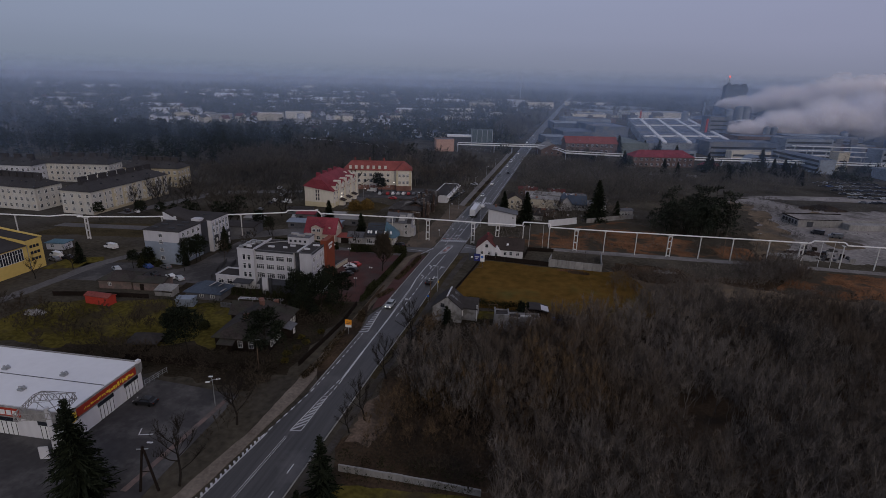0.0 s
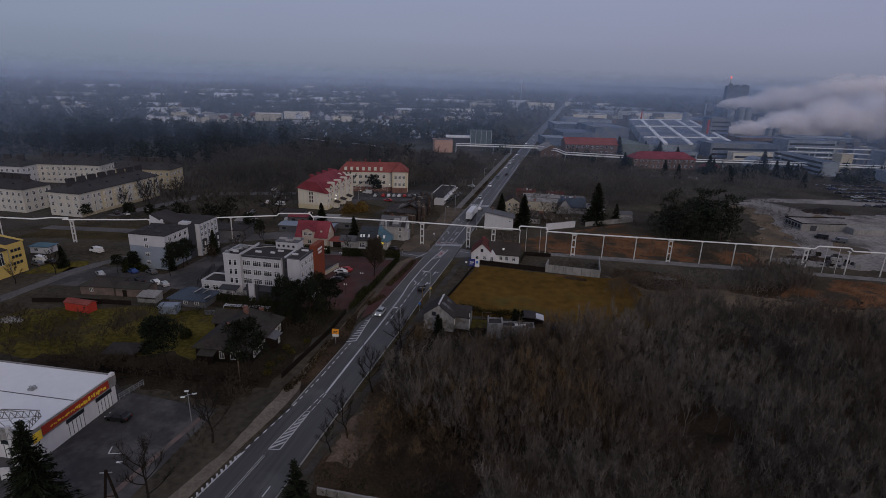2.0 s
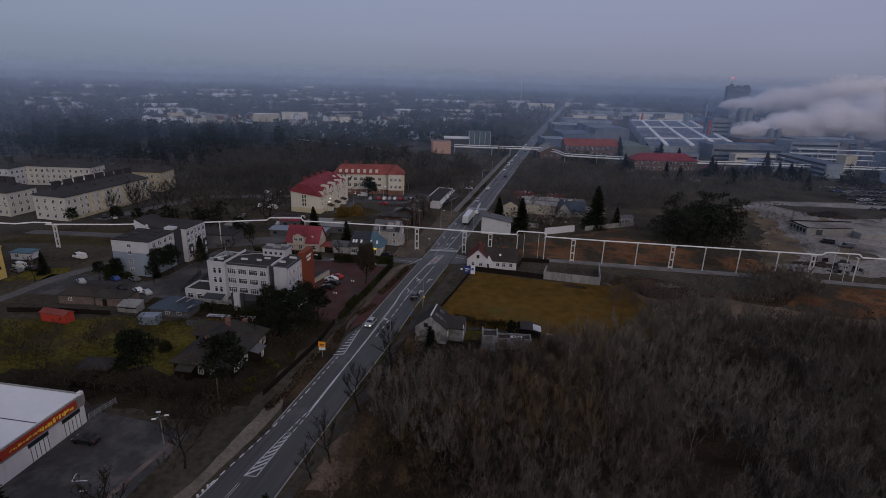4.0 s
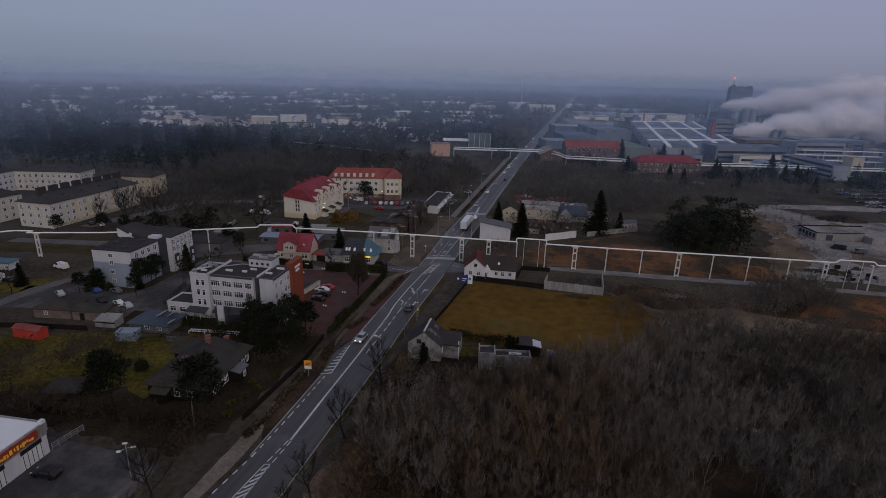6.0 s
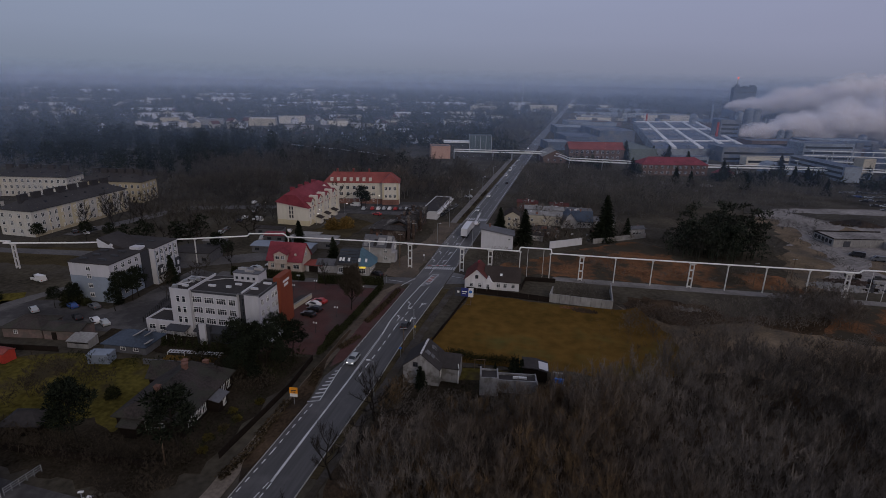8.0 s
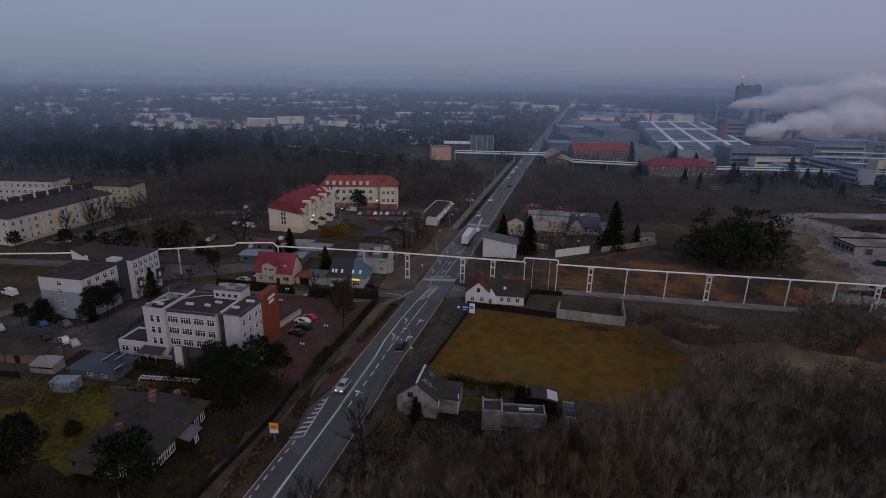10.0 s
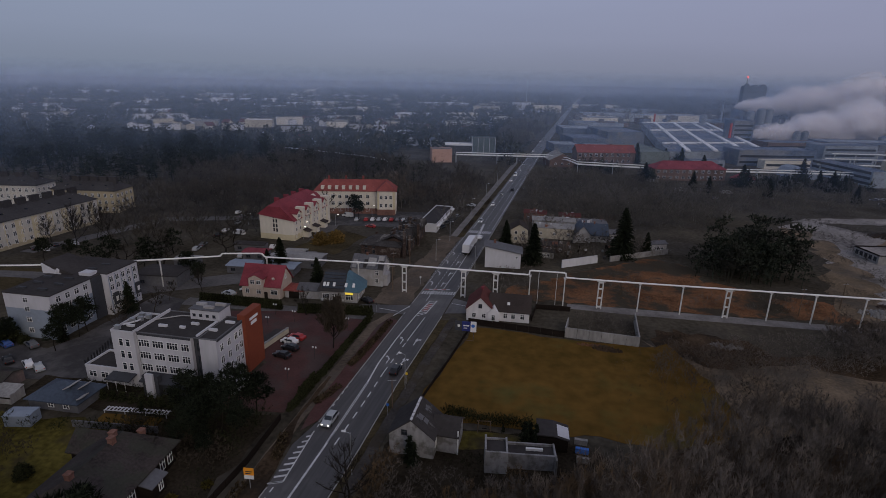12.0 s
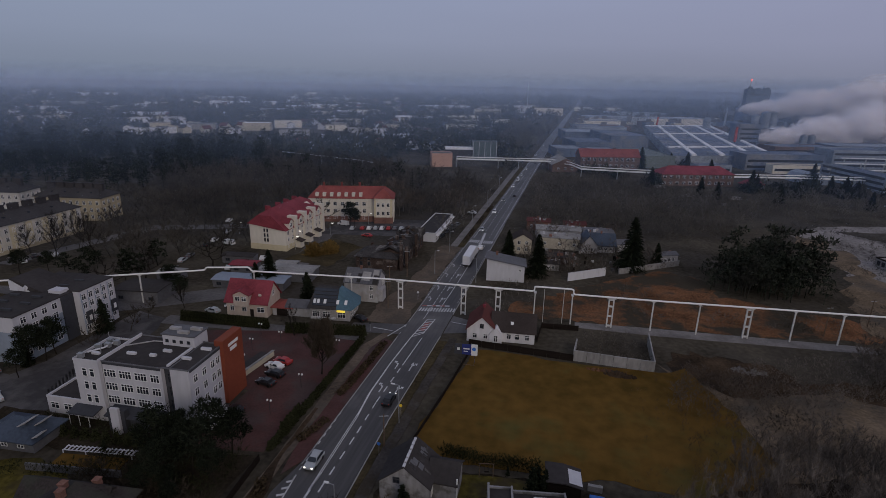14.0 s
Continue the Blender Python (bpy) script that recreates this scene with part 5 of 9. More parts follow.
part("roof", Shape().add([(7.2, -0.7, 3.3), (11.3, -0.7, 3.3), (12.4, 4.4, 3.3), (11.3, 9.4, 3.3), (7.2, 9.4, 3.3), (7.2, 3.2, 7.9), (7.2, 5.4, 7.9)], [(0, 1, 5), (1, 2, 5), (2, 6, 5), (2, 3, 6), (3, 4, 6), (4, 0, 5, 6), (4, 3, 2, 1, 0)]), M_ROOFTEAL, pub, "blue sheet hipped end")
for i in range(5):
    part("solar_panel", Shape().along_x([(-0.1 + 0.68 * i, 4.05 + 0.75 * i), (0.45 + 0.68 * i, 4.66 + 0.75 * i), (0.42 + 0.68 * i, 4.72 + 0.75 * i), (-0.13 + 0.68 * i, 4.11 + 0.75 * i)], 0.6, 7.0), M_GLASS, pub)
for x in (0.8, 1.8, 3.6, 7.0, 9.2):
    part("skylight", Shape().along_x([(0.3, 4.5), (1.1, 5.35), (1.05, 5.45), (0.25, 4.6)], x, x + 0.7), M_FRAME, pub)
part("sign_panel", Shape().box(7.4, 9.6, -0.8, -0.62, 2.75, 3.25), M_SHOPLIT, pub, "lit yellow sign panel")
part("sign_panel", Shape().box(10.9, 11.0, 0.4, 2.6, 3.0, 3.6), M_SHOPLIT, pub, "lit yellow sign panel")
for s, w in ((1.6, 1.8), (4.4, 1.8), (8.4, 2.0)):
    window(pub, s, 0, 1.6, 0, w, 1.5, 2)
part("poster", Shape().box(0.2, 6.8, -0.05, 0.0, 0.4, 0.9), M_GREYW, pub)
for s in (2.0, 5.0):
    window(pub, 10.6, s, 1.7, 90, 1.4, 1.6, 1)
part("wall", Shape().box(-7.0, 0, 1.0, 6.0, 0, 2.6), M_PALEGREY, pub, "low side wing")
part("roof", Shape().along_x([(0.6, 2.6), (3.5, 4.0), (6.4, 2.6), (6.4, 2.45), (0.6, 2.45)][::-1], -7.3, -0.2), M_ROOFGR, pub)
gr = thing("house", -22.6, 201.0, 0, 4, "tall plain grey house with patched grey roof", "house")
part("wall", gable_walls(9.8, 7.6, 5.6, 3.0, "x"), M_PALEGREY, gr)
part("roof", gable_roof(9.8, 7.6, 5.6, 3.0, 0.3), M_ROOFGR, gr, "patched grey sheet roof")
for k, (x0, x1, y0) in enumerate(((0.2, 1.5, -0.2), (1.2, 4.2, 0.9), (3.6, 4.7, -0.1), (4.9, 7.4, 0.5), (6.9, 8.2, 1.3), (8.3, 9.9, -0.3), (7.9, 9.6, 1.1))):
    za, zb = 5.6 + y0 * 0.789 + 0.24, 5.6 + (y0 + 2.3) * 0.789 + 0.26
    part("roof_sheet", Shape().along_x([(y0, za), (y0 + 2.3, zb), (y0 + 2.3, zb + 0.06), (y0, za + 0.06)][::-1], x0, x1), (M_CONC, M_ROOFGR, M_ROOFDK)[k % 3], gr, "loose patched roof sheet")
part("porch", Shape().box(9.8, 11.0, 1.0, 4.4, 0, 3.6), M_PALEGREY, gr)
for z in (1.8, 4.3):
    for s in (5.4, 6.8):
        window(gr, 9.8, s, z, 90, 1.0, 1.3, 1)
    window(gr, 8.0, 0, z, 0, 0.9, 1.2, 1)
chimney(gr, 4.0, 3.8, 8.6, 0.6, 0.7)
M_OLDBRICK = mat("sooty_old_brick", (0.030, 0.025, 0.023), 0.95, 0.45, 0.8, 0.4, (0.060, 0.042, 0.036), patch_col=(0.10, 0.085, 0.078), patch_scale=0.4, patch_at=(0.54, 0.64))
M_OLDROOF = mat("broken_felt_roof", (0.020, 0.019, 0.020), 0.95, 0.5, 0.9, 0.4, (0.052, 0.049, 0.050), patch_col=(0.11, 0.105, 0.105), patch_scale=0.35, patch_at=(0.55, 0.66))
dil = thing("ruined_tenement", -31.0, 228.5, 0, 2, "derelict dark brick tenement with broken grey roof", "ruined building")
part("wall", Shape().box(0, 14.5, 0, 9, 0, 4.0), M_OLDBRICK, dil)
part("roof", hip_roof(14.5, 9, 4.1, 3.0, 0.5, 4.6), M_OLDROOF, dil, "low dark hipped roof")
part("wall", Shape().along_y([(7.5, 0), (15.8, 0), (15.8, 5.4), (11.6, 6.6), (7.5, 5.0)], 2, 31), M_OLDBRICK, dil)
tr = random.Random(61)
y = 1.6
while y < 30.5:
    l, z, k = tr.uniform(2.0, 4.6), 5.0 + tr.uniform(-0.5, 0.7), tr.uniform(1.0, 2.6)
    if tr.random() < 0.8:
        part("roof_piece", Shape().along_y([(7.0, z), (11.6 + tr.uniform(-0.8, 0.8), z + k), (16.3, z + tr.uniform(-0.3, 0.4)), (16.3, z + 0.5), (11.6, z + k + 0.3), (7.0, z + 0.25)][::-1], y, y + l), M_OLDROOF, dil, "broken stretch of grey roof")
    if tr.random() < 0.75:
        part("gable", Shape().along_x([(y, 4.6), (y + 3.0, 4.6), (y + 1.5, 7.4 + tr.uniform(-0.6, 0.9))], 13.0, 16.4), M_OLDROOF, dil, "broken cross gable")
    y += l + tr.uniform(-0.4, 0.9)
for k in range(46):
    x, y, w = tr.uniform(7.2, 16.0), tr.uniform(2, 30), tr.uniform(0.4, 1.3)
    z = 5.2 + tr.uniform(0, 1.2) + (1.0 - abs(x - 11.6) / 4.4) * 1.2
    part("debris", Shape().add([(x - w, y - w * 0.5, z), (x + w, y - w * 0.6, z + tr.uniform(-0.5, 0.6)), (x + w * 0.8, y + w * 0.5, z + tr.uniform(-0.4, 0.8)), (x - w, y + w * 0.6, z + tr.uniform(-0.2, 0.9)), (x, y, z - 1.2)], [(0, 1, 2, 3), (1, 0, 4), (2, 1, 4), (3, 2, 4), (0, 3, 4)]), (M_OLDROOF, M_ROOFDK, M_ROOFGR, M_OLDBRICK)[k % 4], dil, "fallen roof debris")
for x, y, w, h in ((11.2, 4, 0.9, 2.2), (13.4, 9, 0.7, 1.6), (10.4, 14, 1.0, 1.8), (12.6, 20, 0.8, 2.3), (11.0, 26, 0.9, 1.5), (4.4, 4.8, 0.8, 1.2)):
    chimney(dil, x, y, 6.6, w, h * 0.8, M_OLDBRICK)
for x, y, h in ((15.9, 0.6, 9.2), (17.0, 3.4, 7.6), (16.8, 16.5, 8.4)):
    part("buttress", Shape().box(x - 0.45, x + 0.45, y - 0.45, y + 0.45, 0, h), M_OLDBRICK, dil, "tall bare brick stack at the street front")
for z in (1.8, 4.0):
    for i in range(8):
        window(dil, 15.8, 4.2 + i * 3.4, z, 90, 1.0, 1.5, 1, True, M_FRAMEDK)
    for x in (2.0, 4.8):
        window(dil, x, 0, z - 0.2 if z < 3 else 3.2, 0, 0.9, 0.5 if z > 3 else 1.2, 1, False, M_FRAMEDK)
for x, y, l, w, h, roof, label in ((-67.5, 211.5, 8, 5, 2.6, M_ROOFRED, "market hall with red sheet roof"), (-55.6, 207.8, 17.5, 8.2, 2.7, M_CONC, "market hall with pale grey sheet roof"), (-54.0, 216.4, 6.5, 4, 2.6, M_CONC, "market stall with pale roof"),
                                   (-64.5, 198.5, 22, 6.2, 2.5, M_BLUEGREY, "long market hall with pale blue roof"), (-83.5, 181.5, 13, 9, 3.4, M_ROOFDK, "long dark row of garages"), (-84, 198, 7, 5, 2.6, M_CONC, "small shed with a pale tilted roof"), (-76, 219, 11, 4, 2.6, M_ROOFDK, "low dark shed behind the market")):
    mk = pitched_house("market_hall" if l > 10 else "market_stall", x, y, 8, l, w, h, 0.35, M_ROOFGR, roof, label, category="stall", over=0.4)
    for s in (2.0, l - 2.0):
        window(mk, s, 0, 1.3, 0, 1.4, 0.9, 1, False, M_FRAMEDK)
ki = flat_block("shop_row", -20.8, 265.0, 2, 8.0, 34.0, 3.4, M_GREYW, M_ROOFDK, "long low row of shops with flat dark roof", "shop row")
part("fascia", Shape().box(8.0, 9.2, 0, 34, 2.6, 2.9), M_FRAME, ki, "white canopy edge")
for i in range(9):
    window(ki, 8.0, 2.0 + i * 3.7, 1.4, 90, 2.2, 1.7, 1)

# ---- houses right of the road ----
wh = thing("house", 16.4, 186.0, 0, 5, "white single-storey house with brown-red roofs", "house")
part("wall", gable_walls(7.2, 9.0, 3.3, 3.3, "y"), M_WHITE, wh)
part("roof", gable_roof(7.2, 9.0, 3.3, 3.3, 0.35, axis="y"), M_ROOFRUST, wh, "red-brown tile roof")
part("wall", Shape().along_x([(1.0, 0), (9.0, 0), (9.0, 3.0), (5.0, 6.0), (1.0, 3.0)], 6.4, 16.4), M_WHITE, wh)
part("roof", Shape().along_x([(0.5, 2.75), (5.0, 6.1), (9.5, 2.75), (9.5, 2.95), (5.0, 6.36), (0.5, 2.95)][::-1], 5.6, 16.8), M_ROOFBR, wh, "dark brown tile roof")
part("porch", Shape().along_y([(5.6, 0), (8.6, 0), (8.6, 2.6), (7.1, 4.2), (5.6, 2.6)], -0.4, 2.0), M_WHITE, wh)
window(wh, 3.6, 0, 4.2, 0, 0.8, 1.0, 1, True, M_FRAMEDK)
for s in (2.0, 4.6):
    window(wh, s, 0, 1.6, 0, 0.9, 1.1, 1)
for s in (10.2, 12.2, 14.6):
    window(wh, s, 1.0, 1.6, 0, 0.9, 1.2, 1)
window(wh, 7.1, -0.4, 1.4, 0, 0.8, 1.5, 1)
chimney(wh, 3.6, 6.0, 6.4, 0.6, 0.8, M_ROOFRED)
part("skylight", Shape().along_x([(2.2, 4.15), (2.9, 4.65), (2.85, 4.75), (2.15, 4.25)], 10.5, 11.2), M_FRAME, wh)
w2 = thing("house", 13.8, 229.0, 0, 7, "pale grey flat-sided house with shallow grey roof", "house")
part("wall", Shape().along_y([(0, 0), (12.0, 0), (12.0, 5.4), (0, 7.4)], 0, 7.0), M_GREYW, w2)
part("roof", Shape().along_y([(-0.6, 7.5), (12.6, 5.3), (12.6, 5.55), (-0.6, 7.8)][::-1], -0.6, 7.6), M_ROOFGR, w2)
window(w2, 12.0, 3.5, 2.4, 90, 1.2, 2.0, 1)
window(w2, 10.6, 0, 4.0, 0, 0.6, 0.6, 0)
chimney(w2, 3.0, 5.4, 7.2, 0.7, 1.0)
h3 = pitched_house("house", 18.6, 260.0, 8, 6.6, 8.0, 5.6, 2.0, M_BEIGE, M_ROOFBR, "two-storey cream house with brown roof", axis="y")
for z in (2.0, 4.4):
    window(h3, 2.0, 0, z, 0, 1.0, 1.2)
    window(h3, 4.8, 0, z, 0, 1.0, 1.2)
    window(h3, 6.6, 3.5, z, 90, 1.0, 1.2)
bh = thing("house", 43.0, 268.6, 0, 8, "white gabled house with blue-grey roof and long wing", "house")
part("wall", gable_walls(6.0, 9.5, 3.4, 3.4, "y"), M_PALEGREY, bh)
part("roof", gable_roof(6.0, 9.5, 3.4, 3.4, 0.4, axis="y"), M_ROOFBLUE, bh)
part("wall", Shape().along_x([(2.0, 0), (9.0, 0), (9.0, 3.0), (5.5, 6.4), (2.0, 3.0)], 5.0, 13.0), M_PALEGREY, bh, "long side wing")
part("roof", Shape().along_x([(1.4, 2.6), (5.5, 6.5), (9.6, 2.6), (9.6, 2.85), (5.5, 6.8), (1.4, 2.85)][::-1], 4.0, 13.4), M_ROOFBLUE, bh)
for s in (1.8, 4.2):
    window(bh, s, 0, 1.6, 0, 0.9, 1.1)
for s in (7.6, 9.6, 11.6):
    window(bh, s, 2.0, 1.6, 0, 0.9, 1.1)
chimney(bh, 8.0, 5.5, 6.6, 0.6, 0.8)
YARD = ((27.5, 270.5, 3, 15, 8, 4.4, M_BEIGE, M_CONC, "low beige workshop with pale cluttered roof"), (25, 284, 6, 18, 8, 3.8, M_PALEGREY, M_CONC, "long pale workshop with grey roof"), (44, 286, 10, 12, 8, 3.6, M_PALEGREY, M_ROOFGR, "grey workshop with dull roof"),
        (20, 296, 4, 10, 7, 4.0, M_BRICK, M_ROOFRUST, "brick workshop with red-brown roof"), (36, 297, 8, 9, 6, 3.6, M_BRICK, M_ROOFRUST, "brick workshop with red-brown roof"), (31, 252, 5, 9, 6, 2.6, M_OLDBRICK, M_ROOFDK, "small dark outbuilding in a yard"), (70.5, 263.5, 25, 7, 4, 3.2, M_PALEGREY, M_ROOFGR, "small pale outbuilding with grey roof"), (29, 245, 0, 7, 4, 2.4, M_CONC, M_ROOFDK, "dark concrete shed in a yard"))
yr = random.Random(44)
for x, y, rz, l, w, h, wall, roof, label in YARD:
    o = pitched_house("outbuilding", x, y, rz, l, w, h, 0.7, wall, roof, label, category="outbuilding", over=0.3)
    for s in (2.0, l * 0.5, l - 2.0):
        window(o, s, 0, h * 0.5, 0, 0.9, 1.0)
    for k in range(int(l * 0.8)):
        px, py, q = yr.uniform(0.5, l - 1.5), yr.uniform(0.5, w - 1.5), yr.uniform(0.4, 1.3)
        part("roof_clutter", Shape().box(px, px + q, py, py + q * 0.7, h, h + yr.uniform(0.5, 1.5)), yr.choice((M_PALEGREY, M_GREYW, M_CONC, M_ROOFGR, M_BRICK)), o, "boxes and ducts on the roof")
lean = pitched_house("outbuilding", 56.5, 274.5, 14, 9, 6, 3.0, 1.0, M_PALEGREY, M_ROOFGR, "low pale wing beside a house", category="outbuilding")
cg = random.Random(47)
for k in range(26):
    x, y, q = cg.uniform(30, 58), cg.uniform(246, 268), cg.uniform(0.4, 1.2)
    solid("yard_clutter", Shape().prism([(x, y), (x + q, y + 0.2), (x + q * 0.9, y + q * 0.8), (x - 0.1, y + q * 0.7)], 0, cg.uniform(0.4, 1.4)), cg.choice((M_PALEGREY, M_CONC, M_WOODDK, M_STEELDK, M_BRICK)), "stacked material in a yard", "material", "yard clutter")


def wall_run(name, pts, h, t, material, label, cap=0.0):
    """A free wall through the points."""
    ob = thing(name, 0, 0, 0, 0, label, "wall")
    for (x0, y0), (x1, y1) in zip(pts, pts[1:]):
        d = Vector((x1 - x0, y1 - y0)).normalized()
        nx, ny = -d.y * t / 2, d.x * t / 2
        n = max(1, int(math.hypot(x1 - x0, y1 - y0) / 2.6))
        for i in range(n):
            a, b = i / n + 0.002, (i + 1) / n - 0.002
            ax, ay, bx, by = x0 + (x1 - x0) * a, y0 + (y1 - y0) * a, x0 + (x1 - x0) * b, y0 + (y1 - y0) * b
            hh = h + random.uniform(-0.05, 0.05)
            part("panel", Shape().prism([(ax + nx, ay + ny), (ax - nx, ay - ny), (bx - nx, by - ny), (bx + nx, by + ny)], 0, hh), material, ob)
    return ob


wall_run("concrete_wall", [(42.0, 183.2), (59.4, 182.9), (59.6, 197.4)], 2.6, 0.3, M_CONC, "tall weathered concrete yard wall")
wall_run("concrete_wall", [(42.0, 183.2), (42.6, 190)], 2.4, 0.3, M_CONC, "tall weathered concrete yard wall")
wall_run("concrete_wall", [(39.2, 236.0), (51.2, 245.3)], 2.8, 0.3, M_GREYW, "pale smooth wall of a yard")
wall_run("concrete_wall", [(55.5, 247.8), (77, 264.0)], 2.0, 0.3, M_CONC, "pale concrete fence wall")
wall_run("garden_wall", [(14.4, 72.6), (25.0, 73.0), (37.4, 73.2)], 1.2, 0.3, M_CONC, "weathered garden wall below bare trees")
wall_run("board_fence", [(17.4, 183.6), (30, 183.3), (42, 182.8)], 1.7, 0.12, M_WOODDK, "dark board fence along the field")
wall_run("board_fence", [(14.9, 141.0), (17.0, 162), (18.6, 182.0)], 0.9, 0.1, M_WOODDK, "low dark fence along the field")
wall_run("board_fence", [(-46, 92.2), (-30, 93.6), (-14, 95.4)], 1.5, 0.1, M_WOODDK, "dark board fence of a garden")
wall_run("board_fence", [(-7.2, 100), (-6.6, 122), (-7.6, 134)], 1.3, 0.1, M_WOODDK, "dark fence along the footpath")
wall_run("board_fence", [(-90, 115.5), (-80, 118.6), (-64, 121.5)], 1.3, 0.1, M_WOODDK, "dark board fence of a garden")
wall_run("board_fence", [(43, 199.4), (33.6, 198.4), (33.2, 190)], 1.4, 0.1, M_WOODDK, "dark yard fence behind a house")

g1 = thing("house", 14.7, 130.8, 0, 2, "grey-rendered gabled house with dark roof under bare trees", "house")
part("wall", gable_walls(7.6, 6.8, 4.0, 3.0, "y"), M_BLOCKWORK, g1)
part("roof", gable_roof(7.6, 6.8, 4.0, 3.0, 0.3, axis="y"), M_ROOFDK, g1)
for k in range(7):
    part("ridge_cap", Shape().box(3.62, 3.98, -0.2 + k * 1.0, 0.55 + k * 1.0, 7.1 + 0.05 * (k % 2), 7.3 + 0.05 * (k % 3)), M_GREYW, g1, "pale ridge cap")
gr1 = random.Random(17)
for k in range(16):
    u, y0 = gr1.uniform(0.3, 2.6), gr1.uniform(-0.2, 5.8)
    x0, x1 = 7.6 - u, 7.6 - u - gr1.uniform(0.5, 1.1)
    z0, z1 = 4.0 + u * 0.789 + 0.20, 4.0 + (7.6 - x1) * 0.789 + 0.22
    part("roof_sheet", Shape().along_y([(x0, z0), (x1, z1), (x1, z1 + 0.05), (x0, z0 + 0.05)], y0, y0 + gr1.uniform(0.25, 1.2)), (M_ROOFGR, M_ROOFDK, M_OLDROOF)[k % 3], g1, "worn roof sheet")
window(g1, 2.6, 0, 4.5, 0, 0.9, 0.9, 1, True, M_FRAMEDK)
window(g1, 7.6, 1.6, 2.2, 90, 0.9, 1.2, 1)
part("wall", Shape().along_x([(2.2, 0), (7.4, 0), (7.4, 3.6), (4.8, 5.2), (2.2, 3.6)], 7.6, 11.2), M_BLOCKWORK, g1, "lower side wing")
part("roof", Shape().along_x([(1.8, 3.3), (4.8, 5.3), (7.8, 3.3), (7.8, 3.5), (4.8, 5.55), (1.8, 3.5)][::-1], 6.6, 11.5), M_ROOFDK, g1)
part("drainpipe", Shape().rod((11.3, 2.1, 0), (11.3, 2.1, 4.6), 0.12), M_FRAME, g1)
sh = thing("ruined_shed", 31.0, 130.2, 0, 10, "roofless pale block shed with dark stains", "shed")
part("wall", Shape().box(0, 3.7, 0, 0.3, 0, 4.1).box(0, 0.3, 0.3, 4.0, 0, 4.4).box(3.4, 3.7, 0.3, 4.0, 0, 4.1).box(0.3, 3.4, 3.7, 4.0, 0, 3.9), M_BLOCKWORK, sh, "bare pale block walls")
part("wall", Shape().box(3.7, 11.6, 1.4, 1.7, 0, 2.9).box(11.3, 11.6, 0.2, 1.4, 0, 3.1).box(11.3, 11.6, 1.7, 4.8, 0, 2.8).box(3.7, 11.3, 4.5, 4.8, 0, 2.7), M_BLOCKWORK, sh, "bare pale block walls")
part("floor", Shape().box(0.3, 3.4, 0.3, 3.7, 0, 3.6).box(3.75, 11.3, 1.7, 4.5, 0, 2.3), M_ROOFDK, sh, "flat rubble-strewn roof")
part("plank", Shape().box(6.8, 9.6, 3.2, 3.6, 2.3, 2.7), M_FRAME, sh)
ds = thing("tool_shed", 38.9, 138.2, 0, 6, "small dark shed with pale sheet roof", "shed")
part("wall", Shape().box(0, 5.0, 0, 4.0, 0, 2.5), M_WOODDK, ds)
part("roof", Shape().along_y([(-0.3, 3.4), (2.6, 3.3), (5.3, 2.6), (5.3, 2.45), (2.6, 3.1), (-0.3, 3.2)][::-1], -0.3, 4.3), M_ROOFDK, ds)
part("skylight", Shape().along_y([(3.2, 3.2), (5.2, 2.7), (5.2, 2.64), (3.2, 3.1)][::-1], 0.2, 3.4), M_GREYW, ds)
for i, m in enumerate((M_CONC, M_SIGNBLUE, M_CONC)):
    solid("building_material", Shape().box(45.0 + 0.2 * i, 47.2 + 0.2 * i, 141.5 - i * 2.4, 142.1 - i * 2.4, 0, 1.0), m, ("low stack of pale boards", "blue tarpaulin over a stack", "low stack of pale pipes")[i], "material")
sw = thing("garden_swing", 28.0, 140.6, 0, 12, "wooden A-frame garden swing on a lawn", "swing")
for x in (0.0, 2.2):
    part("leg", Shape().rod((x, -0.7, 0), (x + 0.1, 0, 2.1), 0.06), M_WOOD, sw)
    part("leg", Shape().rod((x, 0.7, 0), (x + 0.1, 0, 2.1), 0.06), M_WOOD, sw)
part("crossbar", Shape().rod((-0.1, 0, 2.1), (2.4, 0, 2.1), 0.06), M_WOOD, sw)
for x in (0.9, 1.5):
    part("rope", Shape().rod((x, 0, 0.6), (x, 0, 2.1), 0.02), M_STEELDK, sw)
part("seat", Shape().box(0.8, 1.6, -0.12, 0.12, 0.55, 0.6), M_WOODDK, sw)
bb = thing("billboard", 17.0, 175.4, 0, 4, "roadside billboard with dark, blue and white panels", "billboard")
for x in (0.6, 3.4):
    part("post", Shape().rod((x, 0, 0), (x, 0, 2.4), 0.09), M_STEELDK, bb)
part("board", Shape().box(-1.2, 0.5, -0.1, 0.1, 2.0, 4.5), M_DARKW, bb, "dark panel")
part("board", Shape().box(0.5, 2.6, -0.1, 0.1, 2.0, 4.5), M_SIGNNAVY, bb, "blue panel")
part("board", Shape().box(2.6, 4.0, -0.1, 0.1, 1.9, 4.6), M_FRAME, bb, "white panel")
part("lettering_bar", Shape().box(0.8, 2.2, -0.14, -0.1, 3.3, 3.6).box(0.9, 1.8, -0.14, -0.1, 2.7, 2.9).box(-0.6, 0.0, -0.14, -0.1, 3.0, 3.6), M_FRAME, bb)
part("emblem", Shape().rod((3.2, -0.14, 3.5), (3.2, -0.1, 3.5), 0.45, 0.45, 12), M_SIGNBLUE, bb, "round blue emblem")
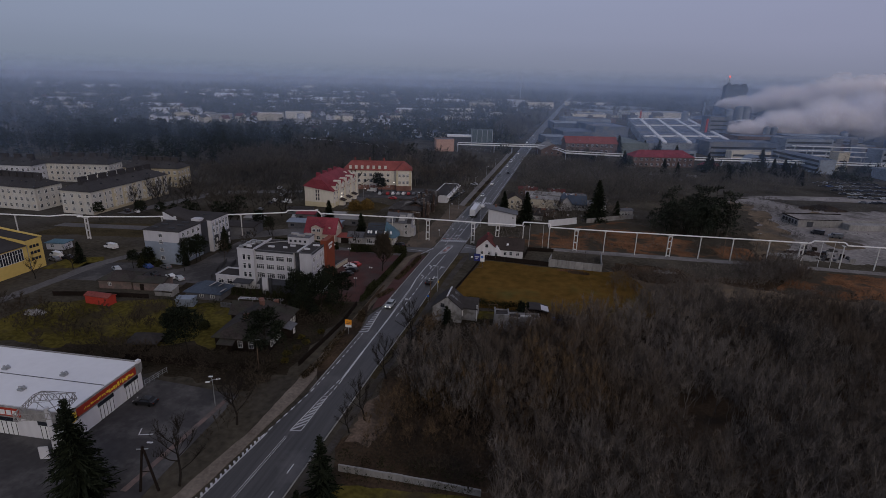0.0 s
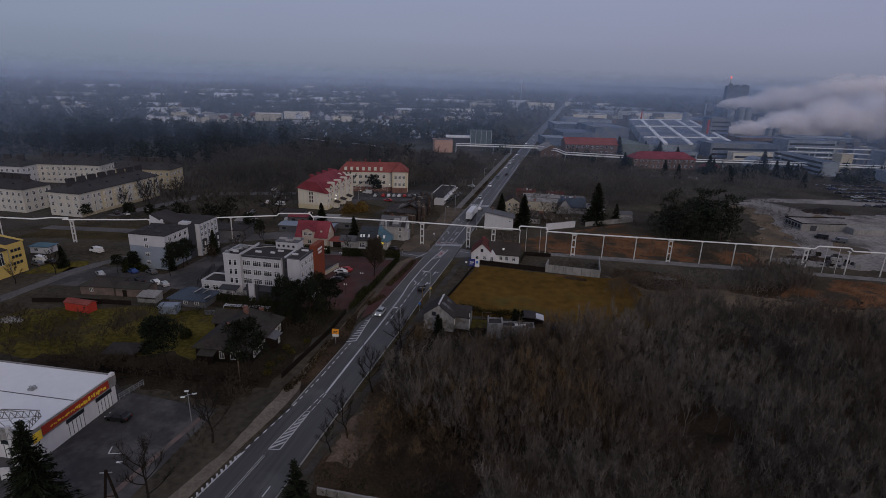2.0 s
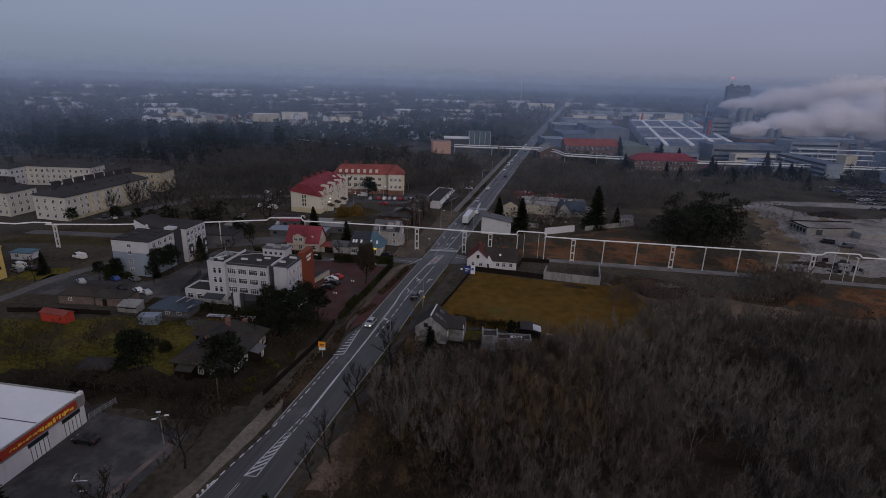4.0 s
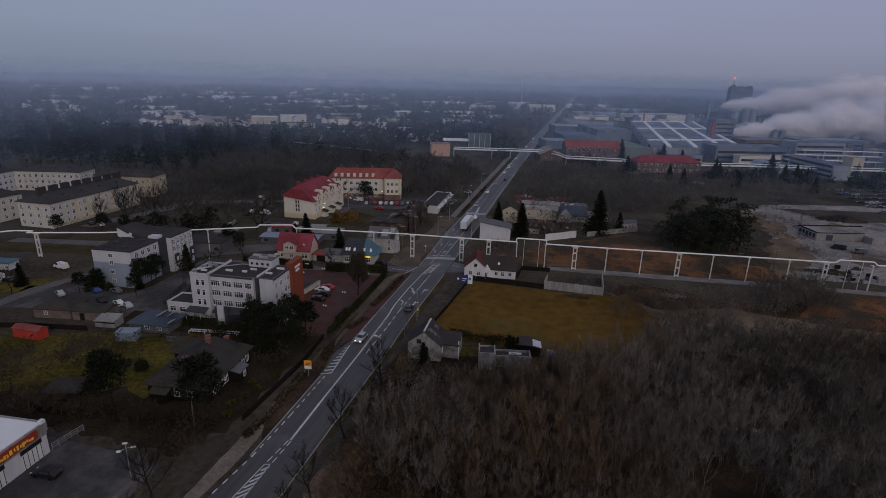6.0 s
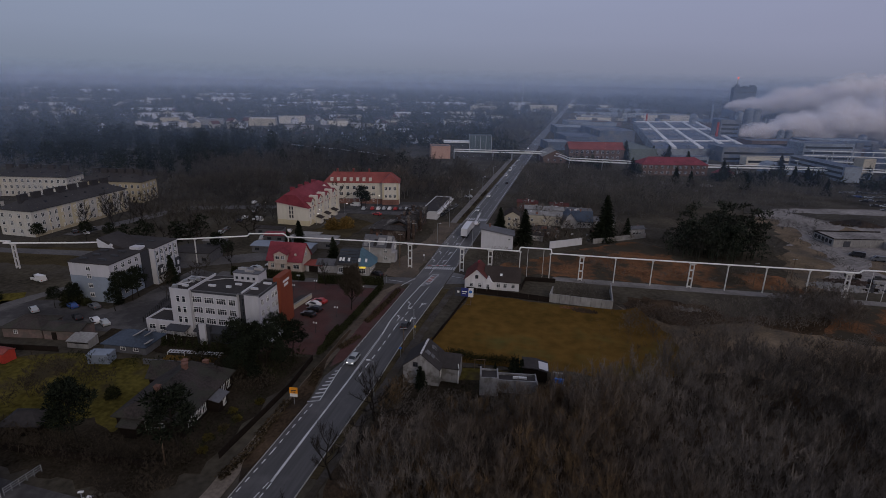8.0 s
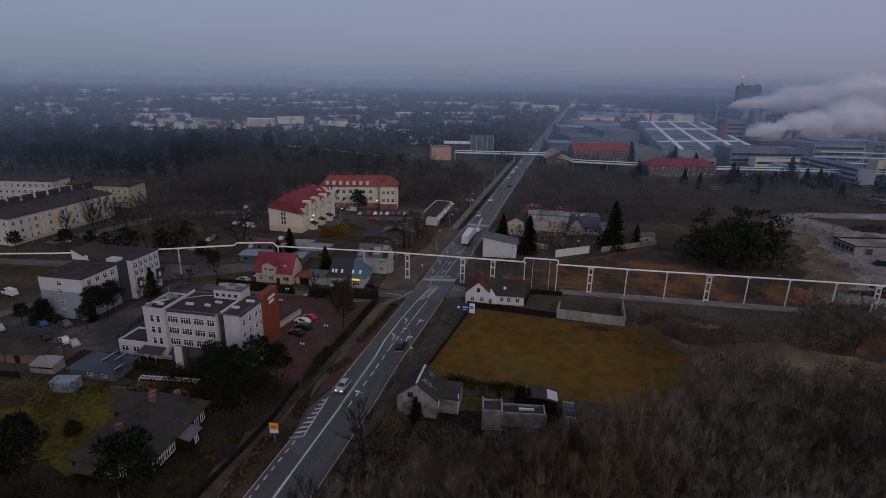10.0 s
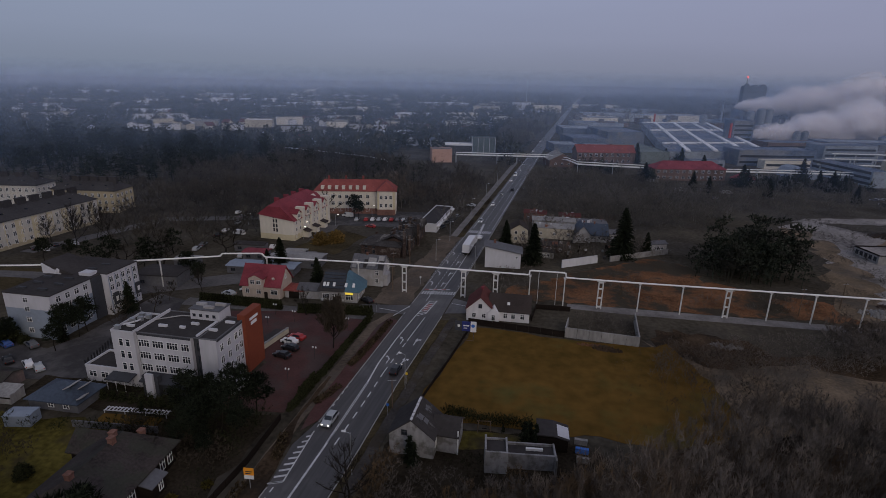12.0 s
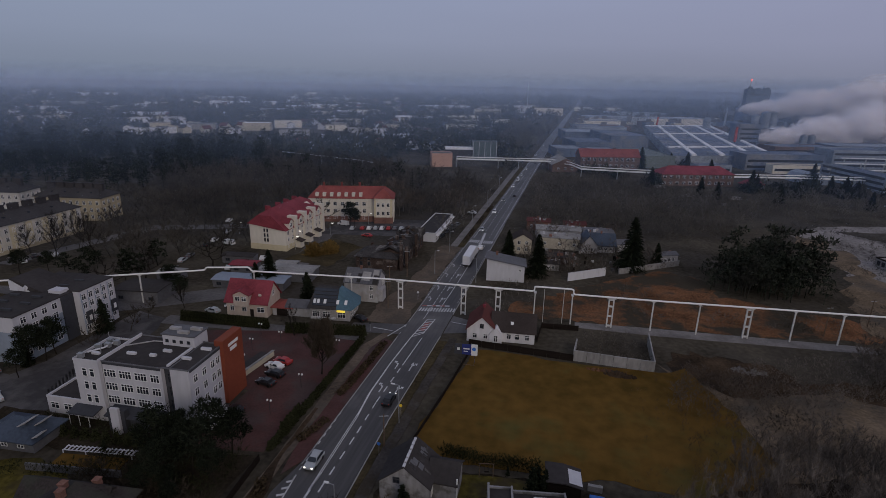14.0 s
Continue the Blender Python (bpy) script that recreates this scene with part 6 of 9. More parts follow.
part("brace", Shape().rod((0.4, -1.2, 0.1), (3.6, -1.2, 0.1), 0.06).rod((0.6, -1.2, 0.1), (0.6, 0, 1.2), 0.05).rod((3.4, -1.2, 0.1), (3.4, 0, 1.2), 0.05), M_WOOD, bb)

# ---- district heating pipeline on pylons ----
PZ = 8.5
PIPE = [(-260, 141), (-165, 153), (-136, 157.5), (-105, 168), (-82, 179), (-60, 190.5), (-48, 194), (-9, 199.3), (12, 200.8), (31, 202.2), (41, 203), (61, 204.6), (85, 207.2), (119, 210.8), (131, 211.8), (142, 212.8), (200, 219), (330, 232)]


def pipe_at(x):
    for (x0, y0), (x1, y1) in zip(PIPE, PIPE[1:]):
        if x0 <= x <= x1:
            return y0 + (y1 - y0) * (x - x0) / (x1 - x0)
    return PIPE[-1][1]


route = []
for x, y in PIPE:
    if x == -136:
        route += [(x - 1, y, PZ), (x + 2.5, y + 3.4, PZ), (x + 8.5, y + 5.0, PZ), (x + 8.6, pipe_at(x + 8.6) - 0.1, PZ)]
    elif x in (31, 41):
        a, b = (PZ, PZ + 1.35) if x == 31 else (PZ + 1.35, PZ)
        route += [(x - 0.6, y, a), (x - 0.1, y, a + (b - a) * 0.15), (x, y, a + (b - a) * 0.85), (x + 0.4, y, b)]
    elif x in (-60, -48, 131, 142):
        a, b = (PZ, PZ + 1.0) if x in (-60, 131) else (PZ + 1.0, PZ)
        route += [(x - 0.8, y, a), (x - 0.2, y, a + (b - a) * 0.2), (x + 0.4, y, a + (b - a) * 0.85), (x + 0.8, y, b)]
    else:
        route.append((x, y, PZ))
pl = thing("pipeline", 0, 0, 0, 0, "pale overhead heating pipe carried across the road on pylons", "pipeline", kind="structure")
part("pipe", Shape().path(route, 0.23), M_PIPE, pl, "pale sheet-clad pipe")


def frame_pylon(x, y, rz):
    p = thing("pylon", x, y, 0, rz, "pale concrete ladder-shaped pylon under a pipe", "pylon", "pipeline pylons")
    for s in (-0.58, 0.58):
        part("leg", Shape().box(s - 0.15, s + 0.15, -0.2, 0.2, 0, PZ - 0.4), M_PYLON, p)
    for z in (0.6, 3.3, 6.0, PZ - 0.65):
        part("crossbar", Shape().box(-0.43, 0.43, -0.14, 0.14, z - 0.22, z + 0.22), M_PYLON, p)
    part("crosshead", Shape().box(-1.1, 1.1, -0.35, 1.1, PZ - 0.4, PZ - 0.3), M_PYLON, p)
    return p


def post_pylon(x, y, rz):
    p = thing("pylon", x, y, 0, rz, "slender pale concrete post under a pipe", "pylon", "pipeline pylons")
    part("post", Shape().box(-0.15, 0.15, -0.15, 0.15, 0, PZ - 0.45), M_PYLON, p)
    part("crosshead", Shape().box(-0.35, 0.35, -0.35, 1.1, PZ - 0.45, PZ - 0.3), M_PYLON, p)
    return p


for x in (-124.8, -5.2, 12.3, 21.6, 50.6, 83.8, 128.2, 172, 210):
    frame_pylon(x, pipe_at(x), 5)
for x in (-150, -100, -75, -47, -19, 31.2, 40.8, 60.9, 72.1, 94.3, 105.3, 117.4, 141.6, 152.8, 163, 184, 197):
    post_pylon(x, pipe_at(x) + (4.6 if x == -126 else 0), 5)
for x in (33.6, 38.6, 134.5, 138.5):
    thin_p = thing("pylon", x, pipe_at(x), 0, 0, "thin steel post under a raised pipe bend", "pylon", "pipeline pylons")
    part("post", Shape().rod((0, 0, 0), (0, 0, PZ + 0.95), 0.08), M_PYLON, thin_p)

# ---- cleared site behind the pipeline ----
ru = thing("ruined_building", 149.3, 273.7, 0, 14, "long low derelict block with flat pale roof and dark doorways", "ruined building")
part("wall", Shape().box(0, 62, 0, 12, 0, 3.2), M_CONC, ru)
part("roof", Shape().box(0.4, 61.6, 0.4, 11.6, 3.2, 3.3), M_SAND, ru, "flat roof strewn with grit")
part("parapet", Shape().box(-0.1, 20, -0.1, 0.3, 3.2, 3.45).box(-0.1, 0.3, 0.3, 12.1, 3.2, 3.6).box(0.3, 28, 11.7, 12.1, 3.2, 3.7), M_WOODDK, ru, "charred dark parapet edge")
for x, w in ((4.2, 2.8), (27.0, 2.2), (46.0, 2.4)):
    part("doorway", Shape().box(x, x + w, -0.06, 0.1, 0, 2.5), M_DARKW, ru, "dark open doorway")
for k in range(5):
    window(ru, 0, 1.6 + k * 2.2, 1.8, 270, 1.2, 1.5, 1, False, M_FRAMEDK)
for k in range(4):
    window(ru, 31 + k * 3.4, 0, 1.8, 0, 1.5, 1.3, 1, False, M_FRAMEDK)
part("wing", Shape().box(20, 40, -5, -0.02, 0, 2.6), M_CONC, ru, "low pale front wing")
cl = random.Random(61)
for k in range(34):
    x, y, q = cl.uniform(133, 150), cl.uniform(219, 235), cl.uniform(0.8, 2.2)
    solid("building_material", Shape().prism([(x, y), (x + q, y + 0.1), (x + q * 0.95, y + q * 0.6), (x, y + q * 0.5)], 0, cl.uniform(0.5, 1.6)), (M_WOODDK, M_STEELDK, M_DARKW, M_CONC)[k % 4], "dark stacked pallets on cleared ground", "material", "stacked pallets")
rng = random.Random(5)


def rubble(x, y, rx, ry, h, n, material, label):
    s = Shape()
    for _ in range(n):
        a, r = rng.uniform(0, 6.28), math.sqrt(rng.random())
        px, py, w = x + rx * r * math.cos(a), y + ry * r * math.sin(a), rng.uniform(0.25, 0.9)
        z = h * (1 - r) ** 1.2
        s.add([(px - w, py - w * 0.6, z - 0.6), (px + w, py - w, z - 0.6), (px + w * 0.8, py + w, z - 0.6), (px - w, py + w * 0.7, z - 0.6), (px + rng.uniform(-0.3, 0.3), py, z + w * 0.7)], [(0, 1, 4), (1, 2, 4), (2, 3, 4), (3, 0, 4), (3, 2, 1, 0)])
    return tagged(solid("rubble_heap", s, material), label, "rubble", kind="stuff")


rubble(131, 222, 9, 4, 1.2, 260, M_CONC, "low heaps of broken concrete")
rubble(137, 228, 8, 3, 1.0, 200, M_OLDBRICK, "low heaps of sooty broken brick")
rubble(100, 218, 3.6, 2.4, 1.6, 120, M_RUST, "heap of orange-brown soil")
rubble(176, 318, 12, 5, 3.0, 260, M_LITTER, "long brown soil heap")
rubble(-84.2, 105.2, 2.6, 2.0, 0.7, 60, M_PALEGREY, "pale heap of debris among garden trees")
rubble(80, 189, 4, 1.6, 0.4, 60, M_WALK, "scattered pale debris in weeds")
rubble(52, 179.0, 3.4, 0.8, 0.6, 70, M_LITTER, "brown heap of old timber by the wall")
rubble(49, 180.2, 4.4, 0.6, 0.3, 60, M_RUST, "thin spread of rusty debris by the wall")

# ---- trees ----
def limb(vs, ts, a, b, r0, r1):
    """A three-sided tapered limb of six triangles."""
    d = b - a
    n = np.linalg.norm(d) + 1e-9
    d = d / n
    u = np.cross(d, (0.0, 0.0, 1.0) if abs(d[2]) < 0.9 else (1.0, 0.0, 0.0))
    u /= np.linalg.norm(u)
    w = np.cross(d, u)
    k = len(vs)
    for p, r in ((a, r0), (b, r1)):
        for c, s in ((1, 0), (-0.5, 0.866), (-0.5, -0.866)):
            vs.append(p + (u * c + w * s) * r)
    for i in range(3):
        j = (i + 1) % 3
        ts.append((k + i, k + j, k + 3 + j))
        ts.append((k + i, k + 3 + j, k + 3 + i))


def blade(vs, ts, a, b, w, g):
    """A twig: one narrow triangle."""
    side = np.cross(b - a, g.normal(size=3))
    side *= w / (np.linalg.norm(side) + 1e-9)
    k = len(vs)
    vs.extend((a - side, a + side, b))
    ts.append((k, k + 1, k + 2))


def bare_tree(seed, H=10.0, lean=0.2, spread=0.45, boughs=9, forks=4, twigs=6, stem=0.16, upright=0.6, twig_w=0.035):
    """A leafless tree: (stem and boughs), (twigs), each as corners and triangles."""
    g = np.random.default_rng(seed)
    tv, tt, cv, ct = [], [], [], []
    p, pts = np.zeros(3), [np.zeros(3)]
    for i in range(4):
        p = p + np.array([g.normal() * lean, g.normal() * lean, H * 0.2])
        pts.append(p)
    for i in range(4):
        limb(tv, tt, pts[i], pts[i + 1], stem * (1 - i * 0.22), stem * (1 - (i + 1) * 0.22))
    for i in range(boughs):
        f = 0.25 + 0.72 * (i + 0.5) / boughs
        k = min(3, int(f * 4))
        a = pts[k] + (pts[k + 1] - pts[k]) * (f * 4 - k)
        ang = i * 2.4 + g.uniform(-0.4, 0.4)
        reach = H * spread * (1.15 - f * 0.75)
        b = a + np.array([math.cos(ang) * reach, math.sin(ang) * reach, H * (0.10 + 0.2 * upright) * (1.1 - f * 0.3)])
        mid = (a + b) / 2 + np.array([0, 0, -H * 0.02])
        limb(tv, tt, a, mid, stem * 0.42, stem * 0.3)
        limb(tv, tt, mid, b, stem * 0.3, stem * 0.12)
        for j in range(forks):
            c = mid + (b - mid) * (j + 0.3) / forks
            e = c + np.array([math.cos(ang) * reach * 0.3 + g.normal() * H * 0.05, math.sin(ang) * reach * 0.3 + g.normal() * H * 0.05, H * (0.05 + upright * g.uniform(0.06, 0.16))])
            limb(cv, ct, c, e, stem * 0.16, stem * 0.05)
            for m in range(twigs):
                q = c + (e - c) * g.uniform(0.15, 1)
                o = q + np.array([g.normal() * H * 0.05, g.normal() * H * 0.05, H * g.uniform(0.0, 0.13) * (0.4 + upright)])
                blade(cv, ct, q, o, twig_w, g)
    return (np.array(tv), np.array(tt)), (np.array(cv), np.array(ct))


def both(tree):
    (a, b), (c, d) = tree
    return np.concatenate([a, c]), np.concatenate([b, d + len(a)])


def spruce(seed, H=12.0, R=2.6, whorls=22, arms=9, bare=0.04, needles=7):
    g = np.random.default_rng(seed)
    tv, tt, cv, ct = [], [], [], []
    limb(tv, tt, np.zeros(3), np.array([0, 0, H * 0.98]), H * 0.016, 0.02)
    for i in range(whorls):
        f = bare + (1 - bare) * i / whorls
        for j in range(arms):
            ang = g.uniform(0, 6.28)
            r = R * (1 - f) ** 0.85 * g.uniform(0.7, 1.15) + 0.1
            a = np.array([0, 0, H * f + g.uniform(-0.1, 0.1)])
            b = a + np.array([math.cos(ang) * r, math.sin(ang) * r, -r * 0.18 + 0.08 * H * (f - 0.3)])
            blade(cv, ct, a, b, 0.10 + r * 0.10, g)
            for m in range(needles):
                q = a + (b - a) * g.uniform(0.25, 1)
                blade(cv, ct, q, q + np.array([g.normal() * 0.2 + math.cos(ang) * 0.25, g.normal() * 0.2 + math.sin(ang) * 0.25, g.uniform(-0.5, 0.12)]) * (0.5 + r * 0.28), 0.11, g)
    return (np.array(tv), np.array(tt)), (np.array(cv), np.array(ct))


def pine(seed, H=12.0, R=3.0, clumps=16, tufts=46, stem=0.2, low=0.4):
    g = np.random.default_rng(seed)
    tv, tt, cv, ct = [], [], [], []
    p, pts = np.zeros(3), [np.zeros(3)]
    for i in range(4):
        p = p + np.array([g.normal() * 0.25, g.normal() * 0.25, H * 0.23])
        pts.append(p)
        limb(tv, tt, pts[i], p, stem * (1 - i * 0.2), stem * (0.8 - i * 0.2))
    for i in range(clumps):
        f = low + (0.98 - low) * (i + g.random()) / clumps
        k = min(3, int(f * 4))
        a = pts[k] + (pts[k + 1] - pts[k]) * min(1, f * 4 - k)
        ang, r = i * 2.4 + g.uniform(-0.5, 0.5), R * (0.35 + 0.65 * math.sin(math.pi * min(1, 0.15 + (f - low) / (1 - low) * 0.85))) * g.uniform(0.45, 1.0)
        c = a + np.array([math.cos(ang) * r, math.sin(ang) * r, H * g.uniform(0.0, 0.05)])
        limb(tv, tt, a, c, stem * 0.28, stem * 0.1)
        s = np.array([R * 0.33, R * 0.33, R * 0.18]) * g.uniform(0.75, 1.3)
        for m in range(tufts):
            d = g.normal(size=3)
            d /= np.linalg.norm(d)
            q = c + d * s * g.uniform(0.45, 1.0)
            blade(cv, ct, q, q + (d + g.normal(size=3) * 0.5 + np.array([0, 0, 0.35])) * R * (0.14 if tufts < 100 else 0.11), R * (0.07 if tufts < 100 else 0.03), g)
    return (np.array(tv), np.array(tt)), (np.array(cv), np.array(ct))


def leafy(seed, rx, ry, rz, n, size, z0=0.0, box=False):
    """A dense clump of short shoots: shrubs and hedges."""
    g = np.random.default_rng(seed)
    cv, ct = [], []
    for _ in range(n):
        if box:
            q = np.array([g.uniform(-rx, rx), g.uniform(-ry, ry), g.uniform(0, rz)])
            d = g.normal(size=3) * 0.6 + np.array([0, 0, 0.5])
        else:
            d = g.normal(size=3)
            d /= np.linalg.norm(d)
            d[2] = abs(d[2])
            q = d * np.array([rx, ry, rz]) * g.uniform(0.4, 1.0)
        q[2] += z0
        blade(cv, ct, q, q + (d * 0.7 + g.normal(size=3) * 0.5) * size, size * 0.35, g)
    return np.array(cv), np.array(ct)


def tree_thing(name, tree, bark, leaf, x, y, rz, label, category="tree", group="", scale=1.0):
    t = thing(name, x, y, 0, rz, label, category, group)
    (a, b), (c, d) = tree
    t.scale = (scale, scale, scale)
    part("trunk", tri_mesh("trunk", a, b, bark), bark, t)
    part("crown", tri_mesh("crown", c, d, leaf), leaf, t)
    return t


def copies(first, spots, group=""):
    for x, y, rz, s in spots:
        c = copy_thing(first, pose(x, y, 0, 0, 0, rz))
        c.scale = (s, s, s)


# near single trees
tree_thing("spruce", spruce(1, 16.0, 5.0, 36, 16, 0.02, 11), M_BARK, M_NEEDLE, -19.6, 57.8, 0, "tall dark spruce beside a car park")
tree_thing("spruce", spruce(2, 11.0, 3.2, 26, 11, 0.02, 8), M_BARK, M_NEEDLE, 14.6, 66.4, 40, "dark spruce beside the road")
sp = tree_thing("spruce", spruce(3, 4.6, 1.2, 18, 9, 0.02, 6), M_BARK, M_NEEDLE, 19.6, 128.8, 0, "small dark spruce before a gable", group="small spruces")
copies(sp, [(36.6, 138.2, 60, 1.15), (38.4, 138.6, 130, 1.05), (37.4, 140.0, 10, 0.9), (18.6, 129.6, 90, 1.1), (-33, 128.5, 20, 0.6), (-24, 129.5, 20, 0.5), (32.5, 141.6, 10, 0.35), (13.5, 70.2, 30, 0.9), (12.6, 62.5, 10, 1.0)])
sp = tree_thing("spruce", spruce(4, 14.0, 4.6, 30, 20, 0.02, 12), M_BARK, M_NEEDLE, 29.2, 238.2, 0, "dark spruce beside houses", group="dark spruces")
copies(sp, [(59.8, 254.5, 30, 1.3), (17.5, 254, 60, 0.75), (69, 261, 20, 0.6), (-30.2, 193.5, 50, 0.72), (-49.0, 205, 10, 0.8), (-52.5, 203, 70, 0.55), (-72.5, 147.5, 15, 0.35), (-70.5, 165.5, 15, 0.6),
            (-106, 139.5, 15, 0.5), (110, 405, 10, 0.8), (118, 400, 10, 0.7), (165, 418, 10, 0.7), (150, 400, 10, 0.75), (190, 440, 10, 0.8), (200, 430, 10, 0.75), (128, 470, 10, 1.0), (86, 505, 10, 1.2)])
pn = tree_thing("pine", pine(11, 11.5, 3.4, 28, 120, 0.22, 0.48), M_BARKDK, M_PINEN, -15.4, 132.2, 0, "dark broad pine before a hotel", group="garden pines")
copies(pn, [(-22.6, 129.0, 150, 0.92), (-18.0, 124.6, 300, 0.8), (-11.9, 133.0, 20, 0.85), (-20.5, 131.4, 250, 0.8), (-13.2, 98.0, 250, 1.25), (-31.4, 96.2, 190, 1.12), (-36.5, 97.5, 190, 0.5), (-15.2, 127.6, 10, 0.95), (-19.6, 127.0, 80, 0.7), (-11.4, 127.6, 160, 0.62), (-20.0, 122.4, 300, 0.5), (-14.0, 121.0, 30, 0.42), (-16.6, 124.0, 230, 0.45), (-70.5, 150.0, 10, 0.7), (-69.6, 143.0, 100, 0.6),
            (-40.5, 102.8, 30, 0.72), (-44.0, 104.5, 30, 0.5), (-74, 192, 30, 0.75), (-66, 187, 90, 0.65), (-143, 184, 10, 0.7), (-128, 190, 70, 0.75), (-121, 194, 140, 0.65), (-54, 276, 0, 1.0), (-50.5, 273, 70, 0.8), (-86, 140, 70, 0.55), (-82.5, 142.8, 10, 0.6), (-71.8, 147.4, 50, 0.85), (-71.2, 153.0, 150, 0.8)])
bt = tree_thing("roadside_tree", bare_tree(21, 10.5, 0.3, 0.32, 9, 6, 9, 0.26, 0.9, 0.034), M_BARKDK, M_BARKDK, -7.4, 63.2, 0, "leafless roadside tree with upright boughs", group="bare roadside trees")
copies(bt, [(13.5, 86.0, 70, 0.8), (12.7, 100.5, 130, 0.9), (-7.9, 78.6, 30, 0.95), (12.3, 81.8, 90, 0.55), (12.9, 118, 10, 0.9), (-103, 134, 50, 0.7), (-106, 124, 50, 0.6), (-25, 176.5, 90, 0.7), (-62, 183, 90, 0.6), (-131, 205, 20, 1.2), (-120, 210, 70, 1.3), (-146, 208, 70, 0.9), (-150, 222, 70, 1.0), (-148, 232, 10, 0.8)])
gn = tree_thing("gnarled_tree", bare_tree(25, 8.5, 0.5, 0.5, 8, 5, 7, 0.30, 0.5, 0.03), M_BARKDK, M_BARKDK, 13.6, 116.6, 0, "gnarled leafless tree at the roadside", group="gnarled bare trees")
copies(gn, [(14.2, 107.5, 120, 0.9), (-91, 187, 40, 1.3), (-86, 196, 140, 1.2), (-76, 214, 10, 1.3), (-95, 205, 210, 1.1), (-66.5, 274, 40, 1.6), (-80, 224, 80, 1.3)])
cone = tree_thing("conical_tree", bare_tree(27, 11.0, 0.12, 0.24, 30, 12, 24, 0.22, 1.0, 0.05), M_BARKDK, M_TWIGDK, -10.2, 161.8, 0, "dense dark conical leafless tree beside a car park")
M_OCHRE = mat("ochre_willow", (0.088, 0.058, 0.020), 0.95, 0.4, 0.4, 0.0, (0.165, 0.108, 0.038), island=0.3, spec=0.0)
oc = (leafy(8, 3.4, 3.0, 4.6, 1100, 0.7, 0.2))
for x, y, rz in ((-50.5, 236, 0), (-46.0, 240, 60)):
    o = thing("ochre_shrub", x, y, 0, rz, "large ochre-leaved garden shrub", "shrub", "ochre shrubs")
    part("crown", tri_mesh("crown", *oc, M_OCHRE), M_OCHRE, o)
dome = leafy(9, 2.9, 2.9, 5.0, 1500, 0.55, 0.1)
for x, y, w in ((-84.0, 143.4, 1.0), (-80.0, 144.2, 0.45), (-38, 110, 0.5), (-46.5, 108.5, 0.4)):
    o = thing("evergreen_bush", x, y, 0, 0, "rounded dark evergreen bush", "bush", "evergreen bushes")
    o.scale = (w, w, w)
    part("crown", tri_mesh("crown", *dome, M_HEDGE), M_HEDGE, o)
thuja = (lambda t: (t[1][0], t[1][1]))(spruce(10, 2.8, 0.72, 16, 14, 0.0, 5))
thuja_me = tri_mesh("crown", *thuja, M_HEDGE)
for i in range(24):
    c = thing("thuja", -27.5 + i * 0.82, 177.6 + i * 0.17, 0, i * 40, "clipped dark thuja in a hedge row", "thuja", "thuja hedge row")
    part("crown", thuja_me, M_HEDGE, c)
for i in range(29):
    c = thing("thuja", -57 + i * 0.84, 176.4 + i * 0.06, 0, i * 40, "clipped dark thuja in a hedge row", "thuja", "thuja hedge row")
    part("crown", thuja_me, M_HEDGE, c)
for i in range(44):
    c = thing("thuja", -7.5 + 0.12 * (i % 3) - 0.024 * max(0, i - 16), 137 + i * 0.98, 0, i * 40, "clipped dark thuja along a car park", "thuja", "thuja hedge row")
    part("crown", thuja_me, M_HEDGE, c)
    c.scale = (0.9, 0.9, 1.0 if 3 < i < 11 else 0.62)
for i in range(11):
    c = thing("thuja", -46.0 + i * 2.1, 130.6 + i * 0.13, 0, i * 40, "clipped dark thuja before a hotel", "thuja", "thuja hedge row")
    part("crown", thuja_me, M_HEDGE, c)
    c.scale = (1.1, 1.1, 0.75)
bed = leafy(12, 0.8, 2.6, 0.7, 420, 0.35, 0.0, True)
bed_me = tri_mesh("shrubs", *bed, M_BEDS)
for x, y, rz, sy in ((-3.6, 127.0, 18, 1.3), (-2.9, 143.6, -16, 1.4), (-2.9, 158.0, -6, 1.1), (-2.7, 162.5, -6, 0.8), (-2.4, 169, -2, 1.6), (-2.3, 175.5, 0, 1.3), (-4.2, 112, 3, 2.2), (-3.6, 101, -4, 2.0), (-2.0, 305, 0, 3), (-2.0, 330, 0, 3), (-2.0, 280, 0, 3)):
    o = thing("planted_bed", x, y, 0.12, rz, "low bed of brown winter shrubs", "shrubs", "planted beds")
    o.scale = (1.1, sy, 0.9)
    part("shrubs", bed_me, M_BEDS, o)
ball = leafy(13, 0.9, 0.9, 0.9, 260, 0.3, 0.1)
ball_me = tri_mesh("crown", *ball, M_LAWN)
for i, (x, y) in enumerate(((-12.2, 104), (-11.4, 107), (-10.6, 110), (-12.8, 112), (-9.6, 116), (-11.0, 101))):
    o = thing("garden_shrub", x, y, 0, i * 50, "rounded yellow-green garden shrub", "shrub", "garden shrubs")
    part("crown", ball_me, M_LAWN, o)

# woods: bare thickets that nobody could count
tg = np.random.default_rng(77)
THICKET = [both(bare_tree(100 + i, 7.5, 0.3, 0.22, 7, 5, 10, 0.06, 1.0, 0.030)) for i in range(7)]
SHRUB = [both(bare_tree(120 + i, 4.0, 0.3, 0.4, 7, 4, 7, 0.045, 0.8, 0.032)) for i in range(4)]
PINES = [both(pine(300 + i, 15.0, 3.6, 12, 34, 0.2, 0.3)) for i in range(4)] + [both(spruce(310 + i, 15.0, 3.0, 12, 6, 0.05, 2)) for i in range(3)]
FAR_BARE = [both(bare_tree(140 + i, 11.0, 0.4, 0.36, 9, 4, 7, 0.12, 0.8, 0.075)) for i in range(5)]


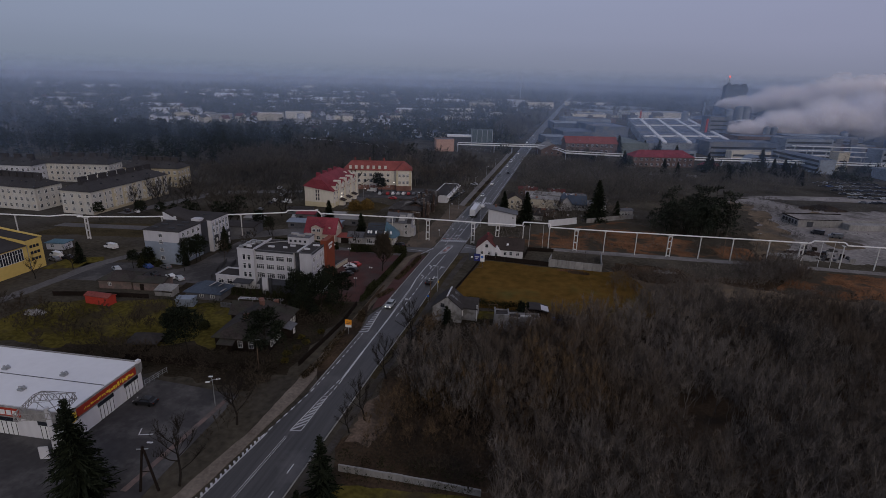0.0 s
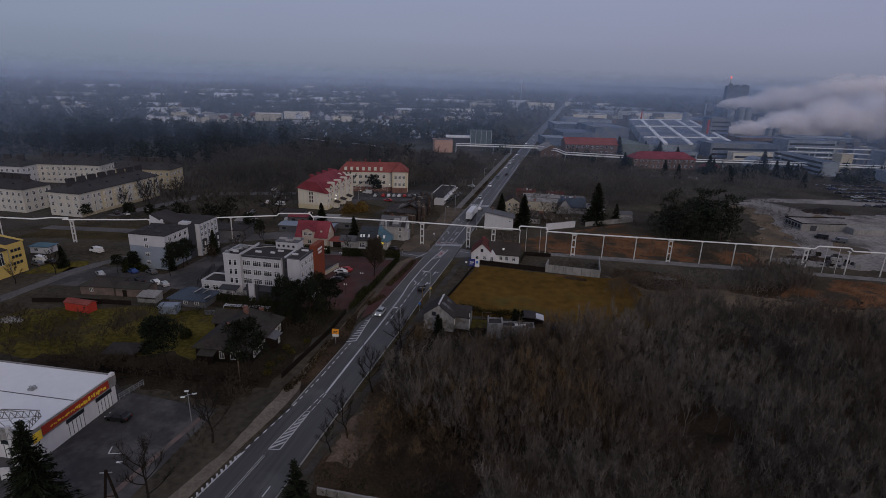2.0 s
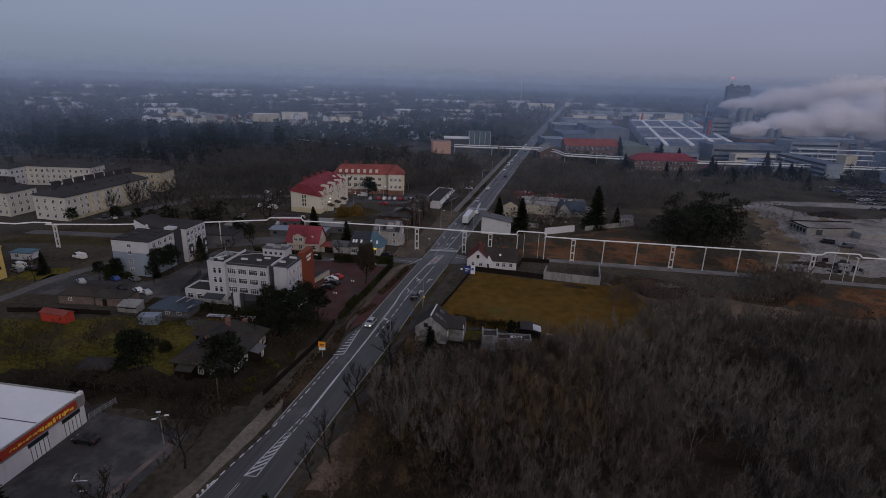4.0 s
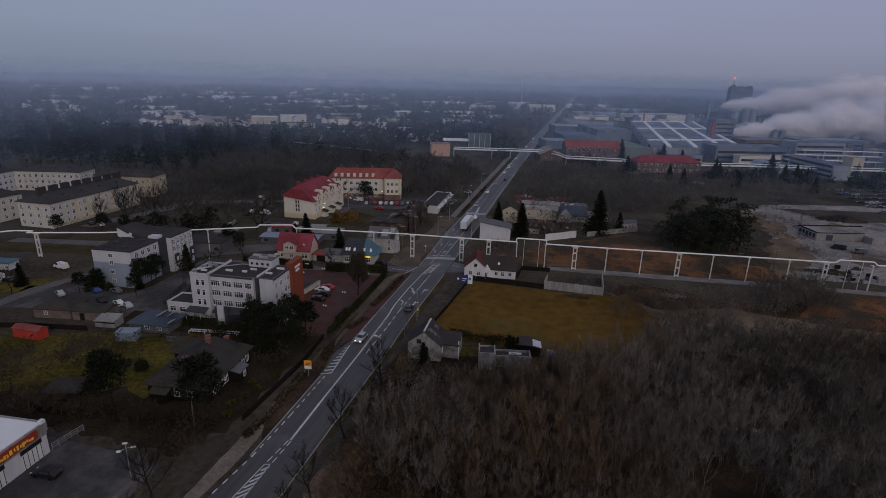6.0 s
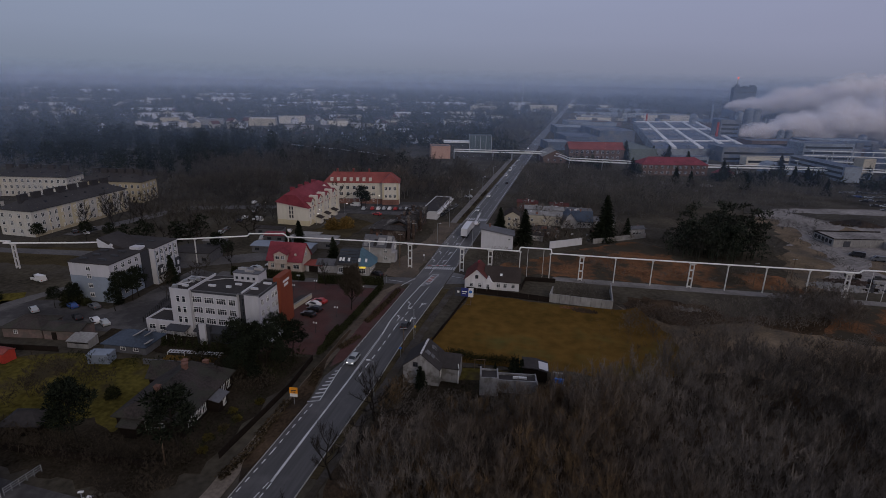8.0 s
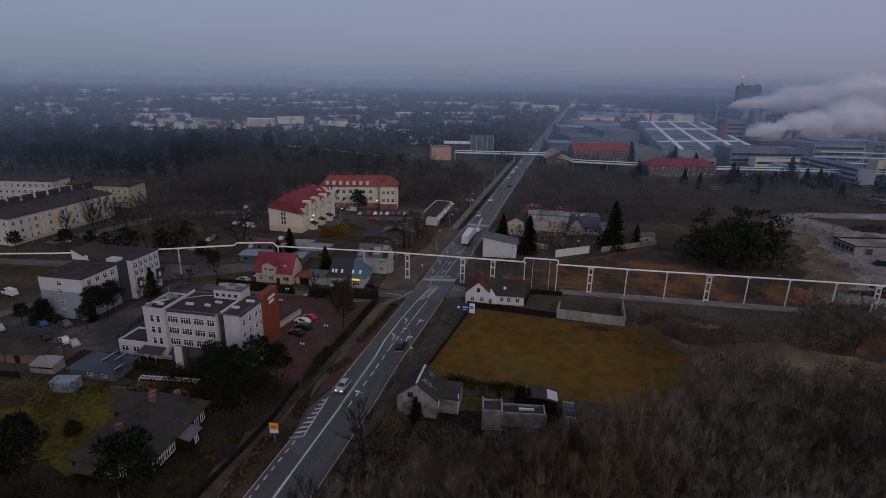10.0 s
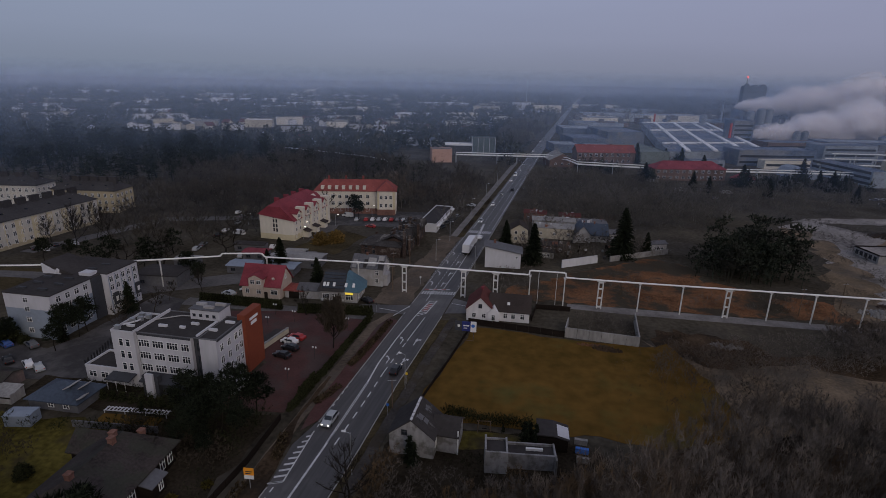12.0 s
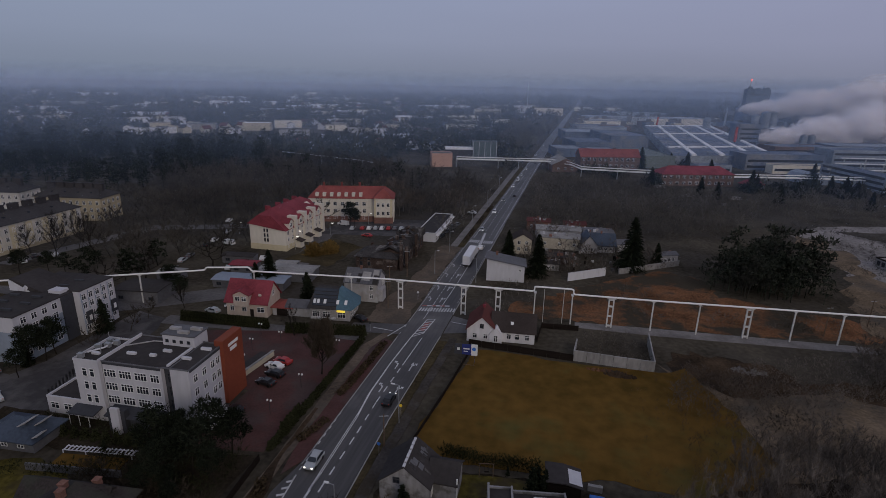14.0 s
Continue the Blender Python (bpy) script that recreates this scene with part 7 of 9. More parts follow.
def fill(poly, gap, templates, lo, hi, width=1.0, bare_spots=0.0):
    xs, ys = [p[0] for p in poly], [p[1] for p in poly]
    out, y = [], min(ys)
    while y < max(ys):
        x = min(xs)
        while x < max(xs):
            px, py = x + tg.uniform(-0.5, 0.5) * gap, y + tg.uniform(-0.5, 0.5) * gap
            if inside(px, py, poly) and noise.noise((px * 0.06, py * 0.06, 0.3)) > -1 + bare_spots:
                h = tg.uniform(lo, hi) * (1 + 0.4 * noise.noise((px * 0.05, py * 0.05, 2.0)))
                out.append((int(tg.integers(len(templates))), px, py, 0.0, tg.uniform(0, 6.28), h * width * tg.uniform(0.85, 1.2), h))
            x += gap
        y += gap
    return out


def wood(name, templates, places, material, label):
    me = tri_mesh(name, *scatter(templates, places), material)
    return tagged(new(name, me), label, "thicket", kind="stuff")


NEAR = [(40, 40), (175, 40), (190, 156), (150, 160), (122, 156), (104, 152), (88, 156), (76, 156), (66, 150), (60, 138), (50, 126), (28, 119), (20, 112), (16.5, 104), (19, 92), (40, 84)]
wood("thicket", THICKET, fill(NEAR, 2.3, THICKET, 0.75, 1.3, 0.9, 0.5), M_TWIG, "dense thicket of leafless grey-brown young trees")
wood("thicket", THICKET, fill([(20, 96), (40, 88), (58, 92), (60, 122), (36, 125), (22, 118)], 3.0, THICKET, 0.8, 1.15, 1.0, 0.8), M_TWIGOCH, "ochre-tinged leafless saplings")
wood("thicket", SHRUB, fill([(14.5, 74.2), (40, 75), (42, 92), (18, 104), (18.5, 92), (18, 80)], 1.75, SHRUB, 0.45, 0.95), M_TWIGDK, "low leafless scrub above a garden wall")
wood("thicket", THICKET, fill([(15, 78), (42, 78), (44, 92), (20, 104), (15, 98)], 2.6, THICKET, 0.35, 0.7, 1.2, 0.6), M_TWIGOCH, "russet-brown leafless bushes beside the road")
wood("thicket", SHRUB, fill([(16, 84), (32, 84), (34, 100), (18, 104)], 2.6, SHRUB, 0.5, 1.0), M_TWIGOCH, "ochre bushes at the edge of a thicket")
wood("thicket", SHRUB, fill([(13.6, 70.4), (36, 71.6), (36, 72.8), (13.6, 72.2)], 1.1, SHRUB, 0.3, 0.55, 1.0, 0.7), M_HEDGE, "dark bushes before a garden wall")
wood("thicket", SHRUB, fill([(14, 73.6), (38, 74.2), (38, 76.5), (14, 76)], 1.2, SHRUB, 0.3, 0.6), M_HEDGE, "dark bushes along a garden wall")
wood("thicket", SHRUB, fill([(16, 112), (28, 119), (50, 126), (60, 138), (50, 132), (43, 128), (30, 127.5), (24, 128), (14.5, 126)], 1.7, SHRUB, 0.5, 0.9), M_TWIG, "low leafless scrub before sheds")
wood("bare_trees", SHRUB, fill([(21.5, 142.0), (37.5, 142.6), (37.5, 144.0), (21.5, 143.4)], 0.42, SHRUB, 0.4, 0.75), M_HEDGE, "dark hedge between a garden and a field")
wood("bare_trees", SHRUB, fill([(24.5, 129.5), (30.5, 130.0), (30.5, 133.5), (25.0, 133.0)], 0.9, SHRUB, 0.25, 0.5), M_HEDGE, "dark shrubs between a house and a shed")
wood("thicket", SHRUB, fill([(14, 118), (17, 117), (16.5, 128.5), (13.8, 129)], 1.4, SHRUB, 0.6, 1.1), M_TWIGOCH, "olive-brown bushes beside a house")
wood("thicket", SHRUB, fill([(70, 178), (84, 172), (120, 188), (124, 200), (100, 199), (82, 192)], 1.9, SHRUB, 0.5, 1.0), M_TWIG, "low leafless scrub beside the service road")
wood("thicket", SHRUB, fill([(62, 152), (76, 157), (104, 153), (150, 161), (190, 157), (190, 186), (134, 187), (112, 178), (88, 174), (66, 186), (60, 168)], 1.9, SHRUB, 0.3, 0.85, 1.0, 0.85), M_TWIG, "low leafless scrub behind a thicket")
wood("thicket", SHRUB, fill([(66, 154), (104, 155), (150, 163), (190, 160), (190, 182), (134, 181), (112, 174), (88, 170), (70, 180)], 3.4, SHRUB, 0.3, 0.7, 1.1, 1.05), M_TWIGDK, "dark low scrub behind a thicket")
wood("dry_weeds", SHRUB, fill([(40, 136), (60, 136), (76, 156), (70, 182), (52, 181), (56, 150)], 2.3, SHRUB, 0.08, 0.28, 1.0, 0.8), M_TWIGOCH, "tufts of dry grass in a field")
wood("thicket", SHRUB, fill([(104, 186), (122, 186), (124, 204), (106, 200)], 1.6, SHRUB, 1.2, 1.8), M_TWIG, "dense grey leafless scrub")
wood("thicket", SHRUB, fill([(13.5, 92), (17, 92), (17, 122), (14.5, 126)], 1.8, SHRUB, 0.4, 0.9), M_TWIGDK, "leafless scrub along the verge")
wood("thicket", SHRUB, fill([(-52, 90), (-14, 93), (-9, 98), (-30, 99), (-52, 96)], 1.7, SHRUB, 0.4, 0.8), M_TWIGDK, "leafless scrub along a fence")
wood("thicket", SHRUB, fill([(-90, 96), (-58, 96), (-50, 106), (-60, 110), (-90, 108)], 2.6, SHRUB, 0.5, 1.1), M_TWIGDK, "leafless garden bushes")
wood("thicket", SHRUB, fill([(-12, 84), (-8.6, 70), (-9.6, 96), (-26, 91)], 1.8, SHRUB, 0.4, 0.9), M_TWIGDK, "leafless roadside bushes")
for i, (x, y, h) in enumerate(((71.2, 102.8, 8.5), (56, 112, 8), (62, 121, 8), (88, 120, 9), (97, 132, 9), (47, 100, 8), (80, 98, 8), (52, 88, 7.5))):
    tree_thing("birch", bare_tree(200 + i, h, 0.2, 0.15, 6, 3, 4, 0.07, 1.0, 0.03), M_BIRCH, M_TWIG, x, y, i * 60, "slim pale birch in the thicket", group="birches")
wood("far_wood", FAR_BARE, fill([(-60, 300), (-12, 300), (-10, 372), (-60, 384), (-88, 420), (-150, 430), (-210, 330), (-150, 300), (-100, 300)], 6.4, FAR_BARE, 0.7, 1.25), M_TWIGMID, "leafless grey-brown wood behind buildings")
wood("far_wood", FAR_BARE, fill([(16, 300), (60, 296), (85, 290), (110, 320), (125, 392), (90, 398), (30, 425), (14, 405)], 5.0, FAR_BARE, 0.5, 0.85), M_TWIGFAR, "leafless scrub wood beside the avenue")
wood("far_wood", FAR_BARE, fill([(110, 320), (150, 352), (230, 380), (200, 425), (125, 405)], 6.5, FAR_BARE, 0.35, 0.75), M_TWIGFAR, "leafless scrub on waste ground")
wood("far_wood", FAR_BARE, fill([(-14, 540), (-6, 540), (2, 900), (-60, 900), (-40, 600)], 7, FAR_BARE, 0.8, 1.3), M_TWIGFAR, "leafless avenue trees")
wood("far_wood", FAR_BARE, fill([(-190, 270), (-120, 262), (-90, 300), (-140, 320)], 6.5, FAR_BARE, 0.8, 1.2), M_TWIGMID, "leafless trees behind a housing estate")
wood("pine_wood", PINES, fill([(-120, 330), (-40, 335), (-40, 375), (-95, 410), (-150, 440), (-175, 380)], 14, PINES, 0.6, 1.1), M_PINEN, "dark conifers among leafless park trees")
av = fill([(-9, 268), (-7.5, 268), (-8, 470), (-9.5, 470)], 3.6, FAR_BARE, 0.6, 0.85)
wood("far_wood", FAR_BARE, av, M_TWIGFAR, "row of leafless trees along the avenue")
PARK = [both(pine(350 + i, 11.0, 3.8, 14, 40, 0.2, 0.3)) for i in range(3)]
MID_BARE = [both(bare_tree(160 + i, 10.0, 0.4, 0.36, 10, 5, 8, 0.2, 0.75, 0.06)) for i in range(5)]
wood("bare_trees", MID_BARE, fill([(-150, 205), (-128, 212), (-100, 206), (-84, 214), (-78, 232), (-84, 262), (-110, 296), (-150, 290), (-146, 245)], 8.0, MID_BARE, 0.6, 1.25), M_TWIGMID, "scattered leafless trees between housing and wood")
wood("bare_trees", MID_BARE, fill([(-62, 296), (-20, 304), (-14, 330), (-70, 330)], 7.0, MID_BARE, 0.7, 1.1), M_TWIGFAR, "leafless trees behind yellow buildings")
wood("bare_trees", MID_BARE, fill([(16, 238), (40, 236), (70, 262), (66, 296), (20, 298), (16, 262)], 5.6, MID_BARE, 0.3, 0.65, 1.0, 0.8), M_TWIG, "leafless yard trees between small houses")
wood("bare_trees", SHRUB, fill([(16, 240), (40, 240), (66, 262), (62, 294), (20, 296)], 2.8, SHRUB, 0.3, 0.8, 1.0, 0.9), M_TWIGDK, "leafless scrub between small houses")
wood("bare_trees", SHRUB, fill([(43, 184), (59, 184), (59.2, 197), (46, 198), (43, 192)], 1.7, SHRUB, 0.35, 0.7), M_TWIG, "leafless scrub in a walled yard")
wood("dry_weeds", SHRUB, fill([(24, 205), (60, 208), (96, 211.5), (116, 215), (114, 224), (98, 227), (70, 231), (48, 230), (36, 221), (25, 213)], 2.0, SHRUB, 0.12, 0.35), M_TWIGOCH, "dry ochre weeds on bare soil")
wood("dry_weeds", SHRUB, fill([(26, 206), (60, 209), (96, 212), (118, 216), (114, 228), (80, 234), (48, 234), (34, 222)], 2.6, SHRUB, 0.2, 0.6, 1.2, 1.05), M_TWIG, "dark leafless scrub clumps on bare soil")
wood("dry_weeds", SHRUB, fill([(116, 218), (136, 221), (144, 240), (146, 268), (152, 300), (172, 316), (160, 338), (140, 346), (120, 332), (126, 300), (116, 262), (112, 240)], 2.5, SHRUB, 0.2, 0.6, 1.2, 0.8), M_TWIGMID, "dark weeds at the edge of cleared ground")
wood("dry_weeds", SHRUB, fill([(134, 224), (235, 232), (255, 296), (220, 326), (180, 312), (150, 262)], 4.2, SHRUB, 0.1, 0.3, 1.5, 1.0), M_TWIGMID, "low weeds scattered on cleared ground")
wood("dry_weeds", SHRUB, fill([(120, 197), (136, 191), (170, 187), (190, 190), (180, 204), (130, 203)], 2.2, SHRUB, 0.15, 0.35), M_TWIGOCH, "dry ochre weeds on bare soil")
wood("dry_weeds", SHRUB, fill([(14, 196), (30, 196), (30, 232), (38, 238), (60, 250), (80, 262), (72, 268), (44, 252), (16, 224)], 2.4, SHRUB, 0.25, 0.6), M_TWIG, "leafless weeds between yards")
wood("dry_weeds", SHRUB, fill([(58, 134), (74, 156), (74, 170), (66, 186), (60, 178), (62, 150), (52, 138)], 1.9, SHRUB, 0.2, 0.55), M_TWIGOCH, "tall dry weeds at the edge of a field")
wood("bare_trees", FAR_BARE, fill([(-80, 300), (-60, 292), (-14, 305), (-12, 322), (-80, 322)], 6.0, FAR_BARE, 0.8, 1.2), M_TWIG, "tall leafless trees behind a yard")
wood("bare_trees", PARK, fill([(-116, 186), (-92, 192), (-86, 206), (-96, 214), (-118, 204)], 8.0, PARK, 0.5, 0.8), M_PINEN, "dark pines beside a side street")
wood("bare_trees", SHRUB, fill([(-32, 125.5), (-8.6, 122), (-9.0, 134), (-30, 133.6)], 1.5, SHRUB, 0.4, 0.8), M_HEDGE, "dark hotel shrubbery")
wood("bare_trees", SHRUB, fill([(-58, 118.4), (-42, 119.6), (-28, 122), (-28, 125), (-44, 121), (-58, 120.4)], 1.3, SHRUB, 0.4, 0.8), M_HEDGE, "dark hedge before a terrace")
wood("bare_trees", SHRUB, fill([(-52, 131), (-30, 132.4), (-30, 135), (-52, 134.4)], 1.1, SHRUB, 0.25, 0.5), M_HEDGE, "dark clipped bushes at the hotel front")
wood("bare_trees", SHRUB, fill([(-30, 117), (-9, 118), (-9, 123), (-30, 123.5)], 1.5, SHRUB, 0.5, 1.0), M_TWIGDK, "leafless garden hedge")
wood("bare_trees", SHRUB, fill([(-14, 98), (-9, 97), (-8.6, 120), (-13, 119)], 1.6, SHRUB, 0.25, 0.6), M_HEDGE, "dark garden shrubs beside a fence")
wood("bare_trees", SHRUB, fill([(-58, 104.6), (-40, 106), (-40, 109.5), (-58, 108.5)], 1.3, SHRUB, 0.35, 0.6), M_TWIGDK, "brown fruit bushes in rows")
wood("bare_trees", SHRUB, fill([(-62, 91), (-30, 93.5), (-14, 96), (-10, 97), (-13, 102), (-28, 98.5), (-50, 97)], 1.6, SHRUB, 0.35, 0.75), M_TWIGDK, "brown bushes along a garden fence")
wood("bare_trees", SHRUB, fill([(-62, 112.6), (-46, 111), (-40, 114), (-47, 117), (-62, 115.5)], 1.5, SHRUB, 0.4, 0.9), M_TWIGDK, "leafless fruit bushes in a garden")
wood("bare_trees", MID_BARE, fill([(-100, 92), (-62, 90), (-56, 96), (-66, 104), (-100, 108)], 5.0, MID_BARE, 0.35, 0.65), M_TWIGDK, "leafless garden trees")
wood("bare_trees", MID_BARE, fill([(-50, 88.8), (-14, 91), (-14, 95), (-34, 97), (-50, 94)], 4.6, MID_BARE, 0.3, 0.6), M_TWIGDK, "leafless trees along a garden fence")
wood("bare_trees", MID_BARE, fill([(-96, 144), (-92, 175), (-74, 180), (-60, 172), (-64, 150), (-70, 150), (-72, 176), (-90, 172)], 6.0, MID_BARE, 0.4, 0.8), M_TWIGDK, "leafless trees round a housing block")
GROVE = [both(pine(330 + i, 13.5, 3.0 + 0.5 * i, 30, 110, 0.2, 0.12)) for i in range(4)]
wood("pine_wood", PINES, fill([(-420, 300), (-200, 300), (-175, 330), (-160, 430), (-240, 470), (-420, 440)], 9.4, PINES, 0.7, 1.35), M_PINEN, "dark pine wood behind a housing estate")
wood("pine_wood", PINES, fill([(83, 241), (92, 236), (108, 238), (115, 248), (106, 260), (88, 256)], 3.2, GROVE, 0.55, 1.25) + fill([(80, 240), (92, 234), (112, 235), (118, 250), (106, 263), (84, 258)], 5.0, GROVE, 0.3, 0.7), M_HAZEPINEN, "dense dark pine grove")

# ---- vehicles ----
def car(kind, x, y, rz, lit=False, group="", body="hatchback"):
    words = {"hatchback": "hatchback car", "estate": "estate car", "van": "van"}[body]
    c = thing("van" if body == "van" else "car", x, y, ground_z(x, y), rz, f"{kind} {words} " + ("driving on the road with headlights on" if lit else "parked on the hard standing"), "van" if body == "van" else "car", group)
    p = PAINTS[kind]
    if body == "van":
        low = [(-2.5, 0.35), (2.5, 0.35), (2.55, 1.0), (1.9, 1.15), (-2.5, 1.15)]
        top = [(-2.5, 1.15), (1.9, 1.15), (1.2, 2.0), (-2.45, 2.05)]
        glass = [(0.5, 1.2), (1.82, 1.2), (1.18, 1.9), (0.5, 1.92)]
        w = 0.95
    else:
        low = [(-2.1, 0.3), (2.1, 0.3), (2.15, 0.62), (1.9, 0.82), (0.9, 0.95), (-2.0, 0.98), (-2.15, 0.75)]
        back = -2.0 if body == "estate" else -1.6
        top = [(back, 0.95), (1.05, 0.93), (0.25, 1.42), (-1.2, 1.47), (back + 0.35, 1.36)]
        glass = [(back + 0.12, 1.0), (0.92, 0.98), (0.22, 1.36), (-1.15, 1.40), (back + 0.42, 1.30)]
        w = 0.86
    b = Shape()
    b.add([(sx * w, yy, zz) for sx in (-1, 1) for yy, zz in low], [tuple(range(len(low))), tuple(range(len(low), 2 * len(low)))[::-1]] + [(i, len(low) + i, len(low) + (i + 1) % len(low), (i + 1) % len(low)) for i in range(len(low))])
    m = len(top)
    b.add([(sx * (w - (0.22 if zz > 1.1 else 0.04)), yy, zz) for sx in (-1, 1) for yy, zz in top], [tuple(range(m)), tuple(range(m, 2 * m))[::-1]] + [(i, m + i, m + (i + 1) % m, (i + 1) % m) for i in range(m)])
    part("body", b, p, c)
    g = Shape()
    m = len(glass)
    g.add([(sx * (w - (0.16 if zz > 1.1 else 0.0)), yy, zz) for sx in (-1, 1) for yy, zz in glass], [tuple(range(m)), tuple(range(m, 2 * m))[::-1]])
    part("side_window", g, M_GLASS, c)
    f0, f1 = (top[1], top[2])
    part("windscreen", Shape().add([(-w * 0.85, f0[0] - 0.08, f0[1] + 0.06), (w * 0.85, f0[0] - 0.08, f0[1] + 0.06), (w * 0.7, f1[0] + 0.06, f1[1] - 0.02), (-w * 0.7, f1[0] + 0.06, f1[1] - 0.02), (-w * 0.85, f0[0] - 0.02, f0[1] + 0.08), (w * 0.85, f0[0] - 0.02, f0[1] + 0.08), (w * 0.7, f1[0] + 0.12, f1[1] + 0.0), (-w * 0.7, f1[0] + 0.12, f1[1] + 0.0)], [(0, 1, 2, 3), (7, 6, 5, 4), (0, 4, 5, 1), (2, 6, 7, 3)]), M_GLASS, c)
    for sx in (-1, 1):
        for yy in (-1.3, 1.3):
            part("wheel", Shape().rod((sx * (w - 0.18), yy, 0.31), (sx * (w + 0.02), yy, 0.31), 0.31, 0.31, 12), M_TYRE, c)
        part("headlight", Shape().box(sx * w * 0.72 - 0.14, sx * w * 0.72 + 0.14, low[2][0] - 0.12, low[2][0] + 0.03, 0.58, 0.74), M_LAMP if lit else M_FRAME, c)
        part("tail_light", Shape().box(sx * w * 0.78 - 0.1, sx * w * 0.78 + 0.1, low[0][0] - 0.06, low[0][0] + 0.05, 0.68, 0.85), M_SIGNRED, c)
    return c


car("black", -28.0, 79.6, 95)
for k, x, y, rz, b in (("white", -21.2, 161.2, 80, "hatchback"), ("red", -20.6, 163.6, 80, "hatchback"), ("black", -19.4, 158.4, 80, "estate"), ("black", -19.4, 154.8, 80, "hatchback"), ("white", -20.8, 140.6, 175, "van"), ("black", -20.0, 144.6, 90, "hatchback"),
                       ("blue", -82.4, 141.8, 70, "hatchback"), ("grey", -76.6, 143.2, 70, "hatchback"), ("black", -74.8, 136.4, 60, "hatchback"), ("white", -69.0, 136.2, 60, "estate"), ("silver", -65.8, 135.8, 60, "hatchback"), ("silver", -89.5, 137.0, 60, "hatchback"),
                       ("white", -108.5, 154.5, 80, "van"), ("grey", -115.0, 138.5, 80, "hatchback"), ("white", -117.5, 141.5, 80, "van"), ("black", -112.5, 141.0, 80, "hatchback"), ("white", -138.5, 199.5, 60, "hatchback"), ("black", -140.0, 204.5, 60, "hatchback"), ("black", -143.2, 199.0, 60, "hatchback"), ("silver", -135.0, 208.0, 60, "hatchback"),
                       ("silver", -52.8, 182.8, 80, "hatchback"), ("white", -49.5, 186.8, 85, "estate"), ("grey", -46.8, 188.0, 80, "hatchback"), ("black", -13.0, 189.5, 60, "hatchback"), ("white", -87.0, 238.0, 80, "van"), ("silver", -70.0, 214.0, 20, "hatchback"), ("white", -65.0, 226.0, 20, "hatchback"), ("black", -67.0, 219.0, 20, "hatchback"),
                       ("white", -58.0, 278.0, 80, "van"), ("silver", -51.5, 273.0, 10, "hatchback"), ("red", -47.5, 274.5, 10, "hatchback"), ("white", -44.8, 275.3, 10, "hatchback"), ("silver", -42.2, 276.2, 10, "hatchback"), ("white", -39.6, 277.0, 10, "estate"), ("red", -36.8, 277.5, 10, "hatchback"), ("grey", -34.2, 278.2, 10, "hatchback"), ("silver", -31.6, 279.0, 10, "estate"),
                       ("red", -41.5, 264.5, 80, "hatchback"), ("black", -12.0, 280.0, 170, "estate"), ("black", -11.0, 287.0, 170, "van"), ("black", -12.5, 273.0, 170, "estate"), ("grey", -10.5, 293, 170, "hatchback"), ("silver", -8.6, 318, 80, "hatchback"), ("grey", 158.5, 258, 80, "van"), ("black", 153, 262, 70, "van")):
    car(k, x, y, rz, False, "parked cars", b)
car("silver", 1.4, 135.8, 180, True, "driving cars", "estate")
car("black", 7.2, 155.8, 0, True, "driving cars")
car("white", 1.6, 323, 180, True, "driving cars")
car("white", 1.8, 418, 180, True, "driving cars", "van")
car("silver", 2.0, 470, 180, True, "driving cars")
for i, y in enumerate((262, 288, 352, 366, 395, 440, 505, 530, 556, 590, 640, 700)):
    car(("white", "silver", "grey", "black")[i % 4], 1.7 + 0.1 * (i % 3) if i % 3 else 6.2, y, 180 if i % 3 else 0, True, "driving cars", ("hatchback", "estate")[i % 2])
for i, (x, y) in enumerate(((-89.5, 216), (-90.6, 221), (-93.5, 234), (-94.6, 240), (-97.5, 252), (-102, 262), (-86.5, 208), (-108, 268))):
    car(("silver", "grey", "black", "white")[i % 4], x, y, 14, False, "parked cars", ("estate", "hatchback")[i % 2])
lk = random.Random(9)
for i in range(54):
    car(lk.choice(["silver", "black", "black", "grey", "black", "grey", "blue"]), 206 + (i % 9) * 4.6 + lk.uniform(-1, 1), 345 + (i // 9) * 12.5 + (i % 9) * 0.8 + lk.uniform(-1, 1), 78, False, "cars on the works car park")

lorry = thing("lorry", 5.0, 246.0, 0.1, 1, "white articulated lorry driving along the road", "lorry")
part("trailer", Shape().box(-1.27, 1.27, -7.0, 6.2, 1.1, 4.0), PAINTS["white"], lorry, "white box trailer")
part("tail_frame", Shape().box(-1.3, 1.3, -7.08, -7.0, 1.0, 1.25).box(-1.3, -1.2, -7.08, -7.0, 1.25, 4.02).box(1.2, 1.3, -7.08, -7.0, 1.25, 4.02), M_FRAME, lorry)
part("cab", Shape().along_x([(6.6, 0.6), (8.9, 0.6), (9.0, 1.7), (8.7, 3.3), (6.6, 3.7)], -1.22, 1.22), PAINTS["white"], lorry)
part("windscreen", Shape().box(-1.1, 1.1, 8.8, 8.92, 1.9, 2.9), M_GLASS, lorry)
part("chassis", Shape().box(-0.6, 0.6, -6.8, 8.0, 0.6, 1.1), M_STEELDK, lorry)
for sx in (-1, 1):
    for yy in (-5.6, -4.3, -3.0, 5.0, 7.8):
        part("wheel", Shape().rod((sx * 0.85, yy, 0.5), (sx * 1.22, yy, 0.5), 0.5, 0.5, 14), M_TYRE, lorry)

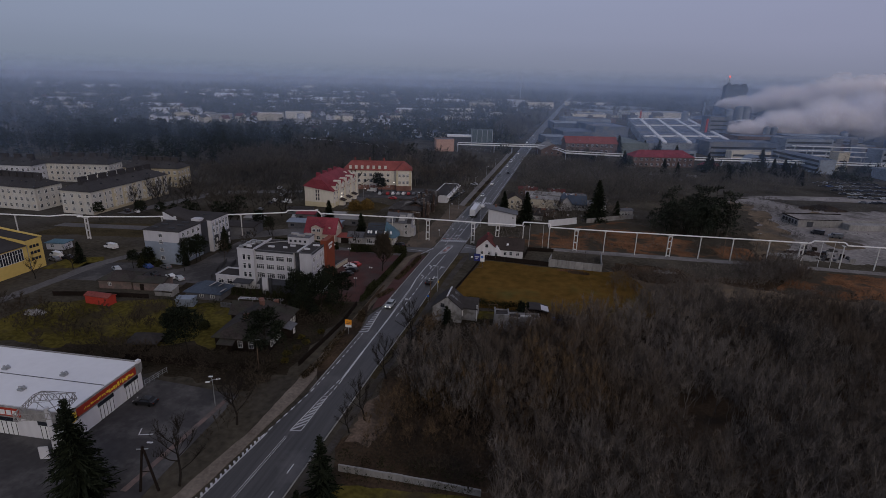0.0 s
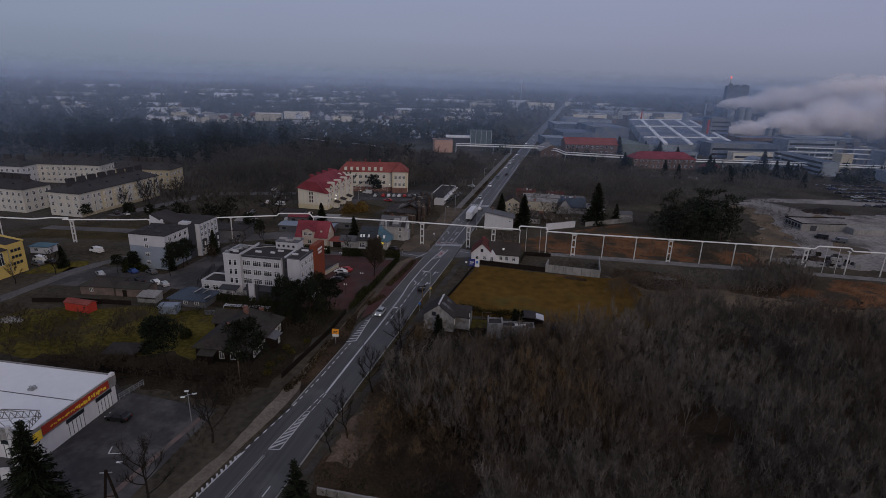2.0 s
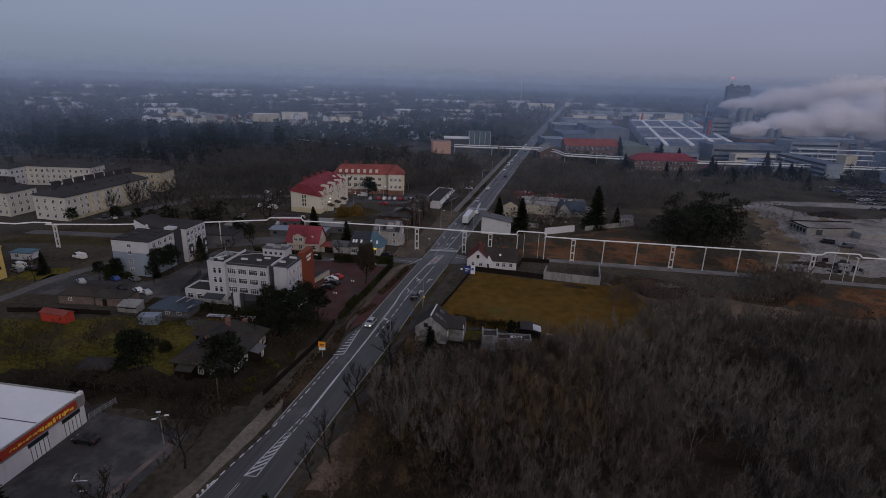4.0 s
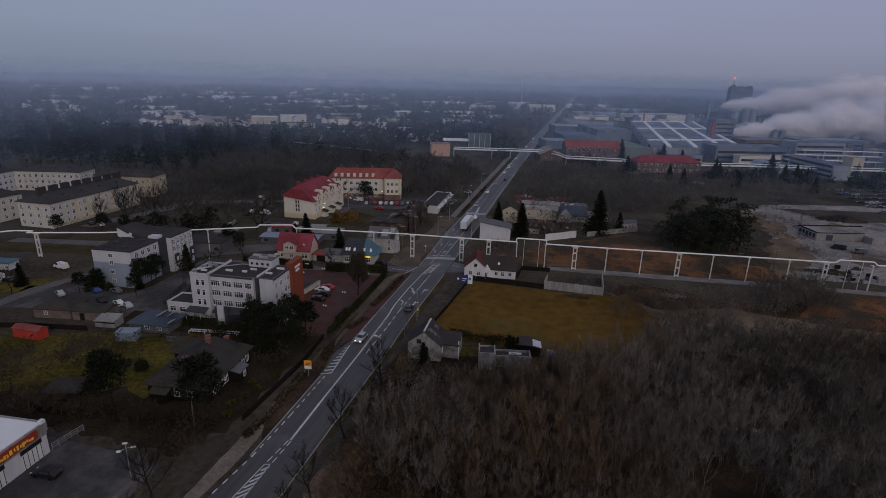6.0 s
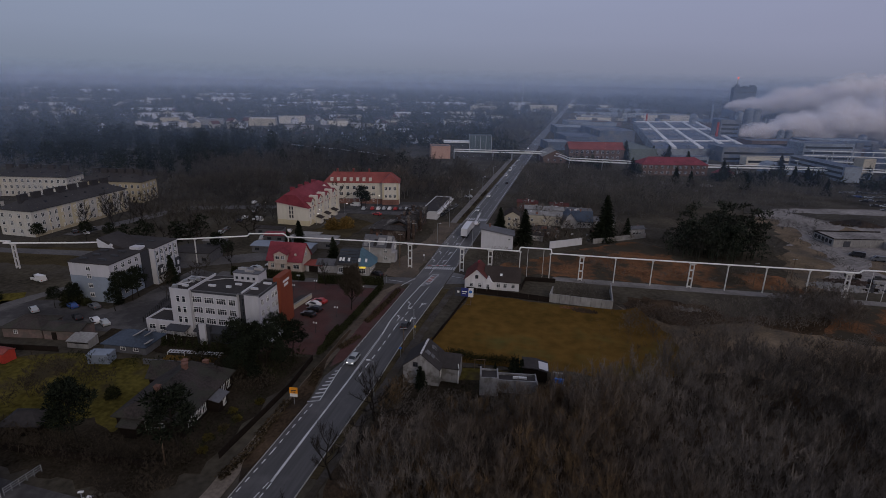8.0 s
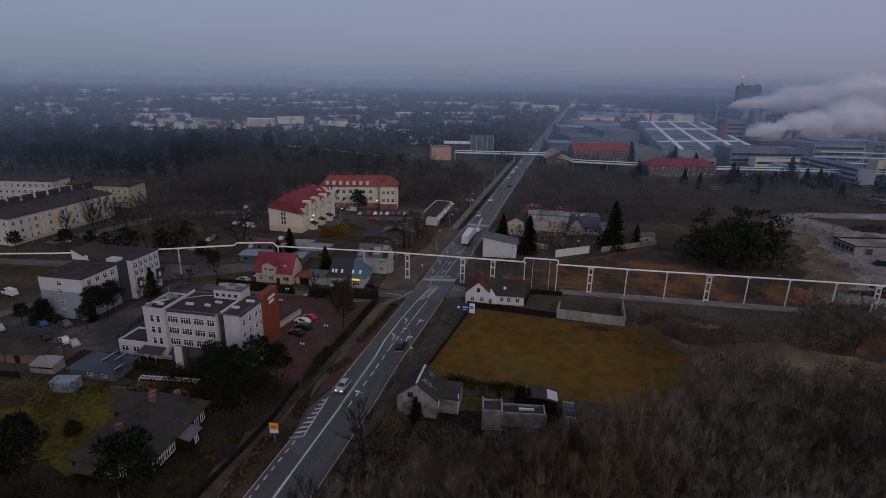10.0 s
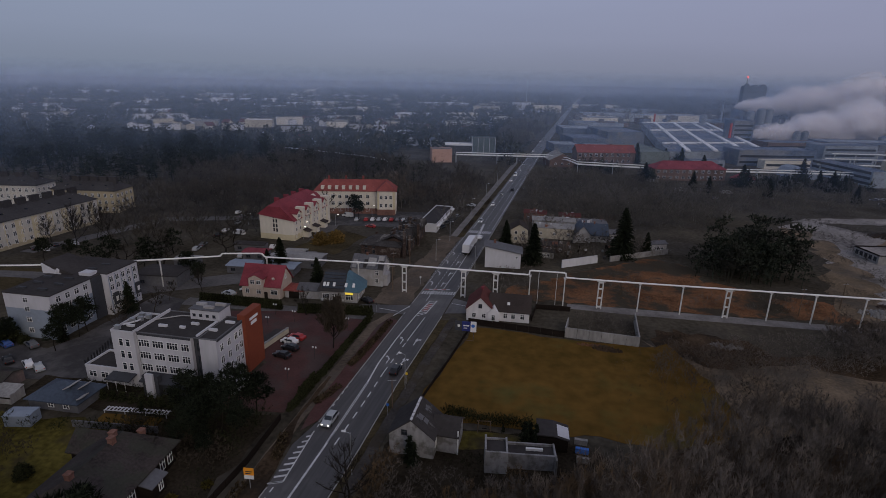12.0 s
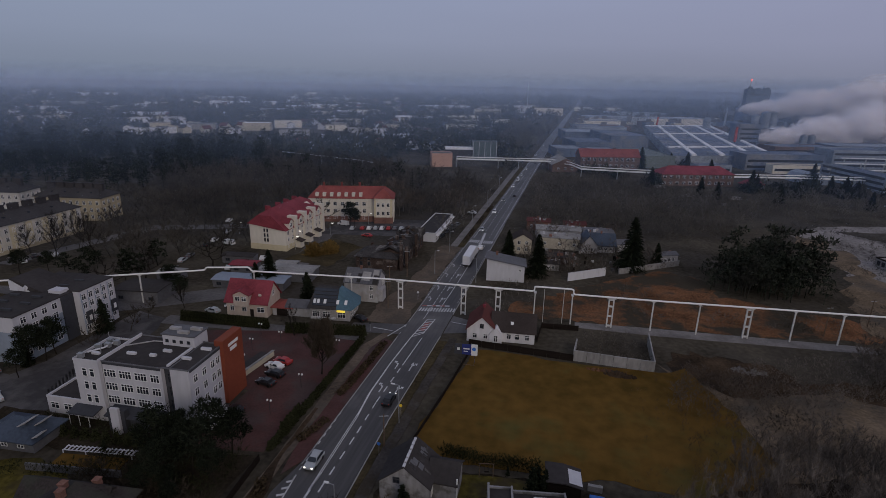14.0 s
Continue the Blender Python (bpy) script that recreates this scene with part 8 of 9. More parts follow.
# ---- street furniture ----
def street_lamp(x, y, h, rz, label, heads=2, lit=False):
    p = thing("street_lamp", x, y, 0, rz, label, "street lamp", "street lamps")
    part("post", Shape().rod((0, 0, 0), (0, 0, h), 0.09, 0.06, 8), M_STEEL, p)
    for i in range(heads):
        a = 2 * math.pi * i / heads
        ex, ey = math.cos(a) * 1.1, math.sin(a) * 1.1
        arm = part("arm", Shape().rod((0, 0, h - 0.1), (ex, ey, h + 0.05), 0.045), M_STEEL, p)
        part("lamp_head", Shape().box(ex - 0.35, ex + 0.35, ey - 0.16, ey + 0.16, h, h + 0.14), M_LAMP if lit else M_FRAME, arm)
    return p


street_lamp(-15.2, 82.6, 5.7, 20, "tall car-park lamp with three heads", 3)
for x, y in ((-13.0, 146), (-12.0, 156), (-11.2, 172), (-20, 158), (-26, 172), (-33, 174.6), (-30.5, 167), (-28, 160)):
    p = thing("globe_lamp", x, y, 0, 0, "short twin globe lamp in a car park", "lamp", "globe lamps")
    part("post", Shape().rod((0, 0, 0), (0, 0, 2.9), 0.05), M_STEELDK, p)
    for sx in (-0.35, 0.35):
        part("globe", Shape().rod((sx, 0, 2.75), (sx, 0, 2.95), 0.12, 0.2, 8).rod((sx, 0, 2.95), (sx, 0, 3.15), 0.2, 0.1, 8), M_FRAME, p)
for x, y in ((-56.5, 262), (-63.0, 247), (-48.2, 283), (-92, 252), (-60, 240)):
    street_lamp(x, y, 5.0, 0, "lit street lamp between buildings", 1, True)
for x, y in ((10.8, 124), (11.2, 150), (-3.6, 230), (11.0, 226), (-4.6, 255), (-4.8, 300), (-4.8, 340), (-4.8, 380)):
    street_lamp(x, y, 8.0, 180 if x > 0 else 0, "tall grey street lamp beside the road", 1)


def pole(x, y, h, label, legs=1):
    p = thing("utility_pole", x, y, 0, 20, label, "utility pole", "utility poles")
    if legs == 2:
        part("leg", Shape().rod((-1.3, 0, 0), (0, 0, h), 0.2, 0.16), M_WOODDK, p)
        part("leg", Shape().rod((1.3, 0, 0), (0.05, 0, h), 0.2, 0.16), M_WOODDK, p)
        part("brace", Shape().rod((-0.5, 0, h * 0.45), (0.5, 0, h * 0.45), 0.07), M_WOODDK, p)
    else:
        part("post", Shape().rod((0, 0, 0), (0, 0, h), 0.14, 0.1), M_WOOD, p)
    part("crossarm", Shape().box(-0.8, 0.8, -0.06, 0.06, h - 0.5, h - 0.38), M_STEEL, p)
    return p


pole(-11.0, 61.1, 8.0, "tarred A-shaped utility pole", 2)
for x, y, h in ((-14.6, 96.5, 7.5), (-8.6, 198.8, 8.5), (-11.4, 224.5, 9.0), (-16.0, 231.5, 9.5), (-19, 243, 9.0), (-12.8, 212, 8.0), (10.9, 143, 6.5), (104, 214, 8.5), (118, 224, 8.0)):
    pole(x, y, h, "weathered wooden utility pole by the road")
sn = thing("road_sign", -2.9, 117.2, 0, 8, "orange road sign with white lower panel", "road sign")
part("post", Shape().rod((0, 0, 0), (0, 0, 3.6), 0.06), M_STEEL, sn)
part("panel", Shape().box(-0.8, 0.8, -0.12, -0.05, 2.6, 3.9), M_SIGNOR, sn, "orange panel")
part("panel", Shape().box(-0.75, 0.75, -0.12, -0.05, 1.9, 2.55), M_FRAME, sn, "white panel")
part("lettering_bar", Shape().box(-0.5, 0.5, -0.15, -0.12, 3.2, 3.35).box(-0.5, 0.3, -0.15, -0.12, 2.85, 3.0), M_STEELDK, sn)
for x, y, m, l in ((10.9, 140.5, M_SIGNBLUE, "small round blue road sign on a post"), (10.9, 152, M_SIGNYEL, "small round yellow road sign on a post"), (-8.0, 184.0, M_STEELDK, "small round dark road sign on a post"), (-2.4, 207, M_FRAME, "small round white road sign on a post")):
    s2 = thing("road_sign", x, y, 0, 0, l, "road sign", "small road signs")
    part("post", Shape().rod((0, 0, 0), (0, 0, 2.6), 0.045), M_STEEL, s2)
    part("panel", Shape().rod((0, -0.1, 2.4), (0, -0.05, 2.4), 0.32, 0.32, 12), m, s2)
red_kerb = solid("kerb", Shape().prism([(-15.2, 60), (-14.2, 60), (-13.9, 84.5), (-14.8, 84.5)], 0, 0.12), M_OLDPINK, "red-brown brick kerb in a car park", "kerb", kind="structure")
solid("road_marking", strip(strip(strip(Shape(), -23.2, 73.2, -22.4, 71.6, 0.2, 0.058), -22.4, 71.6, -20.2, 72.4, 0.2, 0.062), -19.6, 70.3, -18.6, 70.5, 0.4, 0.058), M_PAINT, "faded white arrow on a car park", "road marking", kind="structure")
gf = thing("trolley_rails", -32.6, 84.6, 0, 84, "low steel trolley rails at the car-park edge", "rails")
for i in range(6):
    part("post", Shape().rod((i * 1.1, 0, 0), (i * 1.1, 0, 1.3), 0.05), M_STEEL, gf)
for z in (0.5, 0.9, 1.3):
    part("rail", Shape().rod((0, 0, z), (5.5, 0, z), 0.04), M_STEEL, gf)


# ---- works and far buildings ----
M_WORKBRICK = mat("dull_brown_brick", (0.125, 0.088, 0.078), 0.9, 0.4, 0.6, 0.3)
def hall_block(name, x, y, rz, L, W, h, rise, wall, roof, label, rows=2, step=4.0, hip=False):
    b = pitched_house(name, x, y, rz, L, W, h, rise, wall, roof, label, hip=hip, over=0.5, category="building")
    for r in range(rows):
        for i in range(int(L // step)):
            window(b, step / 2 + i * step, 0, h * (r + 0.55) / rows, 0, step * 0.45, h / rows * 0.45, 1)
    return b


hall_block("brick_building", 41.0, 489, 17, 46, 14, 9.6, 5.0, M_WORKBRICK, M_ROOFOR, "long brick works building with bright red roof", 2, 4.3)
b2 = hall_block("brick_building", 92.0, 434, 17, 48, 14, 7.6, 4.6, M_WORKBRICK, M_ROOFRED, "long brick building with red hipped roof", 2, 4.3, True)
barn = pitched_house("brick_barn", 21.5, 466, 17, 19, 22, 5.5, 4.6, M_WORKBRICK, M_CONC, "brick barn with pale patched roof", axis="y", over=0.8, category="barn")
for s_ in (4.5, 9.5, 14.5):
    window(barn, s_, 0, 2.6, 0, 1.4, 1.6, 1)
hall_block("brick_building", 143.5, 438, 17, 12, 9, 3.0, 4.0, M_WORKBRICK, M_ROOFRED, "small house with red tent roof", 1, 3.0, True)
pk = flat_block("pink_building", -67, 456, 22, 15.5, 12, 10.0, mat("pink_render", (0.42, 0.27, 0.225), 0.85, 0.1, 0.3, 0.05), M_ROOFGR, "plain pink block beside the avenue")
# the teal that the glass reflects is painted into its base colour
md = flat_block("office_building", -46, 508, 14, 20, 14, 14.0, mat("teal_glass_wall", (0.085, 0.115, 0.13), 0.3, 0.3, 0.4, 0.0, spec=0.4), M_ROOFGR, "dark glass office with pale roof slab", parapet=0.8)
for k in range(5):
    part("fin", Shape().box(k * 4.8, k * 4.8 + 0.35, -0.4, 0, 0, 14.6), M_GREYW, md)
part("wall", Shape().box(-22, 0, 3, 13, 0, 8.0), M_FRAMEDK, md, "dark glazed lower wing")
part("canopy", Shape().box(-23, 0, 1, 14, 8.0, 9.2), M_ROOFWH, md, "white canopy roof")
WORKS = mat("blue_grey_sheet", (0.098, 0.124, 0.182), 0.7, 0.4, 0.2, 0.05, patch_col=(0.13, 0.135, 0.15), patch_scale=0.04)
WORKSGREEN = mat("green_grey_sheet", (0.14, 0.165, 0.165), 0.7, 0.25, 0.2, 0.05)
WORKSPALE = mat("pale_works_sheet", (0.23, 0.26, 0.305), 0.7, 0.4, 0.2, 0.05, patch_col=(0.13, 0.145, 0.175), patch_scale=0.04)
fac = thing("factory_hall", 0, 0, 0, 0, "vast flat factory hall with white roof lights", "factory")
HALL = [(113, 528), (196, 566), (222, 940), (126, 884)]
part("wall", Shape().prism(HALL, 0, 8.8), WORKSPALE, fac)
part("roof", Shape().prism([(113.6, 528.9), (195.5, 566.4), (221.4, 939), (126.5, 883.4)], 8.7, 9.0), WORKS, fac)


def on_hall(u, v):
    """A place on the hall's roof: u across from the road's side, v away from the town."""
    (ax, ay), (bx, by), (cx, cy), (dx, dy) = HALL
    return ((ax + (bx - ax) * u) * (1 - v) + (dx + (cx - dx) * u) * v, (ay + (by - ay) * u) * (1 - v) + (dy + (cy - dy) * u) * v)


def roof_light(u0, v0, u1, v1, w, h):
    (x0, y0), (x1, y1) = on_hall(u0, v0), on_hall(u1, v1)
    d = Vector((x1 - x0, y1 - y0)).normalized()
    nx, ny = -d.y * w / 2, d.x * w / 2
    part("roof_light", Shape().prism([(x0 + nx, y0 + ny), (x0 - nx, y0 - ny), (x1 - nx, y1 - ny), (x1 + nx, y1 + ny)], 8.9, 9.0 + h), M_ROOFWH, fac, "long white roof light")


for u in (0.19, 0.47, 0.76, 0.97):
    roof_light(u, 0.0 if u < 0.7 else 0.03, u, 0.98, 3.6, 1.2)
for v in (0.18, 0.60, 0.985):
    roof_light(0.02, v, 0.98, v, 4.5 if v < 0.9 else 7.0, 1.0)
for i in range(9):
    for j in range(3):
        x, y = on_hall(0.08 + 0.29 * j + 0.02 * (i % 2), 0.06 + 0.1 * i)
        part("roof_vent", Shape().box(x - 1.0, x + 1.0, y - 1.0, y + 1.0, 9.0, 10.0), WORKSPALE, fac)
for x, y, rz, L, W, h, wall, roof, label in (
        (86, 512, 17, 28, 54, 9, WORKSGREEN, WORKSGREEN, "pale green-grey flat works hall"), (36, 600, 17, 36, 50, 9, WORKS, WORKS, "blue-grey flat-roofed works hall"), (70, 655, 17, 40, 70, 12, WORKS, WORKS, "tall dark flat-roofed works hall"), (20, 556, 17, 24, 30, 7, WORKS, WORKSPALE, "low dark works shed with pale roof"),
        (166, 532, 17, 64, 24, 12, WORKS, WORKS, "long dark flat-roofed works building"), (182, 520, 17, 42, 9, 6, M_CREAM, WORKS, "low cream wing of a works"), (300, 1050, 17, 52, 40, 32, WORKS, WORKS, "tall dark blue boiler house"), (198, 690, 17, 22, 18, 26, WORKS, WORKS, "dark blue works tower block"), (228, 705, 17, 18, 20, 21, WORKS, WORKS, "dark blue works tower block"),
        (238, 566, 17, 46, 22, 15, WORKSPALE, WORKS, "grey works building with pipe bridges"), (244, 474, 17, 9, 9, 14, M_BEIGE, WORKS, "pale multi-storey works block"), (284, 498, 14, 26, 16, 15, WORKSPALE, WORKS, "beige multi-storey works block"), (126, 500, 17, 26, 12, 6, WORKSPALE, WORKS, "low works hall with grey walls"),
        (262, 440, 14, 40, 14, 7, WORKSPALE, WORKS, "low pale flat-roofed works office"), (212, 620, 17, 60, 26, 11, M_WORKBRICK, WORKS, "brown brick works hall with flat roof"), (270, 640, 17, 70, 30, 12, WORKS, WORKSPALE, "wide dark works hall with flat roof"),
        (22, 720, 12, 44, 50, 9, WORKS, WORKSPALE, "wide blue-grey flat-roofed warehouse"), (34, 820, 12, 66, 50, 9, WORKSPALE, WORKS, "wide pale flat-roofed warehouse"), (44, 930, 12, 60, 50, 10, M_CREAM, WORKSPALE, "wide pale flat-roofed warehouse"), (50, 1050, 12, 80, 60, 10, WORKSPALE, WORKSPALE, "wide pale flat-roofed warehouse"),
        (143, 1010, 29, 120, 50, 12, M_CREAM, WORKSPALE, "very long pale warehouse"), (90, 1250, 12, 120, 60, 10, WORKSPALE, WORKSPALE, "distant wide pale warehouse hall"), (-838, 982, 42, 30, 24, 9, M_GREYW, M_ROOFWH, "distant grey store with bright white roof"), (-990, 945, 42, 24, 20, 10, M_FRAMEDK, M_ROOFWH, "distant dark store with pale roof edge"), (-538, 1178, 40, 88, 40, 9, M_CREAM, M_ROOFWH, "distant long cream hall with pale roof"),
        (-293, 774, 30, 34, 16, 9, M_BEIGE, M_ROOFGR, "distant beige slab block among trees"), (-292, 620, 28, 34, 10, 5.5, M_PALEGREY, M_ROOFGR, "distant grey slab block among trees"), (-206, 640, 28, 22, 10, 5.5, M_PALEGREY, M_ROOFGR, "distant beige slab block among trees"), (-462, 616, 36, 22, 14, 8, M_BEIGE, M_ROOFGR, "distant beige block among trees"), (-240, 690, 28, 20, 10, 5.5, M_PALEGREY, M_ROOFGR, "distant grey slab block among trees"), (-166, 700, 25, 24, 12, 8, M_CONC, M_ROOFGR, "distant grey slab block among trees"),
        (-1738, 1480, 48, 150, 60, 9, M_GREYW, M_ROOFWH, "far pale hall in the plain"), (-1520, 1490, 46, 110, 50, 9, M_GREYW, M_ROOFWH, "far pale hall in the plain"), (-700, 980, 40, 40, 22, 8, M_BEIGE, M_ROOFGR, "distant beige store with grey roof"), (-400, 1000, 35, 50, 26, 8, M_GREYW, M_ROOFWH, "distant grey store with pale roof"), (-170, 930, 25, 50, 20, 10, M_CREAM, M_ROOFGR, "distant cream hall with grey roof"), (-90, 880, 20, 40, 20, 9, M_CREAM, M_ROOFGR, "distant cream hall with grey roof"),
        (-130, 760, 20, 40, 24, 8, M_CREAM, M_ROOFGR, "distant cream block with grey roof"), (-250, 900, 20, 60, 30, 8, M_GREYW, M_ROOFWH, "distant grey store with white roof"),
        (-470, 820, 30, 44, 18, 7, M_BEIGE, M_ROOFWH, "distant beige store with pale roof"), (-640, 760, 35, 60, 26, 8, M_GREYW, M_ROOFWH, "distant grey store with white roof"), (-560, 1100, 30, 70, 30, 9, M_GREYW, M_ROOFWH, "distant grey store with white roof"), (-900, 800, 40, 60, 26, 8, M_GREYW, M_ROOFGR, "distant beige store with pale roof"),
        (-330, 1300, 20, 120, 40, 10, M_GREYW, M_ROOFWH, "distant long pale roofed hall"), (-160, 1100, 15, 50, 30, 14, M_BEIGE, M_ROOFGR, "distant pale block with flat roof"), (-60, 1250, 10, 60, 16, 14, M_CREAM, M_ROOFGR, "distant tall pale slab block"), (-110, 1300, 10, 40, 16, 16, M_GREYW, M_ROOFGR, "distant tall pale slab block"), (-200, 1500, 10, 140, 30, 9, M_BEIGE, M_ROOFWH, "distant long pale roofed hall"),
        (-820, 1200, 30, 90, 30, 9, M_GREYW, M_ROOFWH, "distant grey hall with white roof"), (-1050, 1500, 30, 120, 40, 9, M_GREYW, M_ROOFWH, "distant grey hall with white roof"), (-760, 1700, 25, 140, 40, 9, M_GREYW, M_ROOFWH, "distant grey hall with white roof"), (20, 1500, 5, 120, 40, 9, M_CREAM, M_ROOFGR, "distant grey hall with white roof")):
    o = flat_block("warehouse" if h < 12 else "works_building", x, y, rz, L, W, h, wall, roof, label, "building", 0.5, "far buildings")
    if y < 720 and x > 110:
        for r in range(max(1, int(h // 5))):
            part("window_band", Shape().box(1.5, L - 1.5, -0.12, 0.02, 2.0 + r * 4.6, 3.8 + r * 4.6), M_GLASS, o)
ch = thing("chimney_tower", 318, 1180, 0, 0, "dark boiler tower with a red-lit mast", "works tower")
# paler and bluer than the works sheet: distance haze put into the colour
TOWERW = mat("hazy_blue_cladding", (0.13, 0.16, 0.21), 0.7, 0.25, 0.1, 0.05)
part("tower", Shape().box(8, 46, 0, 24, 0, 62), TOWERW, ch)
part("tower", Shape().box(10, 16, 2, 10, 62, 66).box(22, 30, 4, 12, 62, 64).box(36, 44, 4, 16, 62, 65), TOWERW, ch)
for k in range(4):
    part("wall_band", Shape().box(7.6, 46.4, -0.3, 0, 12 + k * 13, 14 + k * 13), WORKS, ch)
part("mast", Shape().rod((12, 4, 62), (12, 4, 76), 0.9, 0.6), M_STEEL, ch)
part("beacon", Shape().rod((12, 4, 76), (12, 4, 79), 1.2, 1.2), M_REDLIT, ch)
for x, y, h in ((255, 1000, 34), (194, 684, 24), (262, 760, 26), (152, 962, 18)):
    st = thing("works_stack", x, y, 0, 0, "slim steel stack of the works", "stack", "works stacks")
    part("shaft", Shape().rod((0, 0, 0), (0, 0, h), 1.5, 1.2, 10), M_REDS if h in (24, 18) else WORKSPALE, st)
ms = thing("radio_mast", -100, 1500, 0, 0, "thin distant lattice radio mast", "mast")
part("lattice", Shape().rod((0, 0, 0), (0, 0, 66), 1.1, 0.4, 4), M_STEEL, ms)
wg = random.Random(23)
for _ in range(120):
    x, y = wg.uniform(24, 420), wg.uniform(515, 1150)
    if (104 < x < 236 and 505 < y < 950) or x > y * 0.62 or (y < 720 and x < 250 and wg.random() < 0.45):
        continue
    w = wg.choice((WORKS, WORKS, WORKSPALE, M_WORKBRICK, M_BEIGE))
    o = flat_block("works_shed", x, y, wg.uniform(12, 22), wg.uniform(8, 30), wg.uniform(8, 18), wg.uniform(3.5, 10), w, wg.choice((WORKS, WORKSPALE, M_ROOFGR)), "small works building among pipes", "works building", 0.5, "small works buildings")
    if wg.random() < 0.5:
        part("roof_light", Shape().box(1.5, 9.0, 3.0, 4.6, 4.0, 13.6), M_ROOFGR, o)
for x, y, r, h in ((290, 930, 6, 30), (302, 938, 6, 30), (276, 925, 5, 26), (262, 700, 3.5, 16), (270, 702, 3.5, 16), (205, 880, 5, 22), (340, 700, 4, 14)):
    si = thing("works_silo", x, y, 0, 0, "tall grey-blue storage silo of the works", "silo", "works silos")
    part("tank", Shape().rod((0, 0, 0), (0, 0, h), r, r, 16), WORKSPALE, si)
    part("roof", Shape().rod((0, 0, h), (0, 0, h + 2), r, r * 0.3, 16), WORKS, si)
qh = thing("storage_hall", 190, 472, 0, 20, "round-roofed pale blue storage hall", "storage hall")
part("roof", Shape().along_y([(0, 0), (14, 0), (13.6, 4), (11.6, 6.6), (7, 7.8), (2.4, 6.6), (0.4, 4)], 0, 22), M_BLUEGREY, qh)
rowh = flat_block("works_office", 236, 456, 104, 60, 12, 10, WORKSPALE, WORKS, "long grey-blue works office with window rows", "office", 0.5)
for r in range(3):
    part("window_band", Shape().box(1.5, 58, -0.12, 0.02, 1.6 + r * 3.4, 3.2 + r * 3.4), M_GLASS, rowh)
    part("window_band", Shape().box(1.5, 58, 12, 12.12, 1.6 + r * 3.4, 3.2 + r * 3.4), M_GLASS, rowh)
fp = thing("pipe_bridge", 0, 0, 0, 0, "pale double pipe bridge across the avenue and along the works", "pipe bridge", kind="structure")
for dz, dy in ((0, 0), (0.0, 3.0), (1.6, 1.2)):
    part("pipe", Shape().path([(-50, 463 + dy, 6.0 + dz), (-19, 469 + dy, 6.0 + dz), (18, 477 + dy, 6.0 + dz), (34, 466 + dy, 6.0 + dz), (42, 449 + dy, 5.6 + dz), (90, 449 + dy, 5.6 + dz), (136, 451 + dy, 5.6 + dz), (182, 463 + dy, 5.6 + dz), (300, 480 + dy, 5.6 + dz)], 0.32, 8), M_PIPE, fp)
for x, y in ((-50, 463), (-19, 469.4), (-4, 472.4), (18, 477.4), (42, 449.4), (66, 449.4), (90, 449.4), (113, 450.4), (136, 451.4), (160, 457.6), (182, 463.4), (215, 468), (250, 473)):
    part("support", Shape().box(x - 0.2, x + 0.2, y, y + 3.4, 0, 6.8), M_STEEL, fp)
park_pipe = thing("pipe_bridge", 0, 0, 0, 0, "pale heating pipe through a leafless park", "pipe bridge", kind="structure")
part("pipe", Shape().path([(-190, 452, 6.0), (-150, 441, 6.0), (-112, 429.5, 6.0), (-90, 416, 6.0), (-88.4, 414.6, 5.4), (-88.2, 414.4, 0.2)], 0.3, 8), M_PIPE, park_pipe)
for x, y in ((-150, 441), (-131, 435.3), (-112, 429.5), (-101, 422.8)):
    part("support", Shape().box(x - 0.25, x + 0.25, y - 0.25, y + 0.25, 0, 5.8), M_CONC, park_pipe)
for k in range(3):
    pb = thing("pipe_bridge", 0, 0, 0, 0, "pale pipe rack beside works buildings", "pipe bridge", kind="structure")
    part("pipe", Shape().path([(210 + k * 16, 500 + k * 30, 8 + k), (300 + k * 20, 514 + k * 32, 8 + k)], 0.4, 8), M_PIPE, pb)
    for i in range(6):
        part("support", Shape().box(212 + k * 16 + i * 16, 212.6 + k * 16 + i * 16, 500 + k * 30 + i * 2.5, 501 + k * 30 + i * 2.5, 0, 8 + k), M_STEEL, pb)

# the far town: small houses among trees
hg = random.Random(31)
kinds = []
for n, (wall, roof, L, W, h, r, label) in enumerate(((M_GREYW, M_ROOFBR, 11, 9, 5.5, 3.2, "distant grey house with brown roof"), (M_BEIGE, M_ROOFRUST, 10, 9, 5.0, 3.4, "distant beige house with red-brown roof"), (M_GREYW, M_ROOFGR, 12, 9, 6.0, 2.0, "distant grey house with grey roof"),
                                                     (M_BEIGE, M_ROOFDK, 11, 10, 6.2, 1.2, "distant beige house with dark roof"), (M_GREYW, M_ROOFBLUE, 14, 10, 5.0, 2.6, "distant grey house with blue-grey roof"))):
    kinds.append(pitched_house("far_house", -262 + n * 42, 520 + n * 9, 20 * n, L, W, h, r, wall, roof, label, category="house", group="far town houses"))
    for s in (2.5, L - 2.5):
        window(kinds[-1], s, 0, h * 0.55, 0, 1.4, 1.5, 0, False)
spots = 0
while spots < 240:
    d = 470 * math.exp(hg.random() ** 1.1 * 1.6)
    a = radians(hg.uniform(-54, -3))
    x, y = 45 + d * math.sin(a), d * math.cos(a)
    if y < 520 or x > -25:
        continue
    copy_thing(hg.choice(kinds), pose(x, y, 0, 0, 0, hg.uniform(0, 180)))
    spots += 1
stores = random.Random(12)
